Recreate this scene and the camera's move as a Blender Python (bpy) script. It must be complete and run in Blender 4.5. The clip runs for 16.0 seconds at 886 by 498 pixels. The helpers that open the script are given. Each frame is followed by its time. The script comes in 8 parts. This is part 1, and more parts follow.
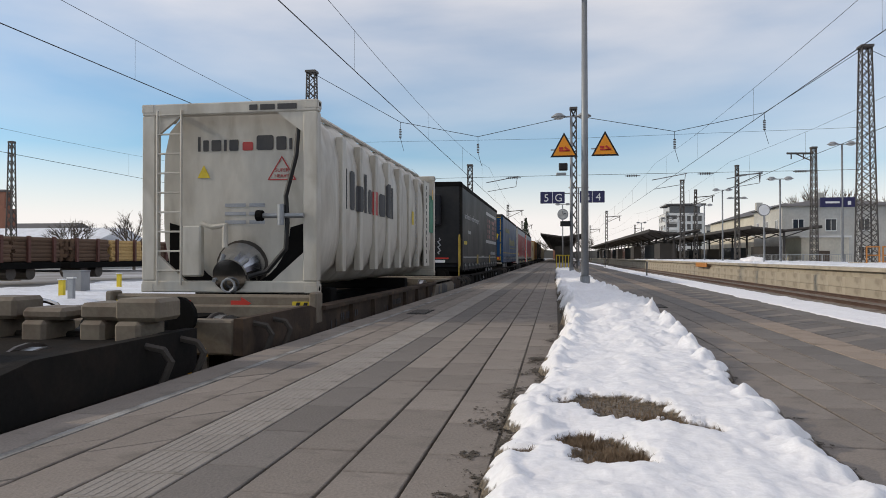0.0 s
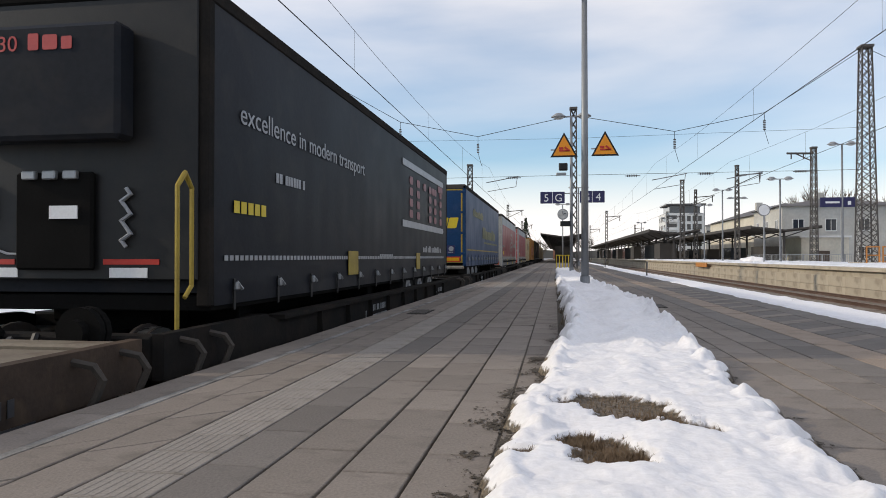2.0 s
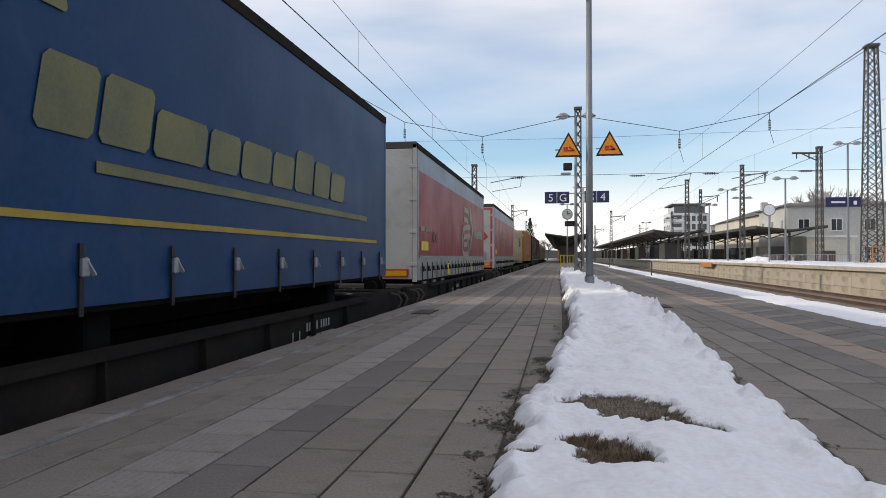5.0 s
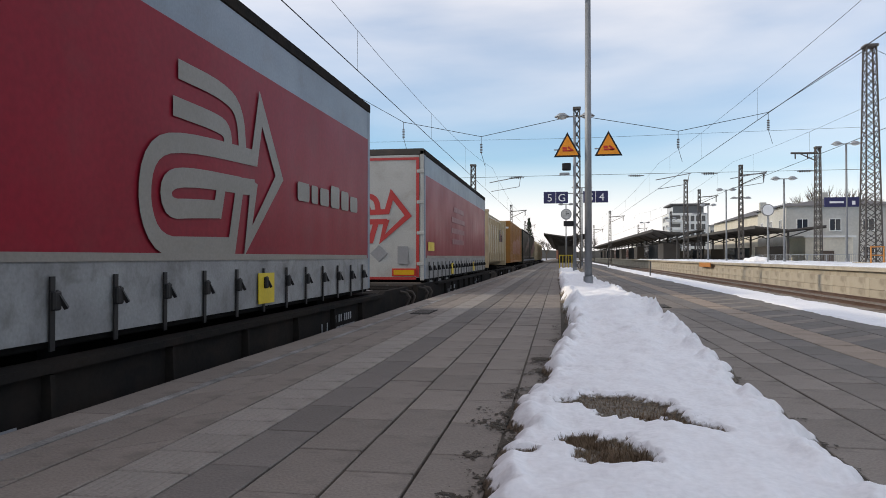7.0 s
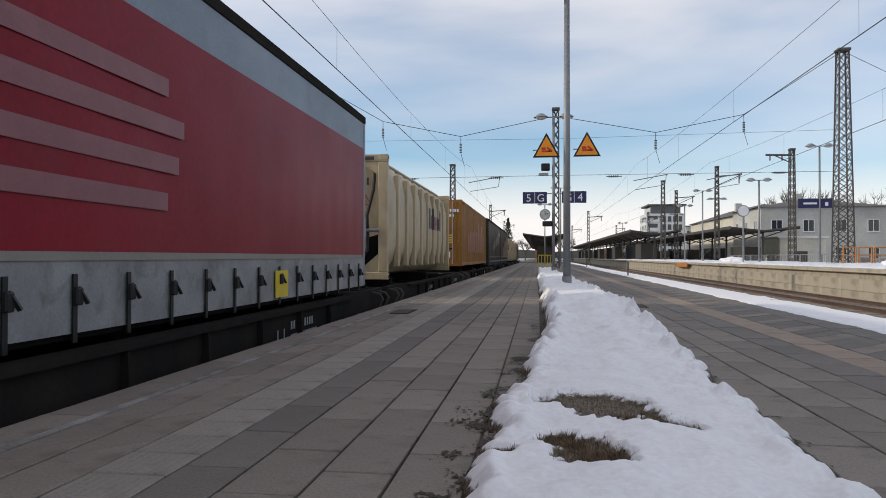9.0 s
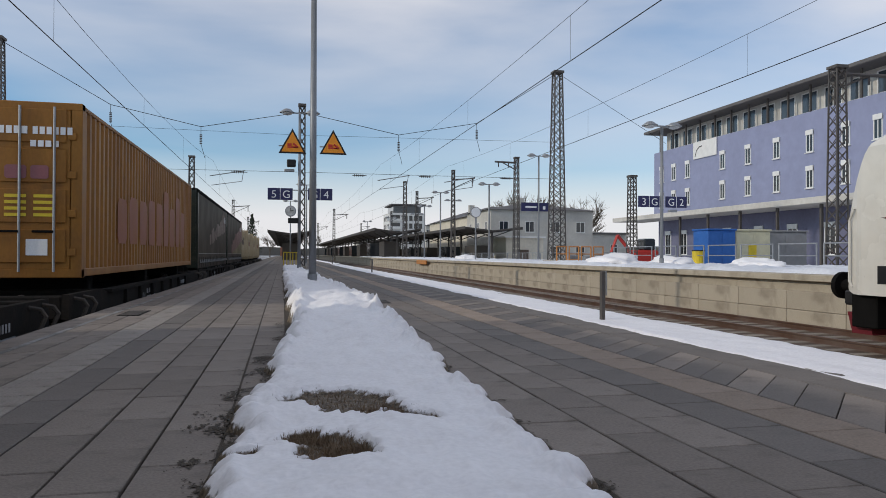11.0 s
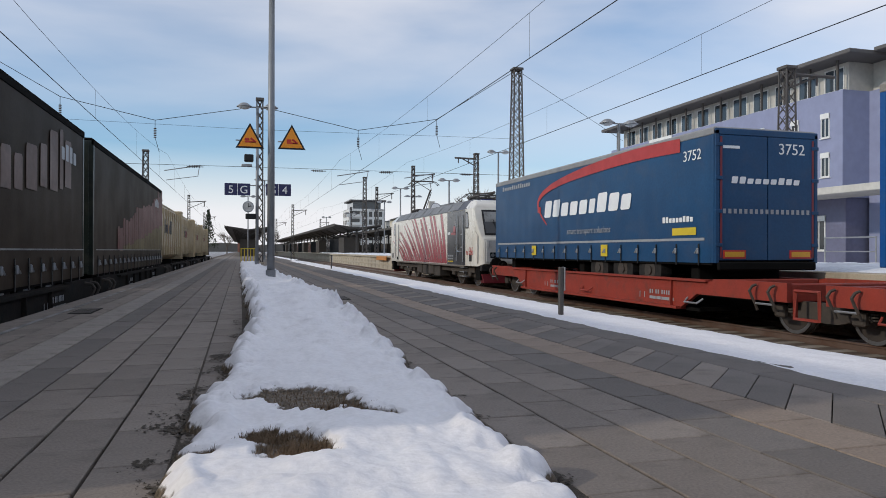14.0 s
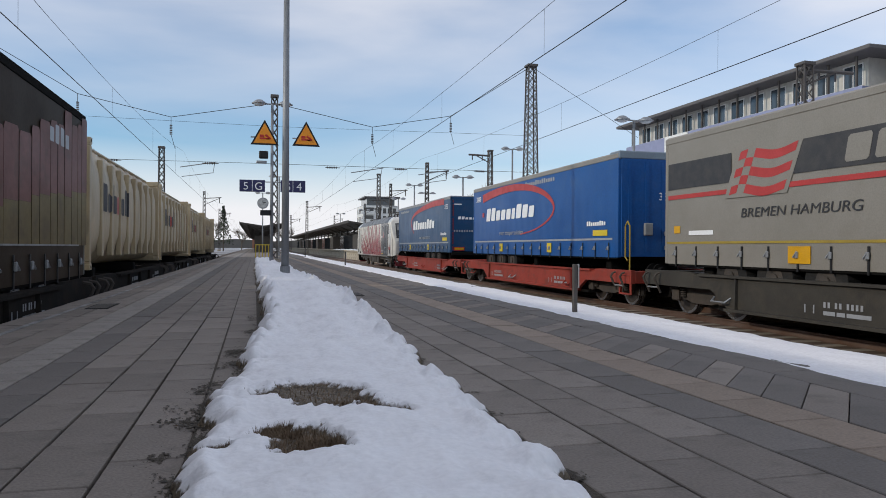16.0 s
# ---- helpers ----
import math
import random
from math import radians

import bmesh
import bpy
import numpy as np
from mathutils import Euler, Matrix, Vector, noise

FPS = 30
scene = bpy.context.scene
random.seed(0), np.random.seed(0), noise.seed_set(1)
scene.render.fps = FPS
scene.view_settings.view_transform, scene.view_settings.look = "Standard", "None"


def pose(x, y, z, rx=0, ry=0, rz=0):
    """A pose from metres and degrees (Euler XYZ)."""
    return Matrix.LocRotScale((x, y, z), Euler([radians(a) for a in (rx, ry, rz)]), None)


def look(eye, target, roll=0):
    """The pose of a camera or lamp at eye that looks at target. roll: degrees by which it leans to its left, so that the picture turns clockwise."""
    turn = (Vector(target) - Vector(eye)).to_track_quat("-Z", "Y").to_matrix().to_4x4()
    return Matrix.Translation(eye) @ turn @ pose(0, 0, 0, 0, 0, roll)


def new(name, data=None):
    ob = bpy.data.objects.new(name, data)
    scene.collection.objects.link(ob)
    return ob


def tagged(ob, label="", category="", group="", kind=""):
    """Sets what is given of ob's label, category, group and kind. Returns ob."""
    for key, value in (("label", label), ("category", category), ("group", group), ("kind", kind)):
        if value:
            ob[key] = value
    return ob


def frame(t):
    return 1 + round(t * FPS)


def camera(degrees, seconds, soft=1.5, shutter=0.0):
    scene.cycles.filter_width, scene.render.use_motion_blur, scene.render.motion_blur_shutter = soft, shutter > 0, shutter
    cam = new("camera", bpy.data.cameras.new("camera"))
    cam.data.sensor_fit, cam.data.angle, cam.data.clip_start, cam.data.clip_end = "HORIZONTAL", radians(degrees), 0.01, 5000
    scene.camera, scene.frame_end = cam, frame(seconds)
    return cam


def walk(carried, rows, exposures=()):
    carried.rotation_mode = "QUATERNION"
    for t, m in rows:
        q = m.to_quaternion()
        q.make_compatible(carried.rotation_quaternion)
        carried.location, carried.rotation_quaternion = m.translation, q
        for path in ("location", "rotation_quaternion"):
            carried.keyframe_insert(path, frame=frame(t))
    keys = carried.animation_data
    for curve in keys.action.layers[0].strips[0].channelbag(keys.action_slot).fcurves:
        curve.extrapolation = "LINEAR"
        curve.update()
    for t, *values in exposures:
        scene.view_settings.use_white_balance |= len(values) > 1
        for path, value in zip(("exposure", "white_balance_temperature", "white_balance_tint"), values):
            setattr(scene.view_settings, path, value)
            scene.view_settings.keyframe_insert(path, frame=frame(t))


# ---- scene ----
cam = camera(63.9, 16.0, soft=0.9)
H_EYE = 0.87
TURNS = [  # seconds, yaw, pitch, roll
    (0.0, 9.01, 0.64, 0.00), (1.5, 9.01, 0.64, 0.00), (3.0, 9.01, 0.64, 0.00), (3.5, 9.32, 0.64, 0.00), (4.0, 9.36, 0.64, 0.00),
    (6.5, 9.36, 0.64, 0.00), (7.0, 9.27, 0.64, 0.00), (7.5, 9.23, 0.64, 0.00), (8.0, 9.14, 0.64, 0.00), (8.2, 9.10, 0.64, 0.00),
    (9.0, 7.6, 0.62, -0.10), (9.7, 3.0, 0.56, -0.25),
    (10.3, -4.31, 0.51, -0.36), (10.5, -7.01, 0.53, -0.36), (11.0, -12.70, 0.47, -0.27), (11.5, -15.66, 0.44, -0.20),
    (12.0, -16.30, 0.35, -0.28), (12.5, -16.58, 0.30, -0.28), (13.0, -16.74, 0.23, -0.21), (13.5, -16.13, 0.25, -0.15),
    (14.0, -15.92, 0.16, -0.20), (14.5, -15.64, 0.09, -0.36), (15.0, -15.42, 0.07, -0.40), (15.5, -15.16, 0.01, -0.41), (16.0, -14.82, -0.10, -0.38)]
walk(cam, [(t, pose(0, 0, H_EYE, 90 + p, r, y)) for t, y, p, r in TURNS], exposures=[(0.0, 0.06, 7300, 12), (1.5, 0.2, 7300, 12), (3.0, 0.36, 7300, 12), (6.5, 0.31, 7250, 12), (7.5, 0.31, 7200, 12), (8.2, 0.26, 7250, 12), (10.4, -0.08, 6950, 11), (11.5, -0.17, 6750, 11), (12.0, -0.20, 6750, 11), (12.5, -0.12, 6750, 11), (16.0, 0.03, 6750, 11)])

# ---- world and sun ----
SUN_EL, SUN_AZ = radians(24), radians(262)
world = bpy.data.worlds.new("sky")
scene.world = world
world.use_nodes = True
wn, wl = world.node_tree.nodes, world.node_tree.links
wn.clear()
w_out = wn.new("ShaderNodeOutputWorld")
w_bg = wn.new("ShaderNodeBackground")
w_sky = wn.new("ShaderNodeTexSky")
w_sky.sky_type = "NISHITA"
w_sky.sun_disc = False
w_sky.sun_elevation, w_sky.sun_rotation = SUN_EL, SUN_AZ
w_sky.dust_density, w_sky.ozone_density = 0.6, 2.0
w_tc = wn.new("ShaderNodeTexCoord")
w_map = wn.new("ShaderNodeMapping")
w_map.inputs["Scale"].default_value = (0.8, 0.8, 3.6)
w_map.inputs["Rotation"].default_value = (0.0, 0.0, 0.5)
w_noise = wn.new("ShaderNodeTexNoise")
w_noise.inputs["Scale"].default_value = 1.45
w_noise.inputs["Detail"].default_value = 7
w_noise.inputs["Roughness"].default_value = 0.47
w_noise.inputs["Distortion"].default_value = 0.25
w_ramp = wn.new("ShaderNodeValToRGB")
w_ramp.color_ramp.elements[0].position, w_ramp.color_ramp.elements[1].position = 0.36, 0.64
w_ramp.color_ramp.elements[0].color = (0.12, 0.12, 0.12, 1)
w_sep = wn.new("ShaderNodeSeparateXYZ")
w_low = wn.new("ShaderNodeValToRGB")  # haze towards the horizon
w_low.color_ramp.elements[0].position, w_low.color_ramp.elements[1].position = 0.05, 0.15
w_low.color_ramp.elements[0].color, w_low.color_ramp.elements[1].color = (1, 1, 1, 1), (0, 0, 0, 1)
w_add = wn.new("ShaderNodeMath")
w_add.operation, w_add.use_clamp = "MAXIMUM", True
w_mul = wn.new("ShaderNodeMath")
w_mul.operation = "MULTIPLY"
w_mul.inputs[1].default_value = 0.92
w_mix = wn.new("ShaderNodeMix")
w_mix.data_type = "RGBA"
w_mix.inputs["B"].default_value = (7.1, 7.2, 7.7, 1)
w_bg.inputs["Strength"].default_value = 0.125
wl.new(w_tc.outputs["Generated"], w_map.inputs["Vector"])
wl.new(w_map.outputs["Vector"], w_noise.inputs["Vector"])
wl.new(w_noise.outputs["Fac"], w_ramp.inputs["Fac"])
wl.new(w_tc.outputs["Generated"], w_sep.inputs["Vector"])
wl.new(w_sep.outputs["Z"], w_low.inputs["Fac"])
w_high = wn.new("ShaderNodeMapRange")  # thicker cloud overhead than over the haze
w_high.inputs["From Min"].default_value, w_high.inputs["From Max"].default_value = 0.12, 0.34
w_high.inputs["To Min"].default_value, w_high.inputs["To Max"].default_value = 0.35, 1.0
w_veil = wn.new("ShaderNodeMath")
w_veil.operation = "MULTIPLY"
wl.new(w_sep.outputs["Z"], w_high.inputs["Value"])
wl.new(w_ramp.outputs["Color"], w_veil.inputs[0])
wl.new(w_high.outputs["Result"], w_veil.inputs[1])
wl.new(w_veil.outputs["Value"], w_add.inputs[0])
wl.new(w_low.outputs["Color"], w_add.inputs[1])
wl.new(w_add.outputs["Value"], w_mul.inputs[0])
wl.new(w_mul.outputs["Value"], w_mix.inputs["Factor"])
w_tint = wn.new("ShaderNodeMix")
w_tint.data_type, w_tint.blend_type = "RGBA", "MULTIPLY"
w_tint.inputs["Factor"].default_value = 1.0
w_tint.inputs["B"].default_value = (0.66, 0.98, 1.20, 1)
wl.new(w_sky.outputs["Color"], w_tint.inputs["A"])
wl.new(w_tint.outputs["Result"], w_mix.inputs["A"])
wl.new(w_mix.outputs["Result"], w_bg.inputs["Color"])
wl.new(w_bg.outputs["Background"], w_out.inputs["Surface"])
sun = new("sun", bpy.data.lights.new("sun", "SUN"))
sun.data.energy, sun.data.angle, sun.data.color = 1.55, radians(1.2), (1.0, 0.93, 0.82)
SUN_FROM = Vector((math.sin(SUN_AZ) * math.cos(SUN_EL), math.cos(SUN_AZ) * math.cos(SUN_EL), math.sin(SUN_EL)))
sun.matrix_world = look(SUN_FROM * 100, (0, 0, 0))


# ---- materials ----
def surface(name, colour, rough=0.7, metal=0.0, second=None, scale=3.0, amount=0.5, fine=40.0, bump=0.15, dirt=None, dirt_amount=0.0, stretch=(1, 1, 1), each=0.0, coat=0.0, spec=0.5):
    """Colour with large blotches towards a second colour, fine grain, bump, and dirt patches."""
    m = bpy.data.materials.new(name)
    m.use_nodes = True
    n, l = m.node_tree.nodes, m.node_tree.links
    b = n["Principled BSDF"]
    b.inputs["Metallic"].default_value = metal
    b.inputs["Specular IOR Level"].default_value = spec
    if coat:
        b.inputs["Coat Weight"].default_value, b.inputs["Coat Roughness"].default_value = coat, 0.12
    tc = n.new("ShaderNodeTexCoord")
    mp = n.new("ShaderNodeMapping")
    mp.inputs["Scale"].default_value = stretch
    l.new(tc.outputs["Object"], mp.inputs["Vector"])
    big = n.new("ShaderNodeTexNoise")
    big.inputs["Scale"].default_value, big.inputs["Detail"].default_value = scale, 5
    l.new(mp.outputs["Vector"], big.inputs["Vector"])
    small = n.new("ShaderNodeTexNoise")
    small.inputs["Scale"].default_value, small.inputs["Detail"].default_value = fine, 3
    l.new(mp.outputs["Vector"], small.inputs["Vector"])
    second = second or tuple(c * 0.7 for c in colour)
    mix = n.new("ShaderNodeMix")
    mix.data_type = "RGBA"
    mix.inputs["A"].default_value, mix.inputs["B"].default_value = (*colour, 1), (*second, 1)
    rg = n.new("ShaderNodeMapRange")
    rg.inputs["From Min"].default_value, rg.inputs["From Max"].default_value = 0.35, 0.68
    rg.inputs["To Max"].default_value = amount
    l.new(big.outputs["Fac"], rg.inputs["Value"])
    l.new(rg.outputs["Result"], mix.inputs["Factor"])
    out = mix.outputs["Result"]
    gr = n.new("ShaderNodeMix")
    gr.data_type, gr.blend_type = "RGBA", "MULTIPLY"
    gr.inputs["Factor"].default_value = 1.0
    g2 = n.new("ShaderNodeMapRange")
    g2.inputs["From Min"].default_value, g2.inputs["From Max"].default_value = 0.25, 0.75
    g2.inputs["To Min"].default_value, g2.inputs["To Max"].default_value = 1 - (0.16 if fine <= 40 else 0.35) * min(amount + 0.15, 1), 1.05
    l.new(small.outputs["Fac"], g2.inputs["Value"])
    l.new(out, gr.inputs["A"])
    l.new(g2.outputs["Result"], gr.inputs["B"])
    out = gr.outputs["Result"]
    if each:
        oi = n.new("ShaderNodeObjectInfo")
        e = n.new("ShaderNodeMapRange")
        e.inputs["To Min"].default_value, e.inputs["To Max"].default_value = 1 - each, 1 + each
        l.new(oi.outputs["Random"], e.inputs["Value"])
        me = n.new("ShaderNodeMix")
        me.data_type, me.blend_type = "RGBA", "MULTIPLY"
        me.inputs["Factor"].default_value = 1.0
        l.new(out, me.inputs["A"])
        l.new(e.outputs["Result"], me.inputs["B"])
        out = me.outputs["Result"]
    if dirt:
        dn = n.new("ShaderNodeTexNoise")
        dn.inputs["Scale"].default_value, dn.inputs["Detail"].default_value, dn.inputs["Distortion"].default_value = scale * 2.3, 8, 0.6
        l.new(mp.outputs["Vector"], dn.inputs["Vector"])
        dr = n.new("ShaderNodeMapRange")
        dr.inputs["From Min"].default_value, dr.inputs["From Max"].default_value = 0.5, 0.75
        dr.inputs["To Max"].default_value = dirt_amount
        l.new(dn.outputs["Fac"], dr.inputs["Value"])
        dm = n.new("ShaderNodeMix")
        dm.data_type = "RGBA"
        dm.inputs["B"].default_value = (*dirt, 1)
        l.new(dr.outputs["Result"], dm.inputs["Factor"])
        l.new(out, dm.inputs["A"])
        out = dm.outputs["Result"]
    l.new(out, b.inputs["Base Color"])
    rr = n.new("ShaderNodeMapRange")
    rr.inputs["To Min"].default_value, rr.inputs["To Max"].default_value = max(rough - 0.12, 0.03), min(rough + 0.12, 1)
    l.new(big.outputs["Fac"], rr.inputs["Value"])
    l.new(rr.outputs["Result"], b.inputs["Roughness"])
    if bump:
        bp = n.new("ShaderNodeBump")
        bp.inputs["Strength"].default_value, bp.inputs["Distance"].default_value = bump, 0.02
        l.new(small.outputs["Fac"], bp.inputs["Height"])
        l.new(bp.outputs["Normal"], b.inputs["Normal"])
    return m


DIRT = (0.09, 0.075, 0.055)
M = {
    "slab": surface("concrete slab", (0.275, 0.236, 0.203), 0.85, second=(0.205, 0.174, 0.15), scale=2.2, fine=70, bump=0.25, dirt=(0.115, 0.098, 0.082), dirt_amount=0.65, each=0.13, spec=0.25),
    "slab_dark": surface("dark concrete slab", (0.205, 0.182, 0.163), 0.85, second=(0.155, 0.137, 0.122), scale=2.2, fine=70, bump=0.25, dirt=(0.10, 0.095, 0.085), dirt_amount=0.5, each=0.10, spec=0.25),
    "slab_pale": surface("pale tactile slab", (0.34, 0.303, 0.268), 0.85, second=(0.26, 0.24, 0.21), scale=2.5, fine=70, bump=0.2, dirt=(0.16, 0.14, 0.12), dirt_amount=0.5, each=0.08, spec=0.25),
    "slab_beige": surface("beige slab", (0.345, 0.272, 0.215), 0.85, second=(0.275, 0.215, 0.165), scale=2.5, fine=60, bump=0.25, dirt=(0.16, 0.13, 0.10), dirt_amount=0.5, each=0.10, spec=0.25),
    "joint": surface("joint grit", (0.035, 0.032, 0.028), 0.95, scale=6, fine=120, bump=0.4, spec=0.1),
    "soil": surface("wet soil", (0.075, 0.06, 0.045), 0.8, second=(0.14, 0.12, 0.095), scale=9, fine=90, bump=0.8, spec=0.2),
    "snow": surface("snow", (0.90, 0.885, 0.89), 0.6, second=(0.79, 0.775, 0.785), scale=3.0, amount=0.35, fine=38, bump=0.22, dirt=(0.55, 0.52, 0.48), dirt_amount=0.16),
    "snow_far": surface("trodden snow", (0.82, 0.84, 0.88), 0.7, second=(0.62, 0.63, 0.65), scale=0.6, amount=0.5, fine=9, bump=0.3, dirt=(0.33, 0.30, 0.27), dirt_amount=0.35),
    "ground": surface("ballast and snow", (0.17, 0.15, 0.13), 0.95, second=(0.68, 0.70, 0.74), scale=0.05, amount=0.9, fine=6, bump=0.5),
    "ballast": surface("rusty ballast", (0.115, 0.085, 0.065), 0.95, second=(0.19, 0.15, 0.12), scale=4, fine=22, bump=1.0, spec=0.15),
    "rail": surface("rail steel", (0.16, 0.09, 0.06), 0.5, 0.6, second=(0.28, 0.22, 0.19), scale=2),
    "sleeper": surface("concrete sleeper", (0.30, 0.26, 0.21), 0.9, scale=5, each=0.1),
    "concrete": surface("platform wall concrete", (0.46, 0.40, 0.31), 0.9, second=(0.34, 0.29, 0.22), scale=0.8, fine=30, bump=0.3, dirt=(0.17, 0.14, 0.10), dirt_amount=0.6, each=0.06),
    "line": surface("worn white line", (0.62, 0.61, 0.58), 0.8, second=(0.38, 0.37, 0.35), scale=6, amount=0.8),
    "line_worn": surface("almost worn edge line", (0.40, 0.39, 0.37), 0.85, second=(0.17, 0.16, 0.148), scale=3.5, amount=1.0, fine=60, spec=0.2),
    "print_faded": surface("faded yellow print on blue", (0.20, 0.19, 0.085), 0.5, second=(0.13, 0.14, 0.09), scale=1.5, amount=0.9, bump=0.0, spec=0.15),
    "trim_yellow": surface("dulled yellow trim", (0.40, 0.29, 0.05), 0.5, second=(0.28, 0.20, 0.05), scale=3, amount=0.8, bump=0.02, spec=0.2),
    "bumper_white": surface("scraped dirty white beam", (0.42, 0.40, 0.35), 0.6, second=(0.22, 0.19, 0.15), scale=7, amount=0.9, bump=0.1, dirt=(0.10, 0.08, 0.06), dirt_amount=0.5, spec=0.2),
    "grass": surface("dead grass", (0.20, 0.135, 0.08), 0.9, second=(0.085, 0.055, 0.035), scale=20),
    "galv": surface("galvanised steel", (0.34, 0.35, 0.36), 0.5, 0.55, second=(0.25, 0.26, 0.27), scale=4),
    "grey_paint": surface("grey pole paint", (0.27, 0.28, 0.29), 0.45, 0.2, second=(0.21, 0.22, 0.23), scale=3, fine=60, bump=0.08),
    "mast": surface("weathered lattice steel", (0.10, 0.095, 0.09), 0.7, 0.4, second=(0.15, 0.12, 0.10), scale=3),
    "wire": surface("copper wire", (0.035, 0.035, 0.035), 0.6, 0.5),
    "insulator": surface("brown insulator", (0.05, 0.035, 0.03), 0.3),
    "orange": surface("orange warning plate", (0.86, 0.30, 0.012), 0.5, second=(0.75, 0.25, 0.012), scale=6, amount=0.4, bump=0.0),
    "black": surface("black paint", (0.012, 0.012, 0.013), 0.5, second=(0.03, 0.028, 0.026), scale=4, bump=0.05, spec=0.3),
    "red_sign": surface("red print", (0.55, 0.03, 0.015), 0.5, bump=0.0),
    "navy": surface("navy sign", (0.018, 0.018, 0.085), 0.4, second=(0.022, 0.022, 0.09), scale=5, bump=0.0),
    "white": surface("white lettering", (0.82, 0.82, 0.82), 0.5, amount=0.2, bump=0.0),
    "lamp_glass": surface("frosted lamp glass", (0.62, 0.64, 0.64), 0.25, bump=0.0),
    "tank_white": surface("dirty white tank paint", (0.56, 0.525, 0.46), 0.42, second=(0.46, 0.42, 0.355), scale=1.2, amount=0.6, fine=9, bump=0.05, dirt=(0.27, 0.22, 0.16), dirt_amount=0.65, stretch=(1, 1, 0.35), spec=0.3),
    "tank_cream": surface("yellowed cream tank paint", (0.51, 0.415, 0.27), 0.45, second=(0.41, 0.32, 0.19), scale=1.2, amount=0.6, fine=9, bump=0.05, dirt=(0.22, 0.17, 0.11), dirt_amount=0.4, stretch=(1, 1, 0.35), spec=0.3),
    "wagon_beige": surface("rusty beige wagon paint", (0.20, 0.165, 0.12), 0.7, second=(0.15, 0.115, 0.085), scale=1.6, amount=0.8, fine=30, bump=0.2, dirt=(0.085, 0.05, 0.03), dirt_amount=0.7),
    "wagon_rust": surface("rust-brown wagon sill", (0.085, 0.06, 0.045), 0.8, second=(0.045, 0.034, 0.028), scale=1.4, amount=0.9, fine=30, bump=0.2, dirt=(0.15, 0.10, 0.065), dirt_amount=0.5, spec=0.1),
    "wagon_black": surface("sooty wagon steel", (0.018, 0.0175, 0.017), 0.8, second=(0.032, 0.027, 0.023), scale=1.6, amount=0.8, fine=30, bump=0.2, dirt=(0.05, 0.036, 0.028), dirt_amount=0.35, spec=0.03),
    "wagon_red": surface("red wagon paint", (0.33, 0.050, 0.032), 0.55, second=(0.24, 0.040, 0.028), scale=1.4, amount=0.7, fine=30, bump=0.1, dirt=(0.09, 0.05, 0.04), dirt_amount=0.55, spec=0.25),
    "wagon_olive": surface("olive grey wagon paint", (0.060, 0.055, 0.046), 0.65, second=(0.036, 0.033, 0.030), scale=1.4, amount=0.7, dirt=DIRT, dirt_amount=0.4, spec=0.2),
    # near-black: dark parts, and the shade of pits and recesses as colour
    "pit": surface("near-black parts and pit shade", (0.012, 0.0115, 0.011), 0.85, scale=3, spec=0.03),
    "gear": surface("dusty running gear and outlet shadow", (0.055, 0.048, 0.042), 0.7, second=(0.085, 0.07, 0.058), scale=3, amount=0.7, dirt=(0.12, 0.09, 0.07), dirt_amount=0.4, spec=0.25),
    "faded_red": surface("faded red print on ochre", (0.27, 0.075, 0.035), 0.5, second=(0.30, 0.11, 0.035), scale=2, amount=0.8, bump=0.0, spec=0.2),
    "dull_pink": surface("dull pink on tarpaulin", (0.20, 0.082, 0.072), 0.45, second=(0.15, 0.065, 0.052), scale=0.9, amount=0.9, fine=12, bump=0.02, dirt=(0.06, 0.045, 0.03), dirt_amount=0.5, stretch=(1, 1, 0.3), spec=0.1),
    "worn_tan": surface("worn tan print", (0.20, 0.135, 0.115), 0.45, second=(0.13, 0.085, 0.068), scale=0.9, amount=0.9, fine=12, bump=0.02, dirt=(0.06, 0.045, 0.03), dirt_amount=0.5, stretch=(1, 1, 0.3), spec=0.1),
    "dull_olive": surface("dull olive on tarpaulin", (0.19, 0.145, 0.050), 0.45, second=(0.14, 0.098, 0.042), scale=0.9, amount=0.9, fine=12, bump=0.02, dirt=(0.06, 0.045, 0.03), dirt_amount=0.5, stretch=(1, 1, 0.3), spec=0.1),
    "wheel": surface("wheel steel", (0.10, 0.085, 0.075), 0.5, 0.7, second=(0.16, 0.13, 0.11), scale=4),
    "wheel_bright": surface("polished tread", (0.45, 0.45, 0.45), 0.3, 0.9, scale=4),
    "tyre": surface("tyre rubber", (0.022, 0.022, 0.022), 0.85, second=(0.05, 0.045, 0.04), scale=5, spec=0.1),
    "anthracite": surface("anthracite tarpaulin", (0.017, 0.019, 0.024), 0.42, second=(0.025, 0.027, 0.032), scale=0.9, amount=0.8, fine=18, bump=0.03, dirt=(0.06, 0.052, 0.045), dirt_amount=0.28, spec=0.05),
    "blue_deep": surface("royal blue tarpaulin", (0.013, 0.054, 0.14), 0.42, second=(0.016, 0.048, 0.115), scale=0.9, amount=0.8, fine=18, bump=0.03, dirt=(0.06, 0.08, 0.14), dirt_amount=0.3, spec=0.1),
    "blue_navy": surface("navy blue tarpaulin", (0.015, 0.070, 0.165), 0.36, second=(0.017, 0.058, 0.135), scale=0.9, amount=0.8, fine=18, bump=0.03, dirt=(0.07, 0.08, 0.12), dirt_amount=0.3, spec=0.25),
    "blue_bright": surface("bright blue tarpaulin", (0.008, 0.085, 0.29), 0.36, second=(0.010, 0.072, 0.25), scale=0.9, amount=0.8, fine=18, bump=0.03, dirt=(0.05, 0.11, 0.24), dirt_amount=0.3, spec=0.25),
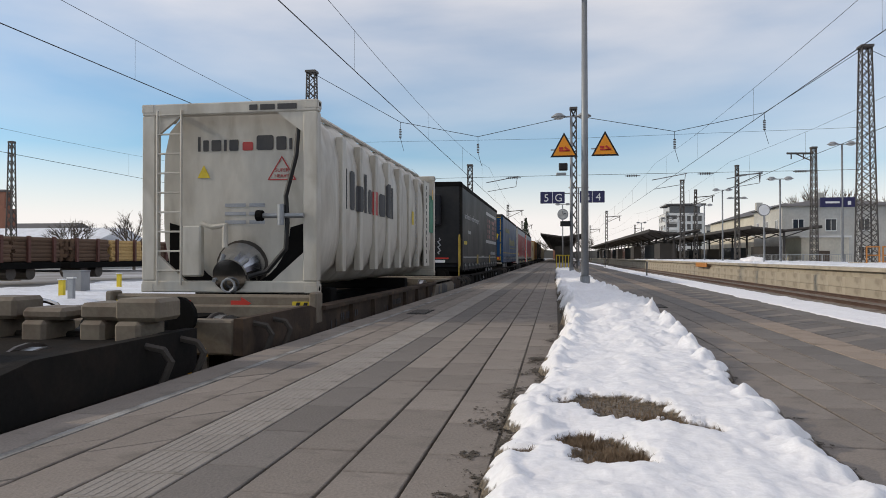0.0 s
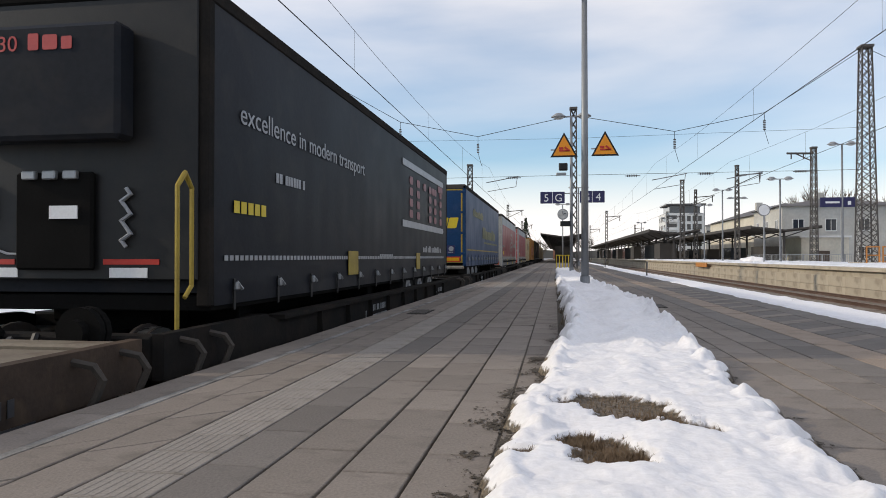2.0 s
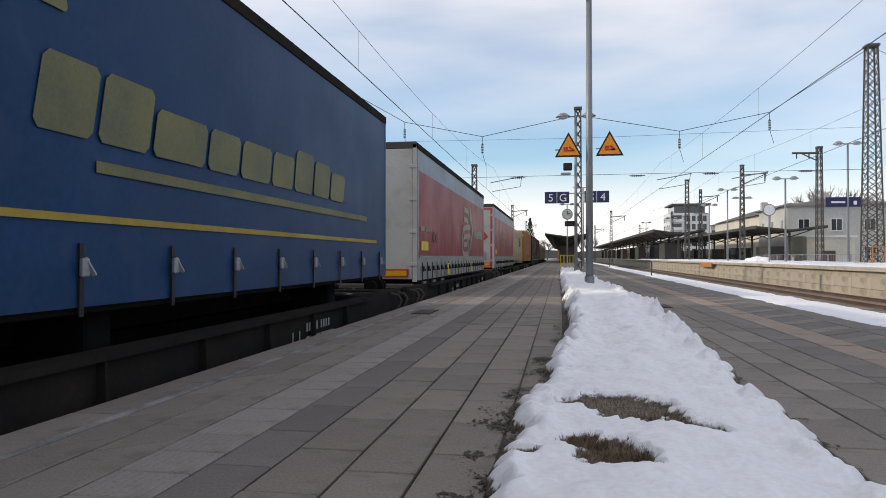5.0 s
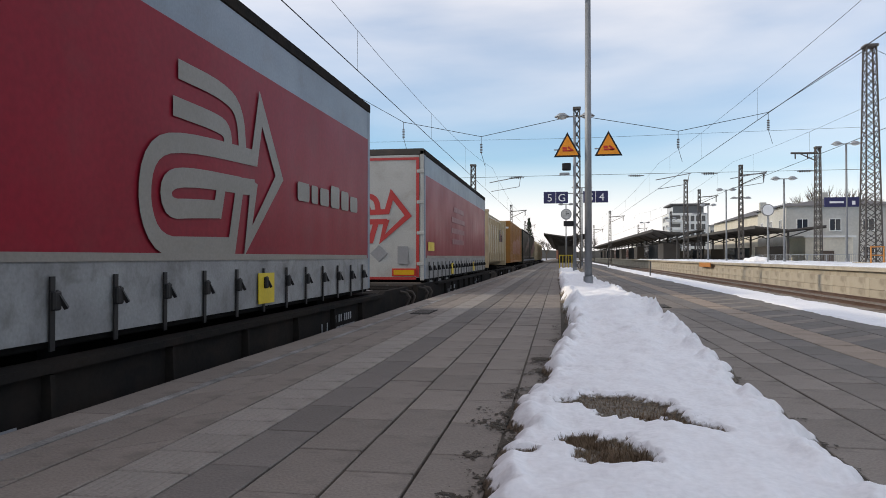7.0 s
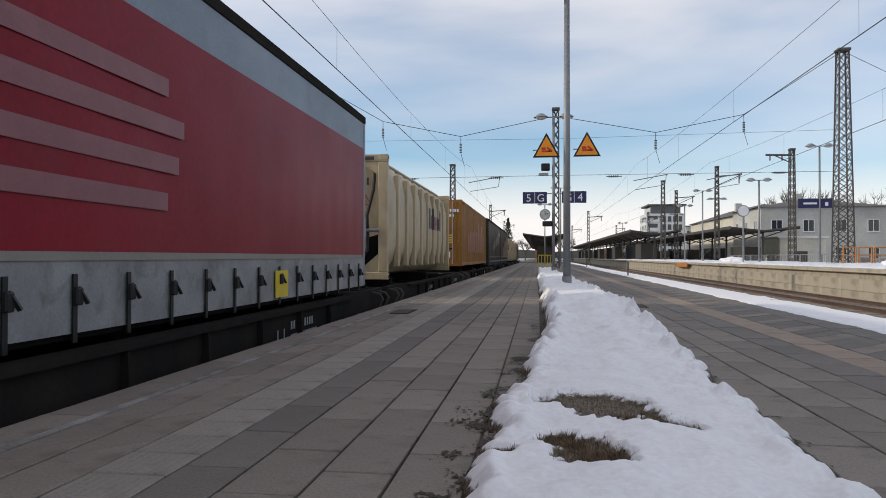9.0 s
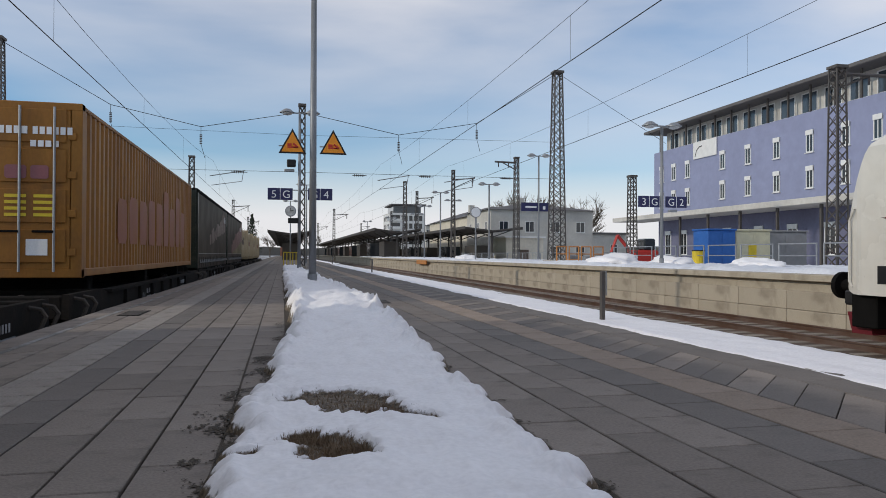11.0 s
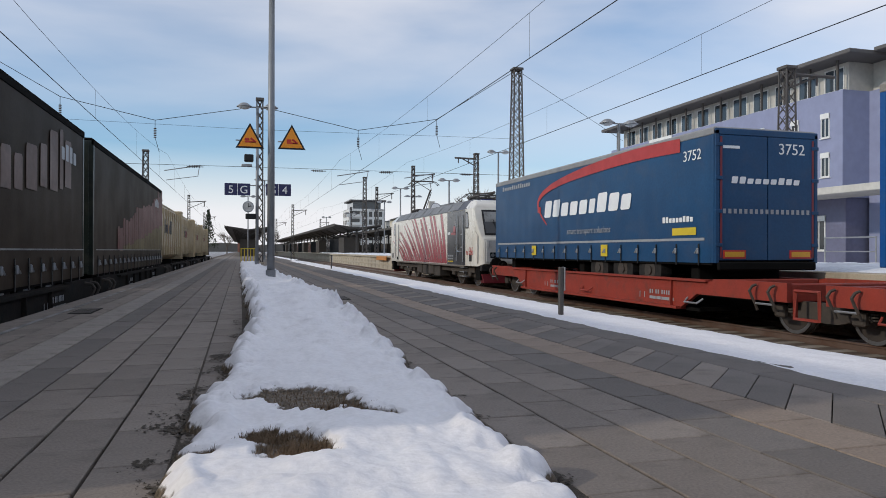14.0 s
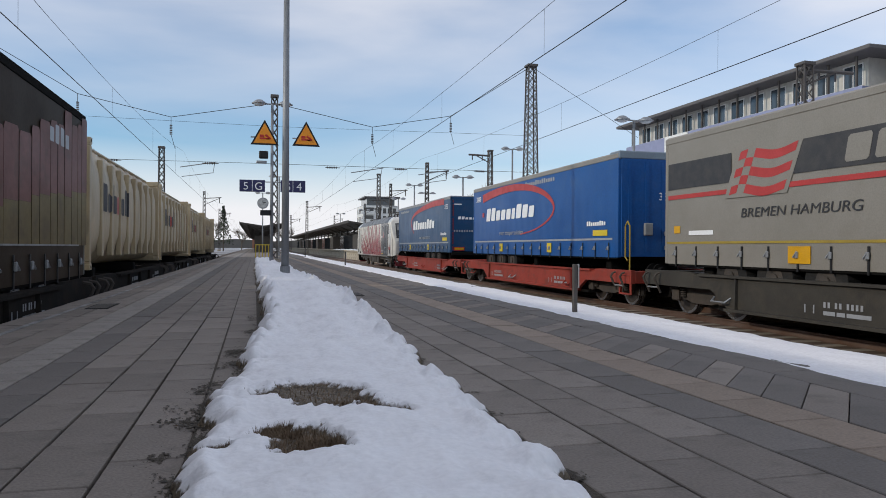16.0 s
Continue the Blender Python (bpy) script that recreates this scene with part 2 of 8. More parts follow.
    "maroon": surface("crimson tarpaulin", (0.27, 0.016, 0.030), 0.36, second=(0.22, 0.016, 0.028), scale=0.9, amount=0.8, fine=18, bump=0.03, dirt=(0.17, 0.05, 0.05), dirt_amount=0.3, spec=0.1),
    "tarp_grey": surface("grey tarpaulin band", (0.20, 0.25, 0.30), 0.42, second=(0.16, 0.20, 0.24), scale=1.1, amount=0.7, bump=0.04, dirt=(0.15, 0.14, 0.13), dirt_amount=0.3),
    "skirt": surface("silver grey tarpaulin skirt", (0.30, 0.31, 0.31), 0.4, second=(0.20, 0.20, 0.20), scale=2.4, amount=0.8, bump=0.12, dirt=(0.09, 0.085, 0.075), dirt_amount=0.6, spec=0.2),
    "door_grey": surface("pale grey door panel", (0.44, 0.43, 0.40), 0.5, second=(0.36, 0.35, 0.32), scale=1.0, amount=0.7, bump=0.04, dirt=(0.22, 0.19, 0.15), dirt_amount=0.45),
    "tarp_light": surface("light grey tarpaulin", (0.26, 0.24, 0.21), 0.42, second=(0.225, 0.21, 0.18), scale=0.9, amount=0.7, bump=0.04, dirt=(0.20, 0.18, 0.15), dirt_amount=0.4, spec=0.3),
    "green_dark": surface("dark green tarpaulin", (0.026, 0.034, 0.028), 0.33, second=(0.034, 0.038, 0.032), scale=0.9, amount=0.8, fine=18, bump=0.03, dirt=(0.09, 0.085, 0.06), dirt_amount=0.4, coat=0.3, spec=0.08),
    "brown_tarp": surface("grimy dark brown tarpaulin", (0.054, 0.039, 0.028), 0.45, second=(0.040, 0.029, 0.021), scale=0.9, amount=0.8, fine=18, bump=0.03, dirt=(0.06, 0.047, 0.03), dirt_amount=0.45, spec=0.02),
    "container": surface("ochre container paint", (0.32, 0.145, 0.032), 0.5, second=(0.245, 0.10, 0.028), scale=1.2, amount=0.7, fine=30, bump=0.05, dirt=(0.15, 0.08, 0.04), dirt_amount=0.5, stretch=(1, 1, 0.4), spec=0.2),
    "alu": surface("bare aluminium", (0.50, 0.50, 0.50), 0.35, 0.8, second=(0.38, 0.38, 0.38), scale=5),
    "steel_bright": surface("stainless steel", (0.55, 0.55, 0.55), 0.18, 1.0, second=(0.40, 0.40, 0.40), scale=5, bump=0.0),
    "yellow": surface("yellow print", (0.72, 0.53, 0.03), 0.5, bump=0.0),
    "amber": surface("amber reflector", (0.70, 0.36, 0.01), 0.35, bump=0.0),
    "red": surface("red print on grey", (0.46, 0.04, 0.035), 0.45, bump=0.0),
    "pink": surface("faded red print", (0.26, 0.09, 0.10), 0.5, second=(0.20, 0.08, 0.09), scale=5, bump=0.0),
    "silver": surface("silver print", (0.34, 0.35, 0.37), 0.4, second=(0.26, 0.27, 0.28), scale=4, bump=0.0),
    "green": surface("green print", (0.012, 0.20, 0.11), 0.5, bump=0.0),
    "ink": surface("faded black print", (0.03, 0.03, 0.034), 0.6, second=(0.08, 0.075, 0.07), scale=5, bump=0.0),
    "loco_white": surface("warm white engine paint", (0.70, 0.67, 0.60), 0.28, second=(0.62, 0.585, 0.51), scale=0.8, amount=0.3, fine=3, bump=0.0, dirt=(0.48, 0.41, 0.32), dirt_amount=0.15, coat=0.4),
    "loco_red": surface("crimson stripe paint", (0.33, 0.022, 0.035), 0.3, second=(0.27, 0.022, 0.032), scale=1.5, amount=0.6, bump=0.02, coat=0.4),
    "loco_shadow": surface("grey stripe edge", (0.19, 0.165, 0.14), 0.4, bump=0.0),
    "loco_black": surface("black engine paint", (0.018, 0.018, 0.022), 0.3, second=(0.03, 0.03, 0.034), scale=1, bump=0.02, coat=0.4),
    "loco_silver": surface("silver engine front", (0.56, 0.55, 0.53), 0.33, 0.0, second=(0.48, 0.47, 0.45), scale=1.5, bump=0.02, dirt=(0.22, 0.19, 0.16), dirt_amount=0.3),
    "loco_roof": surface("grey roof fairing", (0.22, 0.225, 0.23), 0.5, 0.3, second=(0.12, 0.12, 0.125), scale=2),
    "loco_blue": surface("dark blue grey roof", (0.045, 0.05, 0.065), 0.4, scale=2),
    "plough": surface("dark red plough", (0.19, 0.02, 0.03), 0.45, second=(0.14, 0.02, 0.028), scale=2),
    "glass": surface("dark window glass", (0.028, 0.033, 0.038), 0.06, bump=0.0, coat=0.5),
    "glass_sky": surface("reflecting window glass", (0.06, 0.075, 0.09), 0.05, bump=0.0, coat=0.5),
    "facade": surface("lavender render", (0.265, 0.29, 0.43), 0.8, second=(0.24, 0.265, 0.39), scale=0.12, amount=0.5, fine=1.5, bump=0.0, dirt=(0.21, 0.23, 0.34), dirt_amount=0.2),
    "facade_shade": surface("lavender render with canopy shade", (0.16, 0.165, 0.25), 0.8, scale=0.3, fine=4),
    "cream_wall": surface("cream render", (0.72, 0.66, 0.54), 0.85, second=(0.52, 0.47, 0.38), scale=0.3, amount=0.6, fine=3, bump=0.05),
    "grey_wall": surface("grey render", (0.58, 0.56, 0.51), 0.85, second=(0.38, 0.36, 0.33), scale=0.3, amount=0.6, fine=3, bump=0.05),
    "white_wall": surface("white render", (0.74, 0.74, 0.72), 0.8, second=(0.66, 0.66, 0.64), scale=0.2, amount=0.5, fine=2, bump=0.02),
    "roof": surface("slate grey roof", (0.105, 0.10, 0.10), 0.8, second=(0.16, 0.15, 0.145), scale=0.5, fine=5),
    "canopy": surface("dark canopy timber", (0.055, 0.048, 0.043), 0.8, second=(0.085, 0.075, 0.065), scale=0.8),
    "wood_orange": surface("orange barrier paint", (0.55, 0.22, 0.05), 0.6, scale=4),
    "cab_blue": surface("blue cabinet", (0.015, 0.12, 0.42), 0.5, scale=3),
    "cab_cream": surface("cream cabinet", (0.62, 0.58, 0.40), 0.5, scale=3),
    "cab_grey": surface("grey cabinet", (0.27, 0.27, 0.27), 0.5, scale=3),
    "log": surface("bark and cut timber", (0.15, 0.085, 0.05), 0.9, second=(0.12, 0.075, 0.05), scale=3, each=0.3),
    "log_end": surface("sawn log ends", (0.56, 0.36, 0.14), 0.85, second=(0.40, 0.24, 0.09), scale=5),
    "stanchion": surface("brown stanchion paint", (0.13, 0.05, 0.035), 0.7, scale=3),
    "twig": surface("bare twigs", (0.10, 0.08, 0.062), 0.9, second=(0.15, 0.12, 0.09), scale=1),
    "needle": surface("conifer needles", (0.045, 0.06, 0.035), 0.9, scale=1),
    "brick_far": surface("far brick", (0.30, 0.13, 0.085), 0.9, scale=0.6, fine=4),
    "hill": surface("wooded rise", (0.10, 0.095, 0.085), 1.0, second=(0.17, 0.16, 0.15), scale=0.05, fine=0.8),
    "machine": surface("red machine paint", (0.50, 0.03, 0.02), 0.5, scale=3),
    "door_dark": surface("brown door", (0.10, 0.065, 0.045), 0.6, scale=3),
}


# ---- mesh helpers ----
def box(bm, x0, x1, y0, y1, z0, z1, bevel=0.0):
    """A box between two corners, with worn edges where a bevel is given."""
    g = bmesh.ops.create_cube(bm, size=1.0, matrix=Matrix.Translation(((x0 + x1) / 2, (y0 + y1) / 2, (z0 + z1) / 2)) @ Matrix.Diagonal((x1 - x0, y1 - y0, z1 - z0, 1)))
    if bevel:
        edges = list({e for v in g["verts"] for e in v.link_edges})
        bmesh.ops.bevel(bm, geom=edges, offset=bevel, segments=1, affect="EDGES")
    return bm


def rod(bm, a, b, r, seg=8, r2=None):
    """A round bar from a to b."""
    a, b = Vector(a), Vector(b)
    d = b - a
    m = Matrix.Translation((a + b) / 2) @ d.to_track_quat("Z", "Y").to_matrix().to_4x4()
    bmesh.ops.create_cone(bm, cap_ends=True, segments=seg, radius1=r, radius2=r if r2 is None else r2, depth=d.length, matrix=m)
    return bm


def bar(bm, a, b, w):
    """A square bar from a to b."""
    return rod(bm, a, b, w * 0.7071, 4)


def prism(bm, outline, axis, lo, hi):
    """An outline of two coordinates pushed along the third: axis 'x' takes (y, z), 'y' takes (x, z), 'z' takes (x, y)."""
    def at(p, q):
        return {"x": (q, p[0], p[1]), "y": (p[0], q, p[1]), "z": (p[0], p[1], q)}[axis]
    a = [bm.verts.new(at(p, lo)) for p in outline]
    b = [bm.verts.new(at(p, hi)) for p in outline]
    bm.faces.new(a)
    bm.faces.new(list(reversed(b)))
    for i in range(len(a)):
        j = (i + 1) % len(a)
        bm.faces.new((a[j], a[i], b[i], b[j]))
    bmesh.ops.recalc_face_normals(bm, faces=bm.faces[:])
    return bm


def pipe(bm, points, r, seg=6):
    """One bent tube along points."""
    p = [Vector(q) for q in points]
    rings = []
    ref = None
    for i, q in enumerate(p):
        d1 = (p[i] - p[i - 1]).normalized() if i else (p[1] - p[0]).normalized()
        d2 = (p[i + 1] - p[i]).normalized() if i + 1 < len(p) else d1
        d = d1 + d2
        d = d.normalized() if d.length > 1e-5 else d1
        if ref is None:
            ref = d.orthogonal().normalized()
        ref = ref - d * ref.dot(d)
        ref = ref.normalized() if ref.length > 1e-5 else d.orthogonal().normalized()
        side = d.cross(ref)
        k = 1 / max(0.5, d.dot(d1))
        rings.append([bm.verts.new(q + (ref * math.cos(a) + side * math.sin(a)) * r * min(k, 1.4)) for a in [math.tau * n / seg for n in range(seg)]])
    for a, b in zip(rings, rings[1:]):
        for n in range(seg):
            bm.faces.new((a[n], a[(n + 1) % seg], b[(n + 1) % seg], b[n]))
    bm.faces.new(list(reversed(rings[0])))
    bm.faces.new(rings[-1])
    return bm


def mesh_of(name, bm, material, smooth=False):
    me = bpy.data.meshes.new(name)
    if smooth:
        for f_ in bm.faces:
            f_.smooth = True
    bm.to_mesh(me)
    bm.free()
    me.materials.append(M[material])
    return me


def part(name, bm, material, parent, label="", smooth=False, m=None):
    ob = new(name, mesh_of(name, bm, material, smooth))
    ob.parent = parent
    if m is not None:
        ob.matrix_basis = m
    return tagged(ob, label=label)


def thing(name, m, label, category, group="", kind=""):
    ob = new(name)
    ob.matrix_basis = m
    ob.empty_display_size = 0.3
    return tagged(ob, label, category, group, kind)


def solid(name, bm, material, label="", category="", group="", kind="", smooth=False):
    return tagged(new(name, mesh_of(name, bm, material, smooth)), label, category, group, kind)


def B():
    return bmesh.new()


# Writing and prints lie on a face: x along it to the viewer's right, y up, z out of it.
EAST = Matrix(((0, 0, 1, 0), (1, 0, 0, 0), (0, 1, 0, 0), (0, 0, 0, 1)))      # a face that looks to +x
WEST = Matrix(((0, 0, -1, 0), (-1, 0, 0, 0), (0, 1, 0, 0), (0, 0, 0, 1)))    # to -x
SOUTH = Matrix(((1, 0, 0, 0), (0, 0, -1, 0), (0, 1, 0, 0), (0, 0, 0, 1)))    # to -y


def on(face, x, y, z):
    return Matrix.Translation((x, y, z)) @ face


def words(text, size, material, parent, m, shear=0.0, name="lettering", squeeze=1.0):
    cu = bpy.data.curves.new(name, "FONT")
    cu.body, cu.size, cu.shear, cu.extrude, cu.align_x = text, size, shear, 0.002, "CENTER"
    tmp = new(name, cu)
    me = bpy.data.meshes.new_from_object(tmp.evaluated_get(bpy.context.evaluated_depsgraph_get()))
    bpy.data.objects.remove(tmp)
    me.materials.clear()
    me.materials.append(M[material])
    me.transform(Matrix.Diagonal((squeeze, 1, 1, 1)))
    ob = new(name, me)
    ob.parent = parent
    ob.matrix_basis = m
    return ob


def plate(name, outline, material, parent, m, thick=0.004):
    """A flat print or plate of the given outline."""
    return part(name, prism(B(), outline, "z", 0, thick), material, parent, m=m)


def rect(x0, x1, y0, y1):
    return [(x0, y0), (x1, y0), (x1, y1), (x0, y1)]


def stroke(bm, pts, w, thick=0.004):
    """A band of width w along points, as a flat print."""
    p = [Vector(q) for q in pts]
    left, right = [], []
    for i, q in enumerate(p):
        d1 = (p[i] - p[i - 1]).normalized() if i else (p[1] - p[0]).normalized()
        d2 = (p[i + 1] - p[i]).normalized() if i + 1 < len(p) else d1
        d = (d1 + d2)
        d = d.normalized() if d.length > 1e-6 else d1
        nrm = Vector((-d.y, d.x))
        k = w / 2 / max(0.45, abs(nrm.dot(Vector((-d1.y, d1.x)))))
        left.append(q + nrm * k)
        right.append(q - nrm * k)
    for i in range(len(p) - 1):
        lo = [bm.verts.new((v.x, v.y, thick)) for v in (right[i], right[i + 1], left[i + 1], left[i])]
        bm.faces.new(lo)
    return bm


def ribbon(bm, pts, widths, thick=0.005):
    """One flat band whose width changes along points."""
    p = [Vector(q) for q in pts]
    rows = []
    for i, q in enumerate(p):
        d = (p[min(i + 1, len(p) - 1)] - p[max(i - 1, 0)]).normalized()
        nrm = Vector((-d.y, d.x)) * widths[i] / 2
        rows.append((bm.verts.new((*(q - nrm), thick)), bm.verts.new((*(q + nrm), thick))))
    for a, b in zip(rows, rows[1:]):
        bm.faces.new((a[0], b[0], b[1], a[1]))
    return bm


def rounded(pts, times=2):
    """Corner-cut a run of points into a smooth bend."""
    for _ in range(times):
        out = [pts[0]]
        for a, b in zip(pts, pts[1:]):
            out += [(a[0] * 0.75 + b[0] * 0.25, a[1] * 0.75 + b[1] * 0.25), (a[0] * 0.25 + b[0] * 0.75, a[1] * 0.25 + b[1] * 0.75)]
        pts = out + [pts[-1]]
    return pts


def bars(parent, m, x, y, widths, h, material, gap=0.3, slant=0.0, name="print_bar", even=False):
    """A row of plain blocks for a mark or for writing that is not lettered."""
    bm = B()
    for k, w in enumerate(widths):
        if w > 0:
            def put(a, b, c, d):
                prism(bm, [(a + slant * (c - y), c), (b + slant * (c - y), c), (b + slant * (d - y), d), (a + slant * (d - y), d)], "z", 0, 0.004)
            c = min(w, h) * 0.10 if h > 0.13 else 0.0
            if c:
                h_ = h if even else h * (1.0, 0.76, 0.76, 1.0, 0.76, 1.0, 0.76, 0.76, 0.9)[(k * 5 + len(widths)) % 9]
                prism(bm, [(a + slant * (b - y), b) for a, b in ((x + c, y), (x + w - c, y), (x + w, y + c), (x + w, y + h_ - c), (x + w - c, y + h_), (x + c, y + h_), (x, y + h_ - c), (x, y + c))], "z", 0, 0.004)
            else:
                put(x, x + w, y, y + h)
        x += abs(w) + gap * h
    return tagged(part(name, bm, material, parent, m=m), kind="stuff" if len(widths) > 1 else "")

# ---- the setting ----
RAIL = -0.70
XL, X4, X3 = -4.44, 6.45, 11.09       # track centres
EDGE_L, EDGE_R = -2.70, 4.95          # the island platform
P3, P3_TOP = 12.72, 0.42              # the platform across the tracks
Y0, Y1 = -190.0, 520.0

bm = B()
box(bm, -1800, 1800, -1800, 2600, RAIL - 0.9, RAIL - 0.30)
solid("ground", bm, "ground", "stony ground under patchy snow", "ground", kind="structure")

bm = B()
box(bm, EDGE_L, EDGE_R, Y0, 330, RAIL - 0.30, -0.045)
solid("platform_core", bm, "joint", "dark gritty bed of the paved platform", "platform", kind="structure")


def track(x, name, y0=Y0, y1=Y1):
    bm = B()
    prism(bm, [(x - 2.2, RAIL - 0.299), (x + 2.2, RAIL - 0.299), (x + 1.55, RAIL - 0.15), (x - 1.55, RAIL - 0.15)], "y", y0, y1)
    bed = solid(name, bm, "ballast", "rust-brown ballast bed between the platforms", "track bed", kind="structure")
    for s in (-0.7525, 0.7525):
        bm = B()
        c = x + s
        prism(bm, [(c - 0.07, RAIL - 0.17), (c + 0.07, RAIL - 0.17), (c + 0.012, RAIL - 0.13), (c + 0.012, RAIL - 0.045), (c + 0.036, RAIL - 0.03), (c + 0.036, RAIL), (c - 0.036, RAIL), (c - 0.036, RAIL - 0.03), (c - 0.012, RAIL - 0.045), (c - 0.012, RAIL - 0.13)], "y", y0, y1)
        part("rail", bm, "rail", bed)
    me = mesh_of("sleeper", box(B(), -1.3, 1.3, -0.13, 0.13, -0.17, 0.0, 0.02), "sleeper")
    n_near = 60
    for i in range(n_near):
        ob = new("sleeper", me)
        ob.parent = bed
        ob.location = (x, 4 + i * 0.6, RAIL - 0.142)
    bm = B()
    for i in range(n_near, 320):
        box(bm, x - 1.3, x + 1.3, 4 + i * 0.6 - 0.13, 4 + i * 0.6 + 0.13, RAIL - 0.30, RAIL - 0.142)
    tagged(part("far_sleepers", bm, "sleeper", bed), kind="stuff")
    return bed


track(XL, "track_bed_1")
track(X4, "track_bed_2")
track(X3, "track_bed_3")

# the platform across, with its wall of concrete blocks
bm = B()
box(bm, P3 + 0.12, 21.5, Y0, 330, RAIL - 0.3, P3_TOP - 0.03)
plat3 = solid("platform_across", bm, "concrete", "concrete platform with a block-built side wall", "platform", kind="structure")
bm = B()
box(bm, P3 - 0.06, P3 + 0.75, Y0, 330, P3_TOP - 0.16, P3_TOP, 0.01)
part("coping", bm, "concrete", plat3, "pale concrete coping")
blk = mesh_of("block", box(B(), 0, 0.118, 0.008, 1.992, 0, 0.475, 0.012), "concrete")
for i in range(70):
    for k in range(2):
        ob = new("block", blk)
        ob.parent = plat3
        ob.location = (P3 + (0.012 if k else 0.0), 2 + i * 2.0, RAIL - 0.26 + k * 0.482)
bm = B()
for i in list(range(-90, 0)) + list(range(70, 164)):
    for k in range(2):
        y = 2 + i * 2.0
        box(bm, P3, P3 + 0.118, y + 0.008, y + 1.992, RAIL - 0.26 + k * 0.482, RAIL - 0.26 + k * 0.482 + 0.475)
tagged(part("far_blocks", bm, "concrete", plat3), kind="stuff")


def snow_sheet(name, x0, x1, y0, y1, z0, high, step, label, material="snow_far", rag=0.25, seed=0, parent_kind="stuff", wave=1.0):
    """A layer of old snow with an uneven top and ragged edges."""
    nx, ny = max(3, int((x1 - x0) / step[0])), max(3, int((y1 - y0) / step[1]))
    verts, faces = [], []
    for j in range(ny + 1):
        y = y0 + (y1 - y0) * j / ny
        ra = noise.noise((seed, y * 0.9, 1)) * rag + noise.noise((seed, y * 3.7, 4)) * rag * 0.5
        rb = noise.noise((seed, y * 0.8, 7)) * rag + noise.noise((seed, y * 3.3, 9)) * rag * 0.5
        for i in range(nx + 1):
            u = i / nx
            x = x0 + ra + (x1 + rb - x0 - ra) * u
            e = min(u, 1 - u) * (x1 - x0)
            lift = high * (1 - math.exp(-e * 9 / max(rag, 0.05) * 0.5)) * (0.65 + 0.7 * noise.noise((x * 0.9 * wave, y * 0.6 * wave, seed + 3)) + 0.35 * noise.noise((x * 4 * wave, y * 3 * wave, seed + 5)))
            verts.append((x, y, z0 + lift - 0.004 - (0.02 if i in (0, nx) else 0)))
    w = nx + 1
    for j in range(ny):
        for i in range(nx):
            a = j * w + i
            faces.append((a, a + 1, a + w + 1, a + w))
    me = bpy.data.meshes.new(name)
    me.from_pydata(verts, [], faces)
    for p_ in me.polygons:
        p_.use_smooth = True
    me.materials.append(M[material])
    return tagged(new(name, me), label, "snow", kind=parent_kind)


snow_sheet("edge_snow", 3.90, 4.91, -6, 60, 0.0, 0.032, (0.04, 0.06), "thin old snow along the paved platform edge", "snow", 0.10, 11, wave=1.6)
snow_sheet("edge_snow", 4.30, 4.93, 60.5, 240, 0.0, 0.10, (0.15, 0.5), "thin old snow along the far platform edge", "snow", 0.2, 13)
snow_sheet("platform_snow", 13.55, 21.3, -6, 130, P3_TOP - 0.03, 0.16, (0.25, 0.3), "trodden snow cover on the platform across", "snow_far", 0.3, 17)
snow_sheet("yard_snow", -30.0, -7.2, -20, 130, RAIL - 0.32, 0.34, (0.8, 0.9), "snow cover between the yard tracks", "snow_far", 1.0, 23)
snow_sheet("far_snow", 21.7, 42.0, -10, 260, RAIL - 0.3, 0.30, (0.8, 1.2), "snow between the tracks before the houses", "snow_far", 0.8, 29)
for i, (x, y, s) in enumerate([(16.6, 33.5, 1.0), (18.6, 31.4, 0.8), (20.2, 27.5, 0.7), (16.2, 62.0, 0.8), (18.0, 24.0, 0.6)]):
    bm = B()
    bmesh.ops.create_icosphere(bm, subdivisions=4, radius=1.0)
    for v in bm.verts:
        k = 1 + 0.35 * noise.noise(v.co * 1.6 + Vector((i * 9, 0, 0))) + 0.12 * noise.noise(v.co * 5)
        v.co = Vector((v.co.x * 1.2 * s * k, v.co.y * 1.9 * s * k, max(v.co.z, -0.1) * 0.55 * s * k))
    ob = solid("snow_heap", bm, "snow", "shovelled heap of old snow on the platform", "snow heap", "snow heaps", smooth=True)
    ob.location = (x, y, P3_TOP + 0.02)


# ---- the snow ridge along the middle, with bare patches of dead grass ----
HOLES = [(0.32, 3.84, 0.38, 0.21, -0.85), (0.56, 3.46, 0.20, 0.09, -0.4), (0.19, 2.98, 0.14, 0.26, 0.30), (0.09, 3.20, 0.10, 0.11, 0.0), (0.28, 2.84, 0.10, 0.12, 0.2), (-0.14, 2.94, 0.06, 0.05, 0.0)]


def hole(x, y):
    """How bare the ground is at a place, from 0 (snow) to 1."""
    d = 9.0
    for hx, hy, a, b, turn in HOLES:
        c, s = math.cos(turn), math.sin(turn)
        u, v = (x - hx) * c + (y - hy) * s, -(x - hx) * s + (y - hy) * c
        d = min(d, math.hypot(u / a, v / b))
    d += 0.42 * noise.noise((x * 6, y * 6, 2)) + 0.34 * noise.noise((x * 15, y * 15, 5)) + 0.22 * noise.noise((x * 34, y * 34, 8))
    return max(0.0, min(1.0, (1.14 - d) / 0.26))


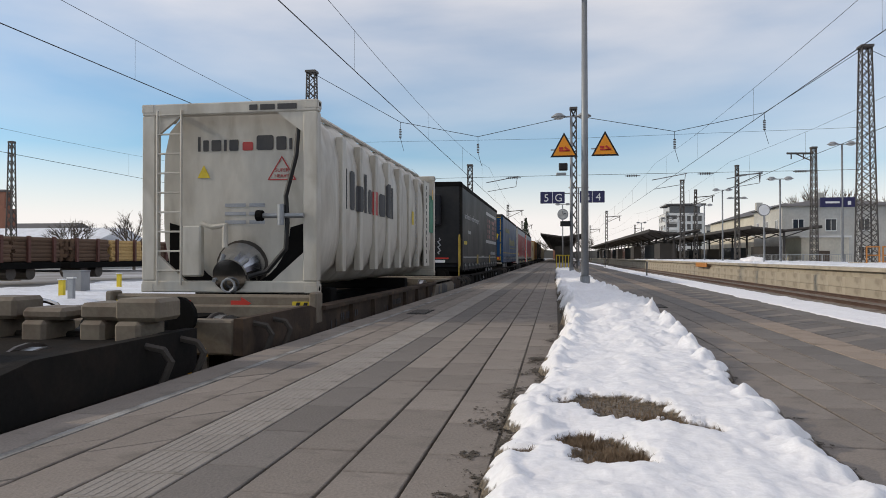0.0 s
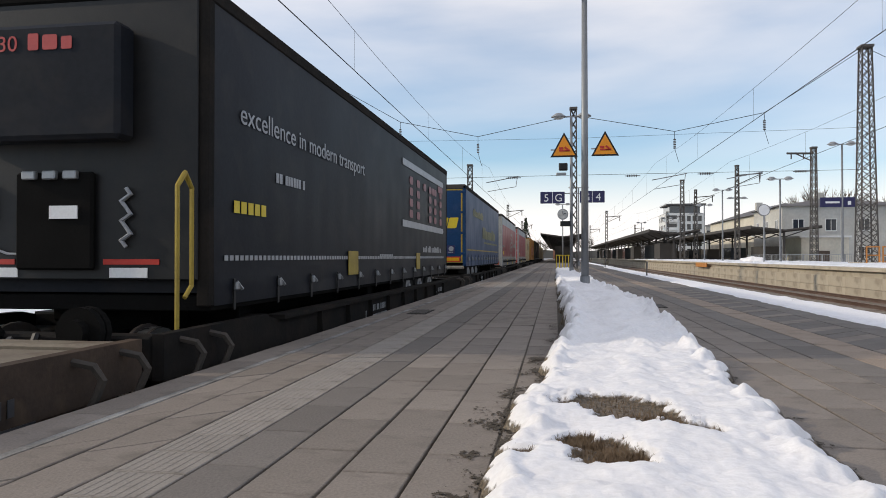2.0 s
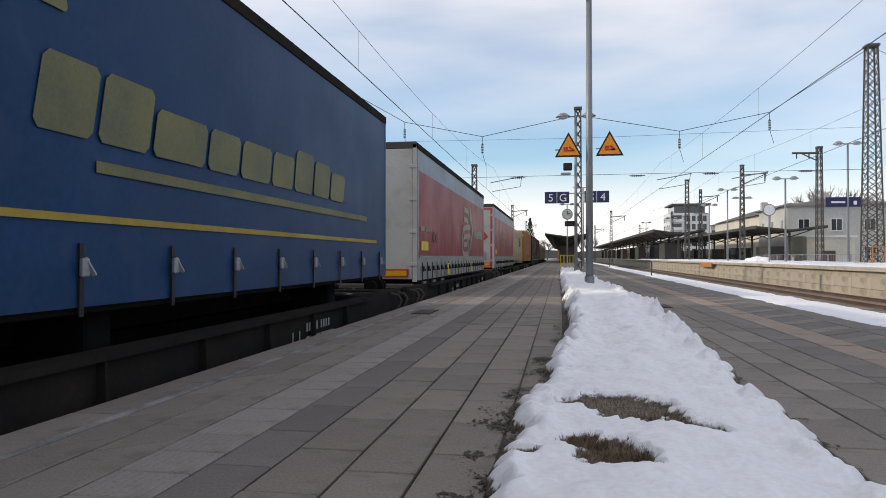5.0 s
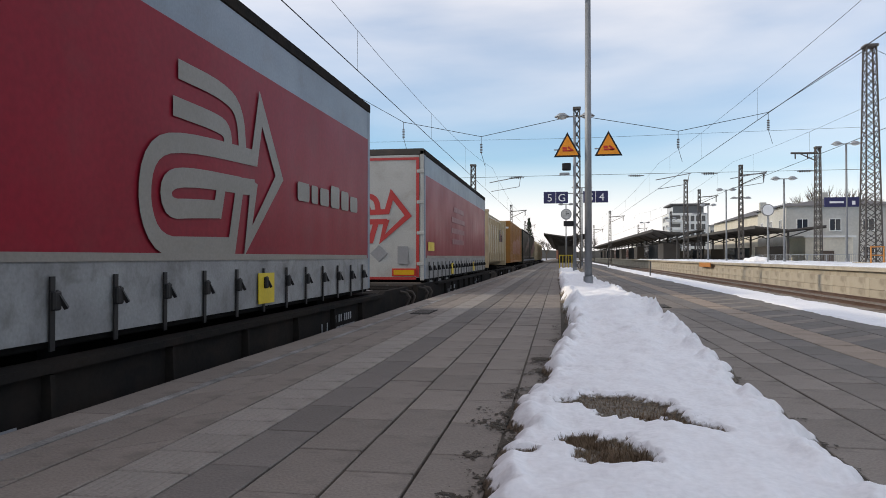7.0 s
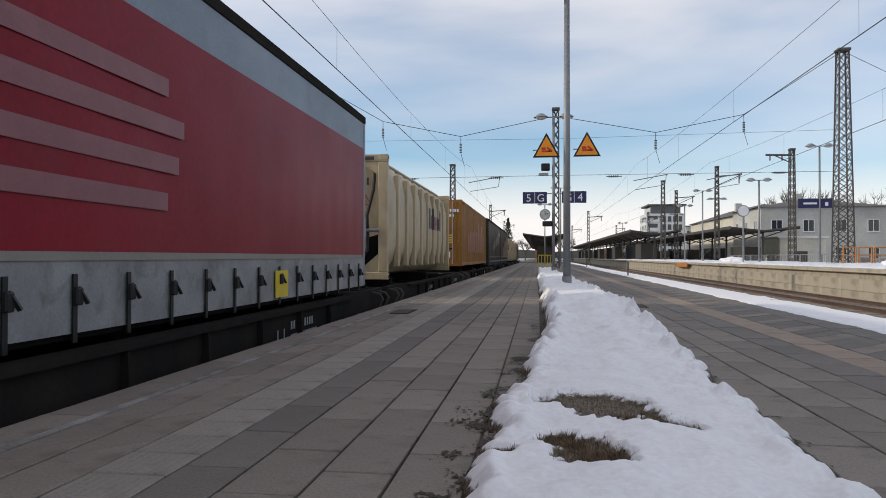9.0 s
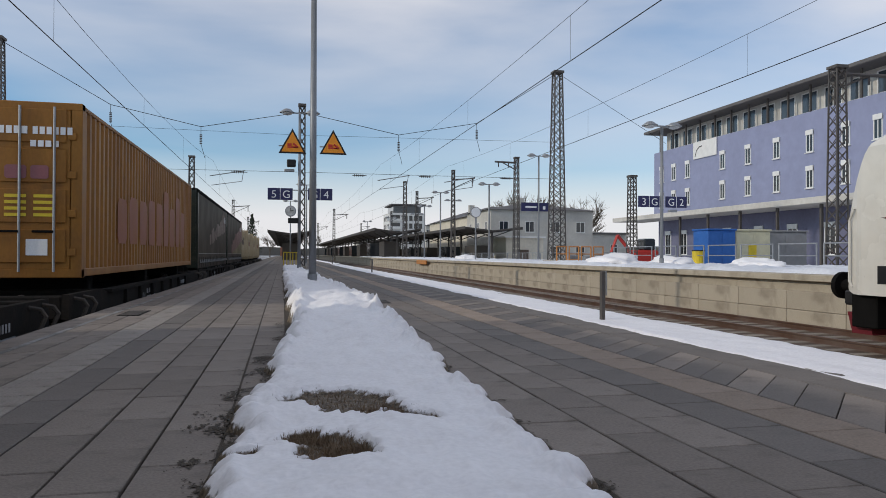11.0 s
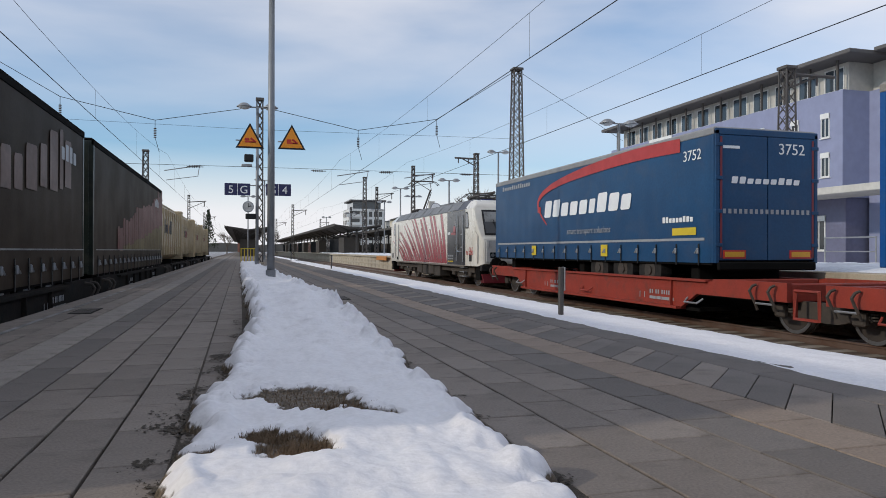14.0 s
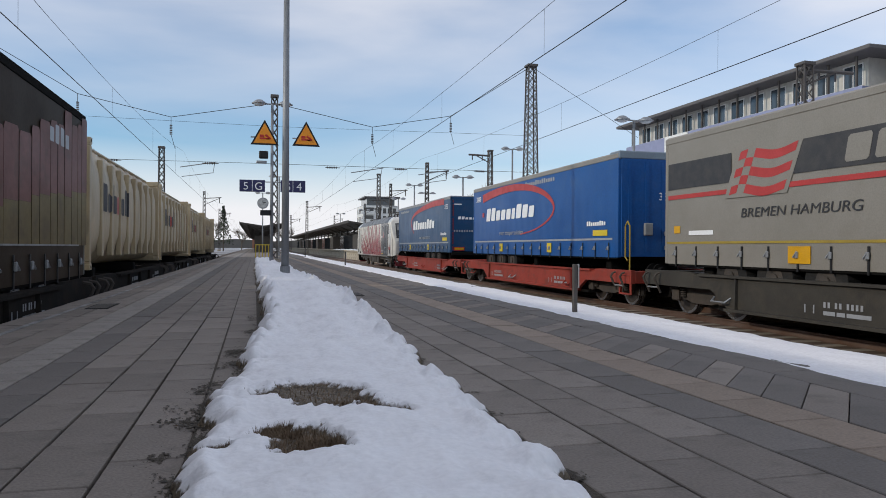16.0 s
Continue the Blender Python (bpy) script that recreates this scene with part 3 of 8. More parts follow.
def ridge_edges(y):
    left = -0.30 + 0.42 * min(max((y - 2.6) / 5.5, 0), 1) - 0.10 * min(max((y - 10) / 14, 0), 1)
    right = 1.12 + 0.28 * min(max((y - 3) / 9, 0), 1) - 0.22 * min(max((y - 15) / 8, 0), 1) - 0.35 * min(max((y - 24) / 20, 0), 1)
    n1 = noise.noise((3.1, y * 1.1, 0)) * 0.10 + noise.noise((3.1, y * 3.4, 0)) * 0.06 + noise.noise((3.1, y * 9.0, 0)) * 0.05 + noise.noise((3.1, y * 19.0, 0)) * 0.025
    n2 = noise.noise((8.1, y * 1.2, 0)) * 0.10 + noise.noise((8.1, y * 3.8, 0)) * 0.07 + noise.noise((8.1, y * 9.0, 0)) * 0.06 + noise.noise((8.1, y * 19.0, 0)) * 0.03
    return left + n1, right + n2


def ridge_height(x, y):
    a, b = ridge_edges(y)
    e = min(x - a, b - x)
    if e <= 0:
        return -0.03
    edge = 1 - math.exp(-e / 0.05)
    crumble = 0.35 + 0.9 * math.exp(-(b - x) / 0.28) + 0.4 * math.exp(-(x - a) / 0.15) + 0.5 * max(0.0, noise.noise((x * 1.9, y * 1.5, 21)))
    lumps = 0.42 * crumble * abs(noise.noise((x * 7, y * 6, 16))) + 0.60 * noise.noise((x * 1.7, y * 1.1, 6)) + 0.32 * noise.noise((x * 5, y * 4.2, 7)) + 0.40 * crumble * abs(noise.noise((x * 11, y * 9.5, 8))) + 0.04 * noise.noise((x * 30, y * 26, 9))
    body = 0.075 + 0.035 * math.sin(min(e / 0.6, 1.57)) + 0.06 * min(max((y - 4.6) / 2.5, 0), 1) + 0.07 * min(max((y - 6.5) / 3, 0), 1) * min(max((14 - y) / 4, 0), 1)
    rim = math.exp(-((e - 0.10) / 0.09) ** 2)
    h = edge * body * (1 + 0.62 * lumps + rim * (0.35 + 0.85 * noise.noise((x * 6, y * 5, 12)) + 0.34 * noise.noise((x * 15, y * 13, 13))))
    bare = hole(x, y)
    return h * (1 - 0.35 * bare) - bare * (0.008 - 0.012 * noise.noise((x * 20, y * 20, 1)))


def ridge(y_from, y_to, sx, sy):
    verts, faces = [], []
    x0, x1 = -0.62, 1.72
    nx, ny = int((x1 - x0) / sx), int((y_to - y_from) / sy)
    for j in range(ny + 1):
        y = y_from + (y_to - y_from) * j / ny
        for i in range(nx + 1):
            x = x0 + (x1 - x0) * i / nx
            verts.append((x, y, ridge_height(x, y)))
    w = nx + 1
    for j in range(ny):
        for i in range(nx):
            a = j * w + i
            if max(verts[k][2] for k in (a, a + 1, a + w, a + w + 1)) > -0.025:
                faces.append((a, a + 1, a + w + 1, a + w))
    me = bpy.data.meshes.new("snow_ridge")
    me.from_pydata(verts, [], faces)
    for p_ in me.polygons:
        p_.use_smooth = True
    me.materials.append(M["snow_ridge"])
    at = me.attributes.new("bare", "FLOAT", "POINT")
    bare = []
    for x, y, z in verts:
        a, b = ridge_edges(y)
        e = min(x - a, b - x)
        bare.append(max(hole(x, y), max(0.0, min(1.0, 1.0 - (e - 0.012) / 0.03))))
    at.data.foreach_set("value", bare)
    return me


def ridge_material():
    """Snow that turns to wet soil where the sheet lies almost on the ground."""
    m = M["snow"].copy()
    m.name = "melting snow"
    n, l = m.node_tree.nodes, m.node_tree.links
    b = n["Principled BSDF"]
    src = b.inputs["Base Color"].links[0].from_socket
    tc = n.new("ShaderNodeTexCoord")
    thaw = n.new("ShaderNodeAttribute")
    thaw.attribute_name = "bare"
    ns = n.new("ShaderNodeTexNoise")
    ns.inputs["Scale"].default_value, ns.inputs["Detail"].default_value = 40, 6
    l.new(tc.outputs["Object"], ns.inputs["Vector"])
    su = n.new("ShaderNodeMath")
    su.operation = "MULTIPLY_ADD"
    su.inputs[1].default_value = 0.9
    l.new(ns.outputs["Fac"], su.inputs[0])
    l.new(thaw.outputs["Fac"], su.inputs[2])
    mr = n.new("ShaderNodeMapRange")
    mr.inputs["From Min"].default_value, mr.inputs["From Max"].default_value = 1.12, 0.78
    l.new(su.outputs["Value"], mr.inputs["Value"])
    so = n.new("ShaderNodeTexNoise")
    so.inputs["Scale"].default_value, so.inputs["Detail"].default_value = 60, 5
    l.new(tc.outputs["Object"], so.inputs["Vector"])
    sr = n.new("ShaderNodeValToRGB")
    sr.color_ramp.elements[0].position, sr.color_ramp.elements[1].position = 0.35, 0.7
    sr.color_ramp.elements[0].color, sr.color_ramp.elements[1].color = (0.05, 0.036, 0.022, 1), (0.22, 0.17, 0.115, 1)
    l.new(so.outputs["Fac"], sr.inputs["Fac"])
    mx = n.new("ShaderNodeMix")
    mx.data_type = "RGBA"
    l.new(mr.outputs["Result"], mx.inputs["Factor"])
    l.new(sr.outputs["Color"], mx.inputs["A"])
    l.new(src, mx.inputs["B"])
    l.new(mx.outputs["Result"], b.inputs["Base Color"])
    b.inputs["Subsurface Weight"].default_value = 0.0
    return m


M["snow_ridge"] = ridge_material()
tagged(new("snow_ridge", ridge(-1.6, 8.0, 0.016, 0.021)), "lumpy white snow ridge with bare grassy patches", "snow", kind="stuff")
tagged(new("snow_ridge", ridge(8.0, 46.0, 0.035, 0.06)), "lumpy white snow ridge down the platform", "snow", kind="stuff")
rg = random.Random(5)
bm = B()
for _ in range(16000):
    hx, hy, a, b, turn = rg.choice(HOLES)
    x, y = hx + rg.uniform(-1.1, 1.1) * a, hy + rg.uniform(-1.1, 1.1) * max(a, b)
    if hole(x, y) < 0.5:
        continue
    l_, d_, t_ = rg.uniform(0.02, 0.055), rg.uniform(0, 6.28), rg.uniform(0.2, 1.3)
    tip = Vector((math.cos(d_) * l_ * math.sin(t_), math.sin(d_) * l_ * math.sin(t_), l_ * math.cos(t_) * 0.8))
    side = Vector((-math.sin(d_), math.cos(d_), 0)) * 0.0022
    p0 = Vector((x, y, ridge_height(x, y) - 0.004))
    bm.faces.new([bm.verts.new(p0 - side), bm.verts.new(p0 + side), bm.verts.new(p0 + tip)])
solid("dead_grass", bm, "grass", "matted brown dead grass in the thawed patches", "grass", kind="stuff")

verts, faces = [], []   # wet stains on the slabs beside the ridge
for side in (0, 1):
    for j in range(1120):
        for i in range(92):
            y = 1.4 + j * 0.007
            a, b = ridge_edges(y)
            w_ = 0.00425 if side == 0 else 0.00225
            x = a - 0.36 + i * w_ if side == 0 else b - 0.06 + i * w_
            d = (a - x) / 0.36 if side == 0 else (x - b) / 0.15
            if 0.42 + 0.8 * noise.noise((x * 8, y * 5, 31)) + 0.7 * noise.noise((x * 45, y * 30, 33)) + 0.4 * noise.noise((x * 110, y * 80, 35)) > d * 1.25 + 0.30:
                k = len(verts)
                verts += [(x, y, 0.0045), (x + w_, y, 0.0045), (x + w_, y + 0.007, 0.0045), (x, y + 0.007, 0.0045)]
                faces.append((k, k + 1, k + 2, k + 3))
me = bpy.data.meshes.new("wet_grit")
me.from_pydata(verts, [], faces)
me.materials.append(M["soil"])
tagged(new("wet_grit", me), "dark wet grit washed out of the snow ridge", "grit", kind="stuff")
bm = B()   # wet grit beside the ridge
box(bm, -0.30, 1.20, -1.6, 46, -0.046, -0.006)
solid("grit_bed", bm, "soil", "wet dark grit along the foot of the snow ridge", "grit", kind="stuff")


# ---- wires, masts and lamps ----
def lattice_mast(name, x, y, z0, z1, w0, w1, label, group="lattice masts"):
    """Four tapering legs with crossed lacing on each side."""
    t = thing(name, pose(x, y, z0), label, "mast", group)
    h = z1 - z0
    for sx in (-1, 1):
        for sy in (-1, 1):
            part("leg", bar(B(), (sx * w0 / 2, sy * w0 / 2, 0), (sx * w1 / 2, sy * w1 / 2, h), 0.075), "mast", t)
    n = max(5, int(h / 0.62))
    for f_ in range(4):
        bm = B()
        for i in range(n):
            a, b = h * i / n, h * (i + 1) / n
            wa, wb = (w0 + (w1 - w0) * a / h) / 2, (w0 + (w1 - w0) * b / h) / 2
            s = -1 if i % 2 else 1
            for k in (s, -s):
                if f_ < 2:
                    q = -1 if f_ else 1
                    bar(bm, (k * wa, q * wa, a), (-k * wb, q * wb, b), 0.04)
                else:
                    q = -1 if f_ == 2 else 1
                    bar(bm, (q * wa, k * wa, a), (q * wb, -k * wb, b), 0.04)
        tagged(part("lacing", bm, "mast", t), kind="stuff")
    part("cap", box(B(), -w1 * 0.7, w1 * 0.7, -w1 * 0.7, w1 * 0.7, h - 0.05, h + 0.12, 0.02), "mast", t)
    part("footing", box(B(), -w0 * 0.8, w0 * 0.8, -w0 * 0.8, w0 * 0.8, -0.3, 0.12, 0.03), "concrete", t)
    return t


lattice_mast("lattice_mast", 19.2, 48, P3_TOP, 14.0, 1.0, 0.55, "tall dark steel lattice mast on the snowy platform")
lattice_mast("lattice_mast", -17.0, 48, RAIL - 0.3, 13.9, 1.0, 0.55, "tall dark steel lattice mast among the yard tracks")
lattice_mast("lattice_mast", 1.15, 46.5, 0.0, 10.4, 0.42, 0.36, "slim dark lattice mast on the paved platform")
lattice_mast("lattice_mast", -7.9, 66, RAIL - 0.3, 9.4, 0.6, 0.4, "dark lattice mast beside the freight track")
lattice_mast("lattice_mast", 29.0, 32.5, RAIL - 0.3, 11.0, 0.8, 0.55, "dark lattice mast before the lavender building")
lattice_mast("lattice_mast", 24.2, 72.0, RAIL - 0.3, 11.2, 0.6, 0.4, "dark lattice mast with a bracket arm")
lattice_mast("lattice_mast", 29.0, 55.5, RAIL - 0.3, 7.6, 0.7, 0.5, "short lattice mast behind the platform signs")
lattice_mast("lattice_mast", 16.6, 98.0, P3_TOP, 11.0, 0.6, 0.4, "lattice mast at the end of the far canopy")
lattice_mast("lattice_mast", -42.0, 49.5, RAIL - 0.3, 9.8, 0.6, 0.3, "lattice mast beyond the timber wagons")


for x_, y_, h_, lamps in [(19.2, 80.0, 10.6, True), (19.8, 106.0, 10.4, True), (22.5, 150.0, 10.0, False), (9.0, 130.0, 9.0, False), (-7.8, 118.0, 9.4, False), (-8.0, 172.0, 9.4, False), (9.0, 190.0, 9.0, False), (22.5, 210.0, 10.0, False)]:
    mt_ = lattice_mast("lattice_mast", x_, y_, 0.0, h_, 0.5, 0.3, "far lattice mast with a bracket arm")
    part("bracket_arm", bar(bar(B(), (0, 0, h_ - 1.0), (2.6, 0, h_ - 0.8), 0.09), (0, 0, h_ - 2.0), (2.4, 0, h_ - 0.9), 0.06), "mast", mt_)
    part("arm_insulator", rod(B(), (2.3, 0, h_ - 0.9), (2.3, 0, h_ - 1.7), 0.07, 6), "insulator", mt_)
    if lamps:
        for s_ in (-1, 1):
            bm = B()
            bmesh.ops.create_cone(bm, cap_ends=True, segments=14, radius1=0.4, radius2=0.15, depth=0.2, matrix=Matrix.Translation((s_ * 0.7, 0, h_ * 0.68)))
            bar(bm, (0, 0, h_ * 0.68), (s_ * 0.7, 0, h_ * 0.68), 0.06)
            part("lamp_head", bm, "galv", mt_)
for y_ in (72.0, 32.5):
    x_ = 24.2 if y_ > 50 else 29.0
    t = thing("bracket_arm", pose(x_, y_, 10.7), "dark steel bracket arm on a lattice mast", "bracket", "bracket arms")
    part("beam", bar(B(), (0, 0, 0), (3.2 if y_ < 50 else -2.4, 0, 0.05), 0.14), "mast", t)
    part("strut", bar(B(), (0, 0, -0.8), (2.0 if y_ < 50 else -1.6, 0, 0), 0.08), "mast", t)
    for k in (0.9, 2.0):
        part("hanger", rod(B(), (k if y_ < 50 else -k, 0, 0), (k if y_ < 50 else -k, 0, -0.5), 0.06, 6), "insulator", t)


def wire_run(name, points, r, label, sag=0.0):
    pts = []
    for a, b in zip(points, points[1:]):
        a, b = Vector(a), Vector(b)
        n = max(1, int((b - a).length / 5)) if sag else 1
        for i in range(n):
            u = i / n
            p = a.lerp(b, u)
            p.z -= sag * 4 * u * (1 - u)
            pts.append(p)
    pts.append(Vector(points[-1]))
    return solid(name, pipe(B(), pts, r, 5), "wire", label, "wire", "overhead wires")


def catenary(x, contact, carrier, droop, y_span, y0, y1, stagger=0.0):
    wire_run("contact_wire", [(x, y0, contact), (x, y1, contact)], 0.011, "thin dark contact wire over the track")
    ys = [y0 + i * y_span for i in range(int((y1 - y0) / y_span) + 1)]
    wire_run("carrier_wire", [(x, y, carrier) for y in ys], 0.006, "thin dark carrier wire over the track", droop)
    bm = B()
    for a in ys[:-1]:
        for k in range(6):
            u = (k + 0.5) / 6
            rod(bm, (x, a + u * y_span, contact), (x, a + u * y_span, carrier - droop * 4 * u * (1 - u)), 0.0035, 4)
    solid("dropper_wires", bm, "wire", "thin droppers between contact and carrier wire", "wire", kind="stuff")


catenary(XL, 5.04, 6.9, 1.0, 56.0, -120, 272)
catenary(X4, 5.36, 7.0, 0.6, 56.0, -120, 272)
catenary(X3, 5.30, 7.0, 0.7, 56.0, -120, 272)
catenary(-9.77, 5.04, 6.9, 0.95, 56.0, -120, 272)
catenary(-22.0, 5.1, 6.9, 0.9, 56.0, -64, 160)

# the cross span at the three masts
SPAN = [(-17.0, 48, 13.9), (-10.6, 48, 10.2), (-5.2, 48, 9.05), (1.15, 47, 10.1), (7.67, 48, 9.05), (13.2, 48, 10.1), (19.2, 48, 14.0)]
wire_run("span_wire", SPAN, 0.020, "sagging steel cross span between the masts")
wire_run("span_wire", [(-17.0, 48, 6.2), (1.15, 47, 6.2), (19.2, 48, 6.35)], 0.013, "straight lower cross span between the masts")
wire_run("span_wire", [(-17.0, 48, 8.9), (1.15, 47, 8.6), (19.2, 48, 9.0)], 0.009, "straight upper cross span between the masts")
wire_run("span_wire", [(19.2, 48, 14.0), (29.0, 50, 9.6)], 0.016, "cross span running to the next mast")
for x, z in [(-10.6, 10.2), (-5.2, 9.05), (7.67, 9.05), (13.2, 10.1)]:
    t = thing("hanger_insulator", pose(x, 48, z), "brown ribbed insulator hanging under the cross span", "insulator", "hanger insulators")
    part("link", rod(B(), (0, 0, 0), (0, 0, -0.5), 0.018, 6), "wire", t)
    for k in range(6):
        part("shed", rod(B(), (0, 0, -0.5 - k * 0.11), (0, 0, -0.56 - k * 0.11), 0.085, 8), "insulator", t)
    part("lower_link", rod(B(), (0, 0, -1.1), (0.25, 0, -2.0), 0.015, 6), "wire", t)
for x, z in [(-2.8, 6.2), (5.0, 6.2), (9.6, 6.25), (15.4, 6.3), (-8.6, 6.2)]:
    bm = B()
    for k in range(5):
        rod(bm, (x - 0.35 + k * 0.14, 48, z), (x - 0.29 + k * 0.14, 48, z), 0.075, 8)
    rod(bm, (x - 0.5, 48, z), (x + 0.5, 48, z), 0.025, 6)
    solid("span_insulator", bm, "insulator", "dark ribbed insulator in the lower cross span", "insulator", "span insulators")
for x in (XL, X4, X3):
    bm = B()
    pipe(bm, [(x + 2.0, 48, 6.3), (x - 0.2, 48, 5.9)], 0.03, 6)
    pipe(bm, [(x + 1.9, 48, 6.25), (x + 1.8, 48, 5.6), (x - 0.1, 48, 5.3)], 0.022, 6)
    solid("registration_arm", bm, "galv", "grey steel arm that steadies the contact wire", "bracket", "registration arms")


def platform_lamp(x, y, z, h, spread=0.62, r=0.065, label="grey steel platform lamp with two shallow heads", r_base=0.085):
    t = thing("platform_lamp", pose(x, y, z), label, "lamp post", "platform lamps")
    part("post", rod(B(), (0, 0, -0.05), (0, 0, h), r_base, 14, r), "grey_paint", t, smooth=True)
    part("base_collar", rod(B(), (0, 0, -0.03), (0, 0, 0.35), r_base * 1.25, 14), "grey_paint", t)
    part("cross_arm", rod(B(), (-spread, 0, h - 0.02), (spread, 0, h - 0.02), 0.035, 8), "grey_paint", t)
    for s in (-1, 1):
        bm = B()
        bmesh.ops.create_cone(bm, cap_ends=True, segments=18, radius1=0.36, radius2=0.15, depth=0.16, matrix=Matrix.Translation((s * spread, 0, h + 0.08)))
        bmesh.ops.create_cone(bm, cap_ends=True, segments=18, radius1=0.37, radius2=0.37, depth=0.03, matrix=Matrix.Translation((s * spread, 0, h - 0.01)))
        hd = part("lamp_head", bm, "galv", t)
        bm = B()
        bmesh.ops.create_uvsphere(bm, u_segments=14, v_segments=8, radius=0.27, matrix=Matrix.Translation((s * spread, 0, h - 0.03)) @ Matrix.Diagonal((1, 1, 0.42, 1)))
        part("diffuser", bm, "lamp_glass", hd, "frosted glass bowl", smooth=True)
    return t


def warning_triangle(parent, x, z, y=-0.09):
    s = 0.73
    out = [(-s / 2, 0), (s / 2, 0), (0, s * 0.92)]
    tri = plate("triangle_sign", out, "black", parent, on(SOUTH, x, y, z), 0.02)
    k = 0.80
    plate("triangle_face", [(px * k, (py - s * 0.307) * k + s * 0.307) for px, py in out], "orange", tri, Matrix.Translation((0, 0, 0.022)), 0.004)
    bm = B()
    for a, b, c, d in [(-0.13, 0.11, 0.15, 0.19), (-0.13, -0.02, 0.20, 0.27), (0.03, 0.15, 0.15, 0.17)]:
        prism(bm, rect(a, b, c, d), "z", 0, 0.004)
    prism(bm, [(0.0, 0.25), (0.13, 0.15), (0.17, 0.18), (0.03, 0.29)], "z", 0, 0.004)
    part("pictogram", bm, "red_sign", tri, "plain red picture sign", m=Matrix.Translation((0, 0, 0.028)))
    part("bracket", box(B(), -0.36, 0.02, -0.01, 0.02, -0.02, 0.02), "galv", tri, m=Matrix.Translation((0, 0.2, -0.03)))


lamp1 = platform_lamp(0.78, 19.5, 0.0, 8.15, label="tall grey steel lamp post with two warning triangles", r=0.075, r_base=0.105)
warning_triangle(lamp1, -0.55, 3.56)
warning_triangle(lamp1, 0.53, 3.57)


def track_sign(parent, x, y, z, chars, h=0.58):
    b = part("sign_board", box(B(), x - h * 1.04, x + h * 1.04, y - 0.04, y + 0.04, z, z + h, 0.01), "navy", parent, "navy sign with white characters")
    part("divider", box(B(), x - 0.012, x + 0.012, y - 0.046, y - 0.041, z, z + h), "white", b)
    for k, c in zip((-0.52, 0.52), chars):
        words(c, h * 0.92, "white", b, on(SOUTH, x + k * h, y - 0.047, z + h * 0.17))


lamp2 = platform_lamp(0.78, 36.0, 0.0, 7.9, label="grey lamp post carrying track signs and a clock")
track_sign(lamp2, -0.93, 0.0, 3.55, "5G")
track_sign(lamp2, 1.02, 0.0, 3.57, "G4")
part("sign_arm", rod(B(), (-1.5, 0.05, 4.05), (1.6, 0.05, 4.05), 0.025, 8), "galv", lamp2)
bm = B()
rod(bm, (-0.42, -0.10, 3.0), (-0.42, 0.10, 3.0), 0.27, 24)
clk = part("clock_case", bm, "galv", lamp2, "round station clock")
part("clock_face", rod(B(), (-0.42, -0.112, 3.0), (-0.42, -0.102, 3.0), 0.225, 24), "line", clk)
part("clock_pointers", bar(bar(B(), (-0.42, -0.12, 3.0), (-0.42, -0.12, 3.17), 0.02), (-0.42, -0.12, 3.0), (-0.28, -0.12, 3.04), 0.025), "black", clk)
part("loudspeaker", box(B(), -0.62, -0.18, -0.2, 0.2, 5.2, 5.55, 0.04), "black", lamp2)
part("camera_box", box(B(), -0.55, -0.05, -0.15, 0.15, 2.4, 2.66, 0.03), "black", lamp2)
part("floodlight", box(B(), -0.75, -0.25, -0.12, 0.12, 4.95, 5.08, 0.03), "galv", lamp2)
t = thing("platform_barrier", pose(0.45, 56.0, 0), "yellow and white tubular barrier on the platform", "barrier")
for k in range(3):
    part("hoop", pipe(B(), [(k * 0.25 - 0.4, k * 0.5, 0), (k * 0.25 - 0.4, k * 0.5, 1.0), (k * 0.25 + 0.3, k * 0.5, 1.0), (k * 0.25 + 0.3, k * 0.5, 0)], 0.035), "yellow", t)

for y in (1.6, 30.2, 58.8, 87.4, 116.0):
    lp = platform_lamp(17.3, y, P3_TOP, 6.55)
    if y == 30.2:
        track_sign(lp, -0.66, 0.0, 2.72, "3G", 0.52)
        track_sign(lp, 0.74, 0.0, 2.72, "G2", 0.52)
        part("floodlight", box(B(), 0.35, 0.75, -0.1, 0.1, 2.5, 2.62, 0.02), "galv", lp)
lp = platform_lamp(20.4, 55.0, P3_TOP, 8.6, label="grey platform lamp with a blue station board")
b = part("name_board", box(B(), -1.5, 0.9, -0.05, 0.05, 4.05, 4.75, 0.01), "navy", lp, "navy station name board")
bars(b, on(SOUTH, 0, -0.055, 0), -1.15, 4.32, [0.95], 0.18, "white", 0.2)
bars(b, on(SOUTH, 0, -0.055, 0), 0.35, 4.2, [0.22], 0.36, "white", 0.2)
for x, y, h in [(16.6, 75.0, 7.2), (27.5, 100.0, 7.0), (16.2, 140.0, 7.0), (2.2, 70.0, 7.6), (0.9, 92.0, 7.6)]:
    platform_lamp(x, y, P3_TOP if x > 10 else 0.0, h)
t = thing("station_clock", pose(15.6, 57.0, P3_TOP), "round white station clock on a thin post", "clock")
part("post", rod(B(), (0, 0, 0), (0, 0, 3.6), 0.05, 8), "galv", t)
part("clock_case", rod(B(), (0, -0.1, 4.0), (0, 0.1, 4.0), 0.45, 24), "cab_grey", t)
part("clock_face", rod(B(), (0, -0.11, 4.0), (0, -0.101, 4.0), 0.39, 24), "white", t)

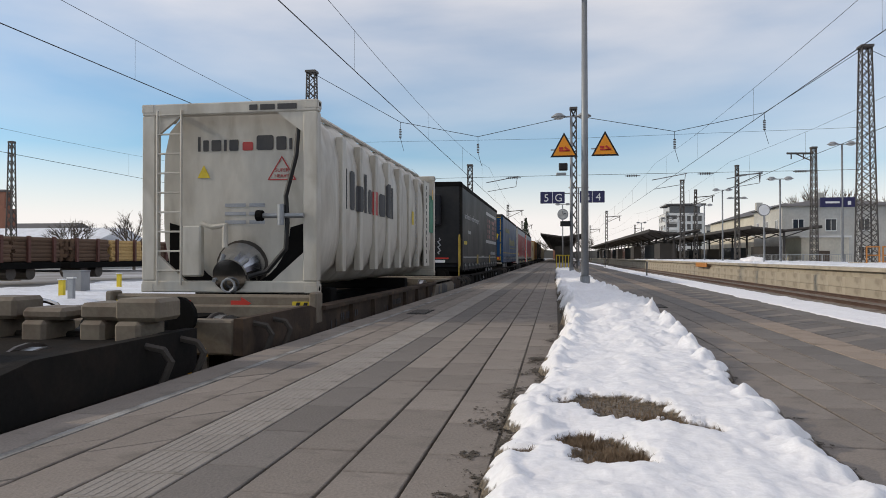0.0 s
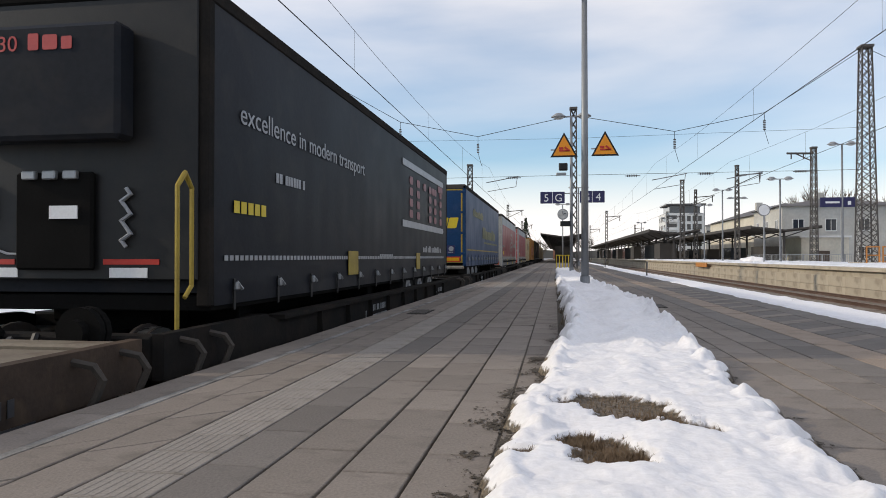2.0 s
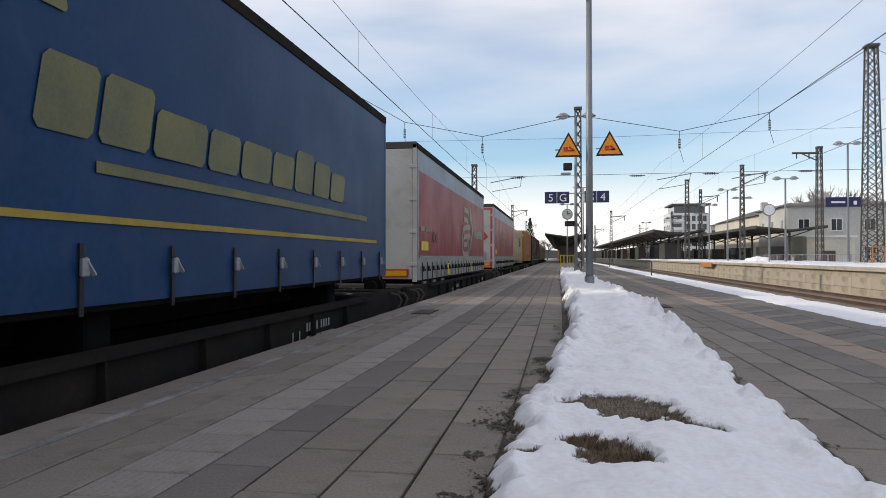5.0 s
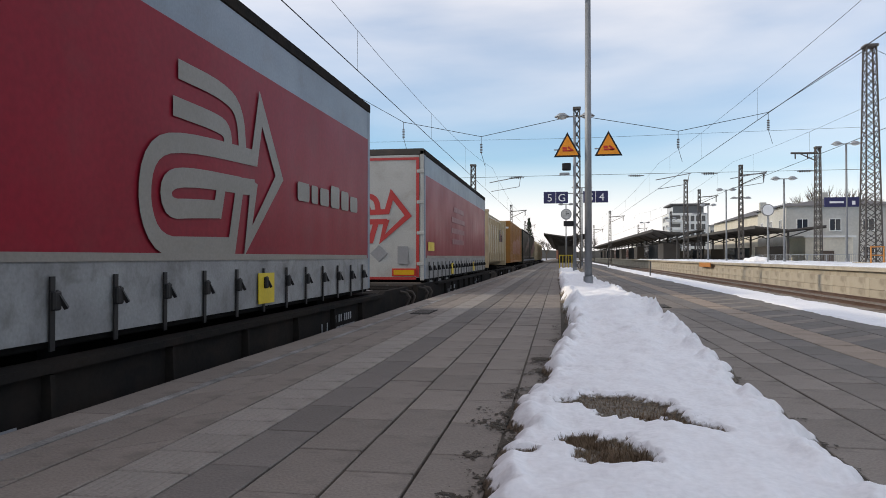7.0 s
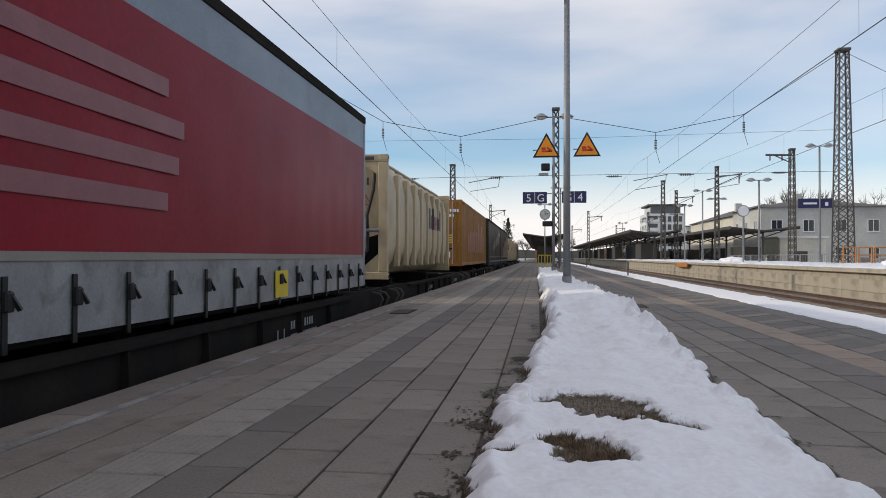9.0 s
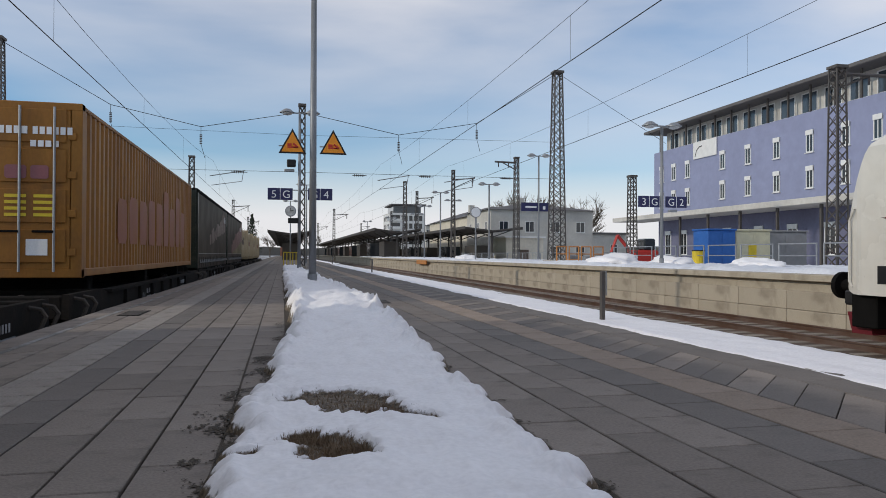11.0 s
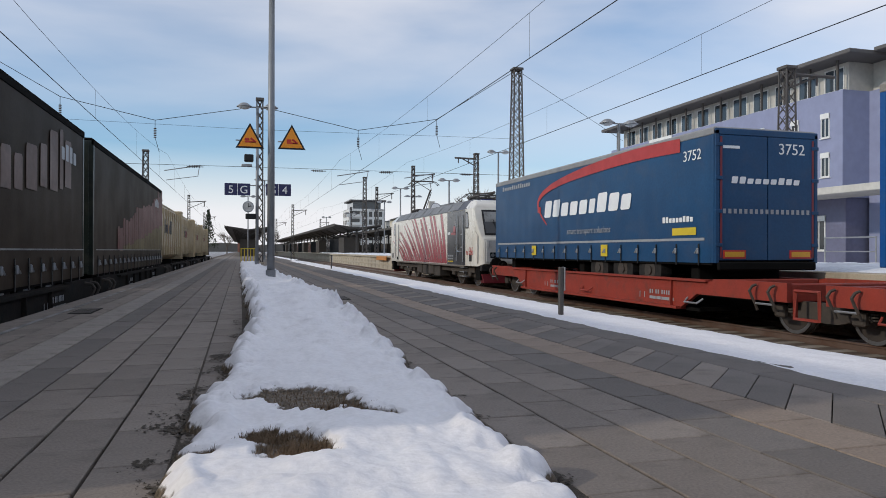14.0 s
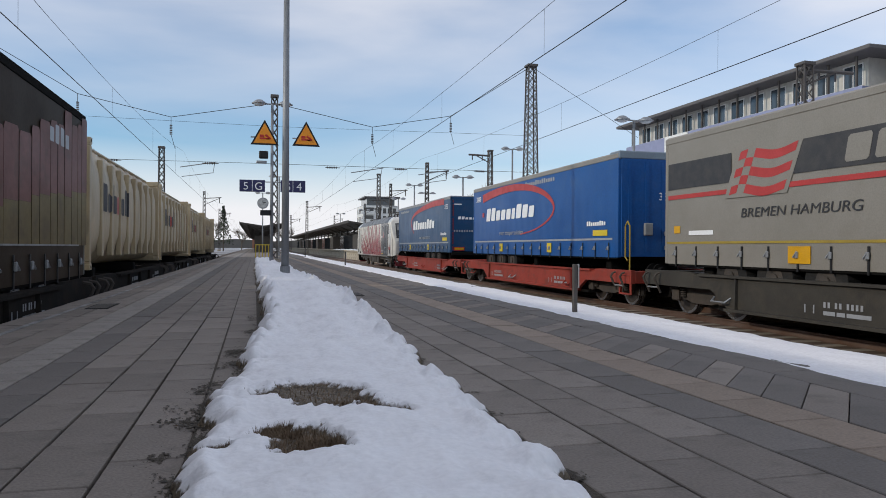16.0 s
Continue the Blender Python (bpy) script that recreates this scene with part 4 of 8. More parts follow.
# short marker posts at the platform edge
for i, y in enumerate((8.8, 34.0, 62.0)):
    t = thing("marker_post", pose(4.17, y, 0), "short dark steel marker post in the edge snow", "post", "marker posts")
    part("stake", box(B(), -0.03, 0.03, -0.03, 0.03, -0.02, 0.66, 0.008), "mast", t)
    part("plate", box(B(), 0.031, 0.050, -0.04, 0.04, 0.34, 0.66, 0.005), "galv", t)
t = thing("platform_ramp_board", pose(12.4, 62, RAIL + 0.35), "orange hazard board at the platform wall", "board")
part("board", box(B(), 0, 0.1, 0, 4.5, 0.35, 0.72, 0.02), "wood_orange", t)


# ---- buildings ----
def window(parent, face, x, y, z, w, h, frame_mat="white_wall", glass="glass_sky", blind=0.0, deep=0.06):
    """A window: frame, sill and pane on a wall face."""
    m = on(face, x, y, z)
    fr = B()
    for a, b, c, d in [(-w / 2, w / 2, 0, 0.09), (-w / 2, w / 2, h - 0.09, h), (-w / 2, -w / 2 + 0.09, 0.09, h - 0.09), (w / 2 - 0.09, w / 2, 0.09, h - 0.09), (-0.035, 0.035, 0.09, h - 0.09)]:
        prism(fr, rect(a, b, c, d), "z", -0.02, deep)
    win = part("window", fr, frame_mat, parent, m=m)
    part("pane", prism(B(), rect(-w / 2 + 0.05, w / 2 - 0.05, 0.05, h - 0.05), "z", -0.02, 0.015), glass, win)
    part("sill", prism(B(), rect(-w / 2 - 0.08, w / 2 + 0.08, -0.07, -0.003), "z", -0.02, 0.14), frame_mat, win)
    if blind:
        part("blind_box", prism(B(), rect(-w / 2, w / 2, h - blind, h + 0.12), "z", 0.0, 0.12), "white_wall", win, "white blind box")
    return win


def lavender_building():
    """Four storeys: ground floor darkened for the canopy's shade, two lavender floors, a set-back glazed top with a
    projecting roof.
    """
    X, YA, YB = 43.0, 42.6, 76.8
    t = thing("office_building", pose(0, 0, RAIL), "lavender rendered office building with a glazed top storey", "building")
    z = -RAIL
    # the canopy's shade is put into this wall's darker lavender
    part("lower_wall", box(B(), X + 0.6, X + 14, YA + 0.3, YB, 0, 5.0 + z), "facade_shade", t, "ground floor wall with canopy shade in its colour")
    part("wall", box(B(), X, X + 14, YA, YB, 5.0 + z, 13.0 + z), "facade", t, "lavender rendered wall")
    part("canopy", box(B(), X - 3.4, X + 0.6, YA - 30, YB + 4, 4.95 + z, 5.45 + z, 0.03), "grey_wall", t, "pale grey canopy slab")
    part("wing_wall", box(B(), X + 2.5, X + 14, YA - 40, YA, 0, 13.0 + z), "facade", t, "lavender rendered wing")
    part("top_storey", box(B(), X + 1.2, X + 13, YA + 0.6, YB - 0.8, 13.0 + z, 15.3 + z), "grey_wall", t, "pale set-back top storey")
    part("wing_top", box(B(), X + 3.4, X + 13, YA - 39, YA + 0.5, 13.0 + z, 15.5 + z), "grey_wall", t, "pale top storey of the wing")
    part("roof", box(B(), X - 0.9, X + 14, YA - 1.5, YB + 0.9, 15.3 + z, 15.62 + z, 0.05), "roof", t, "thin projecting roof slab")
    part("wing_roof", box(B(), X + 1.2, X + 14, YA - 40, YA - 1.55, 15.5 + z, 15.8 + z, 0.05), "roof", t, "thin projecting roof slab")
    for k, y in enumerate([YA + 3, 58, 66]):
        part("roof_unit", box(B(), X + 3, X + 7, y, y + 4, 15.62 + z, 16.9 + z, 0.1), "grey_wall", t)
    for i in range(13):
        y = YB - 1.2 - i * 2.7
        part("roof_post", box(B(), X + 0.05, X + 0.2, y - 0.07, y + 0.07, 13.0 + z, 15.3 + z), "mast", t)
        if i < 12:
            window(t, WEST, X + 1.2, y - 1.35, 13.25 + z, 1.9, 1.8, "white_wall", "glass_sky" if i % 3 else "glass")
    for i in range(12):
        window(t, WEST, X + 3.4, YA - 1.8 - i * 3.1, 13.3 + z, 2.3, 1.9, "grey_wall", "glass_sky")
    cols = [75.0, 72.4, 69.6, 63.3, 59.3, 55.3, 51.2, 47.3, 44.2]
    for i, y in enumerate(cols):
        for zz in (9.6, 6.6):
            window(t, WEST, X, y, zz + z - (0.2 if i < 3 else 0), 0.85, 1.75, "white_wall", "glass", 0.28)
    for y in (74.6, 71.3, 67.8, 63.4, 58.5, 54.0, 49.6, 45.4):
        window(t, WEST, X + 0.6, y, 1.7, 1.25, 2.6, "white_wall", "glass", 0.3)
    for y in (40, 34, 28, 22):
        for zz in (9.6, 6.6):
            window(t, WEST, X + 2.5, y, zz + z, 0.95, 1.75, "white_wall", "glass", 0.28)
    brd = part("sign_board", box(B(), X - 0.14, X - 0.02, 64.2, 68.4, 11.2 + z, 13.0 + z, 0.02), "white_wall", t, "blank white sign board")
    bmx = B()
    stroke(bmx, [(-1.7, 0.25), (-1.4, 0.9), (-0.9, 1.2), (-0.4, 1.25)], 0.12)
    part("sign_mark", bmx, "ink", brd, m=on(WEST, X - 0.15, 66.3, 11.2 + z))
    for y in (67.0, 62.0, 57.0, 52.0, 47.0):
        part("canopy_post", box(B(), X - 2.6, X - 2.4, y - 0.1, y + 0.1, 0, 4.95 + z), "mast", t)
    return t


lavender_building()


def hip_house(name, x0, x1, y0, y1, zb, eaves, ridge_up, wall, label, rows, cols_w, cols_s, over=0.6):
    t = thing(name, pose(0, 0, zb), label, "house")
    part("wall", box(B(), x0, x1, y0, y1, 0, eaves), wall, t, "plain rendered wall")
    bm = B()
    a = [(x0 - over, y0 - over, eaves), (x1 + over, y0 - over, eaves), (x1 + over, y1 + over, eaves), (x0 - over, y1 + over, eaves)]
    d = min(x1 - x0, y1 - y0) / 2
    r = [((x0 + d), (y0 + y1) / 2, eaves + ridge_up), ((x1 - d), (y0 + y1) / 2, eaves + ridge_up)] if x1 - x0 > y1 - y0 else [((x0 + x1) / 2, y0 + d, eaves + ridge_up), ((x0 + x1) / 2, y1 - d, eaves + ridge_up)]
    v = [bm.verts.new(p) for p in a]
    q = [bm.verts.new(p) for p in r]
    if x1 - x0 > y1 - y0:
        fs = [(v[0], v[1], q[1], q[0]), (v[1], v[2], q[1]), (v[2], v[3], q[0], q[1]), (v[3], v[0], q[0])]
    else:
        fs = [(v[0], v[1], q[0]), (v[1], v[2], q[1], q[0]), (v[2], v[3], q[1]), (v[3], v[0], q[0], q[1])]
    for f_ in fs:
        bm.faces.new(f_)
    bm.faces.new(list(reversed(v)))
    bmesh.ops.recalc_face_normals(bm, faces=bm.faces[:])
    part("roof", bm, "roof", t, "slate grey hipped roof")
    for zz in rows:
        for i in range(cols_w):
            window(t, WEST, x0, y0 + (i + 0.5) * (y1 - y0) / cols_w, zz, 1.5, 1.9, "white_wall", "glass")
        for i in range(cols_s):
            window(t, SOUTH, x0 + (i + 0.5) * (x1 - x0) / cols_s, y0, zz, 1.7, 1.9, "white_wall", "glass")
    part("chimney", box(B(), (x0 + x1) / 2 - 2, (x0 + x1) / 2 - 0.8, (y0 + y1) / 2 - 0.5, (y0 + y1) / 2 + 0.5, eaves + ridge_up - 1, eaves + ridge_up + 1), "grey_wall", t)
    return t


hip_house("station_house", 35.0, 54.0, 118.0, 134.0, RAIL, 9.5, 1.7, "grey_wall", "grey and cream rendered station house with slate roof", (1.3, 5.6), 3, 4)
hip_house("station_annex", 36.0, 50.0, 136.0, 175.0, RAIL, 9.2, 2.6, "cream_wall", "long cream station wing with slate roof", (1.3, 5.4), 8, 3)
t = thing("low_annex", pose(0, 0, RAIL), "low pale annex beside the station house", "building")
part("wall", box(B(), 54.05, 61.0, 119.0, 130.0, 0, 5.4), "grey_wall", t)
part("flat_roof", box(B(), 54.05, 61.4, 118.6, 130.4, 5.4, 5.75), "roof", t)
window(t, SOUTH, 58.6, 119.0, 1.6, 1.4, 2.0, "white_wall", "glass")
t = thing("low_annex", pose(0, 0, RAIL), "pale shed with brown door before the station house", "building")
part("wall", box(B(), 33.0, 39.0, 103.0, 110.0, 0, 4.2), "cream_wall", t)
part("flat_roof", box(B(), 32.7, 39.3, 102.7, 110.3, 4.2, 4.45), "white_wall", t)
part("door", box(B(), 35.0, 36.6, 102.93, 102.995, 0, 2.4), "door_dark", t, "brown door")


def tower_block():
    t = thing("apartment_block", pose(0, 0, RAIL), "white apartment tower with dark top storey", "building")
    x0, x1, y0, y1 = 39.5, 53.0, 268, 285
    part("wall", box(B(), x0, x1, y0, y1, 0, 17.5), "white_wall", t)
    part("top_storey", box(B(), x0 + 1.6, x1 - 1.2, y0 + 1.2, y1 - 1, 17.5, 20.4), "glass_sky", t, "glazed top storey")
    part("roof", box(B(), x0 + 0.4, x1 + 0.6, y0 - 0.8, y1, 20.4, 20.9), "roof", t, "thin dark flat roof")
    for k in range(5):
        for i in range(4):
            window(t, SOUTH, x0 + 6.3 + i * 1.9, y0, 2.6 + k * 3.0, 1.25, 1.9, "glass", "glass")
        part("balcony", box(B(), x0 - 0.9, x0 + 4.2, y0 - 0.9, y0 - 0.02, 2.2 + k * 3.0, 3.3 + k * 3.0), "white_wall", t)
        part("balcony_recess", box(B(), x0 + 0.4, x0 + 4.0, y0 - 0.012, y0 + 0.05, 3.3 + k * 3.0, 4.7 + k * 3.0), "glass", t)
        for i in range(4):
            window(t, WEST, x0, y0 + 2.4 + i * 3.8, 2.6 + k * 3.0, 2.0, 1.7, "glass", "glass")
    return t


tower_block()
for x0, x1, y0, y1, h in [(56, 75, 240, 262, 12.0), (60, 72, 300, 320, 14.0), (28, 33, 260, 290, 7.0)]:
    t = thing("flat_building", pose(0, 0, RAIL), "pale low building behind the station roofs", "building", "far buildings")
    part("wall", box(B(), x0, x1, y0, y1, 0, h), "grey_wall", t)
    part("roof", box(B(), x0 - 0.4, x1 + 0.4, y0 - 0.4, y1, h, h + 0.4), "roof", t)
    for i in range(5):
        window(t, SOUTH, x0 + (i + 0.5) * (x1 - x0) / 5, y0, h - 3.2, 2.0, 1.6, "white_wall", "glass")


def canopy(x, half, y0, y1, zp, top, label, step=9.0):
    """A platform roof: two shallow wings on a row of posts, with a screen wall beneath."""
    t = thing("platform_canopy", pose(x, 0, zp), label, "canopy", "platform canopies")
    for s in (-1, 1):
        bm = B()
        prism(bm, [(0, top - 0.25), (s * half, top + 0.25), (s * half, top + 0.42), (0, top - 0.05)], "y", y0, y1)
        part("roof_wing", bm, "canopy", t)
        part("fascia", box(B(), min(s * half, s * (half + 0.06)), max(s * half, s * (half + 0.06)), y0, y1, top + 0.1, top + 0.5), "canopy", t)
    y = y0 + 1.0
    while y < y1:
        part("post", box(B(), -0.12, 0.12, y - 0.12, y + 0.12, 0, top - 0.2), "canopy", t)
        br = B()
        bar(br, (0, y, top - 1.0), (half * 0.7, y, top + 0.05), 0.1)
        bar(br, (0, y, top - 1.0), (-half * 0.7, y, top + 0.05), 0.1)
        part("brace", br, "canopy", t)
        y += step
    for k in range(int((y1 - y0) / 18)):
        a = y0 + 6 + k * 18
        part("screen", box(B(), -1.2, 1.2, a, a + 6, 0.0, 2.5), "glass" if k % 2 else "canopy", t)
    return t


canopy(16.6, 3.4, 104, 300, P3_TOP, 3.9, "long dark platform roof on posts across the tracks")
canopy(1.1, 3.2, 104, 300, 0.0, 3.9, "long dark platform roof over the paved platform")
canopy(29.0, 4.2, 96, 250, RAIL + 0.5, 4.6, "dark platform roof before the station house")
bm = B()
box(bm, 24.5, 33.5, 60, 260, RAIL - 0.3, RAIL + 0.5)
solid("platform_far", bm, "concrete", "low concrete platform before the station house", "platform", kind="structure")
snow_sheet("platform_snow", 24.7, 33.3, 60, 95, RAIL + 0.49, 0.15, (0.5, 0.6), "snow on the low far platform", "snow_far", 0.3, 31)
bm = B()
box(bm, -1.2, 4.0, 330.5, 336, RAIL, 7.0)
solid("brick_gable", bm, "brick_far", "far reddish brick gable closing the platform", "building")

# cabinets, railings and clutter before the lavender building
for x0, x1, y, mat_, lab in [(22.2, 23.9, 34.0, "cab_blue", "blue metal service cabinet beside the tracks"), (24.0, 26.2, 34.2, "cab_cream", "cream metal service cabinet with a small notice"), (26.3, 29.2, 35.0, "cab_grey", "grey metal service cabinet with two doors")]:
    t = thing("service_cabinet", pose(0, 0, RAIL - 0.1), lab, "cabinet", "service cabinets")
    part("body", box(B(), x0, x1, y, y + 1.4, 0, 3.05, 0.04), mat_, t)
    part("lid", box(B(), x0 - 0.05, x1 + 0.05, y - 0.05, y + 1.45, 3.05, 3.15, 0.02), mat_, t)
    xm = (x0 + x1) / 2
    for s in (-1, 1):
        part("door", box(B(), xm + s * (x1 - x0) / 4 - (x1 - x0) / 4 + 0.05, xm + s * (x1 - x0) / 4 + (x1 - x0) / 4 - 0.05, y - 0.025, y - 0.002, 0.15, 2.95, 0.01), mat_, t)
    if mat_ == "cab_cream":
        part("notice", box(B(), xm - 0.3, xm + 0.2, y - 0.035, y - 0.027, 1.6, 2.3), "yellow", t)
t = thing("waste_bin", pose(21.0, 33.0, P3_TOP), "small yellow bin on the snowy platform", "bin")
part("body", rod(B(), (0, 0, 0), (0, 0, 0.7), 0.28, 14, 0.32), "yellow", t)
part("rim", rod(B(), (0, 0, 0.7), (0, 0, 0.76), 0.34, 14), "black", t)
for i in range(11):
    t = thing("tube_railing", pose(20.8, 14 + i * 2.6, P3_TOP - 0.02), "grey tubular railing hoop along the platform back", "railing", "tube railings")
    part("hoop", pipe(B(), [(0, 0, 0), (0, 0, 1.0), (0, 2.2, 1.0), (0, 2.2, 0)], 0.03), "galv", t)
    part("mid_rail", rod(B(), (0, 0, 0.5), (0, 2.2, 0.5), 0.022, 6), "galv", t)
for i in range(4):
    t = thing("orange_barrier", pose(18.2 + i * 0.9, 45.5, P3_TOP), "orange tubular guard round the mast foot", "barrier", "mast guards")
    part("hoop", pipe(B(), [(0, 0, 0), (0, 0, 1.05), (0.7, 0, 1.05), (0.7, 0, 0)], 0.045), "wood_orange", t)
    part("mid_rail", rod(B(), (0, 0, 0.55), (0.7, 0, 0.55), 0.035, 6), "wood_orange", t)
for i in range(9):
    t = thing("fence_panel", pose(23.5, 48 + i * 5.0, RAIL - 0.1), "grey mesh fence panel behind the tracks", "fence", "fence panels")
    part("frame", pipe(B(), [(0, 0, 0), (0, 0, 1.9), (0, 4.8, 1.9), (0, 4.8, 0)], 0.03), "galv", t)
    bm = B()
    for k in range(11):
        rod(bm, (0, 0.4 + k * 0.4, 0.1), (0, 0.4 + k * 0.4, 1.88), 0.010, 4)
    part("mesh_wires", bm, "galv", t)
t = thing("small_excavator", pose(33.5, 62, RAIL - 0.1), "small red construction machine near the building", "machine")
part("body", box(B(), -1.3, 1.3, -0.8, 0.8, 0.9, 2.2, 0.15), "machine", t)
part("cab", box(B(), -0.2, 1.0, -0.7, 0.7, 2.2, 3.3, 0.12), "glass", t)
part("track_frame", box(B(), -1.5, 1.5, -0.95, 0.95, 0.1, 0.85, 0.2), "tyre", t)
part("boom", bar(bar(B(), (-1.1, 0, 1.9), (-2.6, 0, 3.6), 0.24), (-2.6, 0, 3.6), (-3.4, 0, 1.6), 0.2), "machine", t)
t = thing("material_pile", pose(36.0, 82, RAIL - 0.1), "heap of orange and grey site material", "pile")
for k in range(7):
    a = k * 0.9
    part("slab", box(B(), -2 + k * 0.5, -0.6 + k * 0.5, math.sin(a) - 0.7, math.sin(a) + 0.7, 0, 1.2 + 0.5 * math.sin(a * 2), 0.1), ("wood_orange", "cab_grey", "white_wall")[k % 3], t)

# drain covers in the paving
for x0, x1, y in [(-2.25, -1.95, 10.6), (1.55, 1.9, 12.6)]:
    t = thing("drain_cover", pose(0, 0, 0), "dark iron drain cover set in the paving", "drain cover", "drain covers")
    part("frame", box(B(), x0, x1, y, y + 0.9, -0.03, 0.006, 0.002), "joint", t)
    for k in range(6):
        part("slot", box(B(), x0 + 0.03, x1 - 0.03, y + 0.08 + k * 0.13, y + 0.15 + k * 0.13, 0.004, 0.012), "mast", t)


# ---- trees ----
def bare_tree(x, y, z, h, spread, seed, label):
    """A trunk with limbs that fork down to fine twigs."""
    r = random.Random(seed)
    t = thing("bare_tree", pose(x, y, z), label, "tree", "bare trees")
    trunk, limbs, twigs = B(), B(), B()
    rod(trunk, (0, 0, 0), (0, 0, h * 0.3), h * 0.022, 8, h * 0.016)

    def grow(p, d, ln, rad, lev):
        q = p + d * ln
        if lev < 4:
            rod(limbs if lev < 3 else twigs, p, q, rad, 5 if lev < 3 else 3, rad * 0.65)
        else:
            rod(twigs, p, q, rad, 3, rad * 0.4)
            return
        for _ in range(4 if lev < 3 else 5):
            nd = (d + Vector((r.uniform(-1, 1), r.uniform(-1, 1), r.uniform(-0.35, 0.8))) * spread).normalized()
            grow(p.lerp(q, r.uniform(0.55, 1.0)), nd, ln * r.uniform(0.55, 0.8), rad * 0.6, lev + 1)

    for k in range(6):
        a = k * 1.05 + r.uniform(-0.3, 0.3)
        grow(Vector((0, 0, h * r.uniform(0.2, 0.3))), Vector((math.cos(a) * 0.7, math.sin(a) * 0.7, 0.9)).normalized(), h * 0.27, h * 0.011, 1)
    part("trunk", trunk, "twig", t)
    part("limbs", limbs, "twig", t)
    tagged(part("twigs", twigs, "twig", t), kind="stuff")
    return t


bare_tree(-55.5, 75.0, RAIL, 7.6, 0.75, 1, "round bare winter tree beyond the timber wagons")
bare_tree(-51.0, 80.0, RAIL, 8.6, 0.7, 2, "bare winter tree at the yard edge")
bare_tree(59.5, 136.0, RAIL, 16.5, 0.95, 3, "broad bare winter tree behind the annex")
bare_tree(66.0, 150.0, RAIL, 13.0, 0.7, 4, "bare winter tree behind the annex")
bare_tree(52.5, 152.0, RAIL, 19.5, 0.6, 5, "tall bare tree behind the station house")
bare_tree(-16.0, 300.0, RAIL, 15.0, 0.6, 6, "far bare tree beyond the train")
bare_tree(-6.0, 345.0, RAIL, 13.0, 0.8, 7, "far bare tree past the platform's end")
bare_tree(5.0, 360.0, RAIL, 15.0, 0.75, 8, "far bare tree past the platform's end")
bare_tree(14.0, 350.0, RAIL, 14.0, 0.8, 10, "far bare tree past the platform's end")
t = thing("conifer", pose(-9.5, 230.0, RAIL), "dark far conifer beside the tracks", "tree")
part("trunk", rod(B(), (0, 0, 0), (0, 0, 13.5), 0.25, 6, 0.05), "twig", t)
bm = B()
rc = random.Random(9)
for k in range(900):
    u = rc.random() ** 0.7
    a, rad = rc.uniform(0, 6.28), (1 - u) * 3.2 * rc.uniform(0.4, 1.05)
    p = Vector((math.cos(a) * rad, math.sin(a) * rad, 2 + u * 11.8))
    s = rc.uniform(0.25, 0.55)
    bm.faces.new([bm.verts.new(p + Vector((rc.uniform(-s, s), rc.uniform(-s, s), rc.uniform(-s, s)))) for _ in range(3)])
tagged(part("crown", bm, "needle", t), kind="stuff")

# far wooded rise that closes the view
verts, faces = [], []
for i in range(241):
    a = radians(-180 + i * 1.5)
    d = 900
    h = 9 + 8 * noise.noise((i * 0.12, 0, 3)) + 5 * noise.noise((i * 0.6, 0, 5)) + 3 * noise.noise((i * 2.1, 0, 7))
    verts += [(math.sin(a) * d, math.cos(a) * d, RAIL - 1), (math.sin(a) * d, math.cos(a) * d, max(h, 3)), (math.sin(a) * (d + 60), math.cos(a) * (d + 60), RAIL - 1)]
for i in range(240):
    faces += [(i * 3, i * 3 + 3, i * 3 + 4, i * 3 + 1), (i * 3 + 1, i * 3 + 4, i * 3 + 5, i * 3 + 2)]
me = bpy.data.meshes.new("backdrop")
me.from_pydata(verts, [], faces)
me.materials.append(M["hill"])
tagged(new("backdrop", me), "low far wooded rise on the horizon", "backdrop", kind="structure")

# ---- the yard to the west: timber wagons, cabinets, posts, a house with a tower ----
def timber_wagon(y):
    t = thing("timber_wagon", pose(-36.5, y, RAIL), "brown stanchion wagon loaded with cut logs", "wagon", "timber wagons")
    part("underframe", box(B(), -1.35, 1.35, 0, 18.6, 0.75, 1.2, 0.03), "pit", t)
    for k in range(8):
        part("stanchion", box(B(), 1.25, 1.42, 0.6 + k * 2.45, 0.85 + k * 2.45, 1.2, 3.0), "stanchion", t)
    for k in (2.2, 4.0, 14.4, 16.2):
        part("wheelset", rod(B(), (-0.85, k, 0.46), (0.85, k, 0.46), 0.46, 18), "wheel", t)
    r = random.Random(int(y * 10))
    for bay in range(4):
        bm = B()
        for row in range(6):
            for col in range(7):
                rr = r.uniform(0.15, 0.21)
                rod(bm, (-1.1 + col * 0.36 + r.uniform(-0.04, 0.04), 0.4 + bay * 4.6 + r.uniform(-0.15, 0.15), 1.4 + row * 0.27), (-1.1 + col * 0.36, 4.7 + bay * 4.6 + r.uniform(-0.15, 0.15), 1.4 + row * 0.27), rr, 8)
        tagged(part("logs", bm, "log_end" if (bay == 1 and y > 40) else "log", t), kind="stuff")
    return t


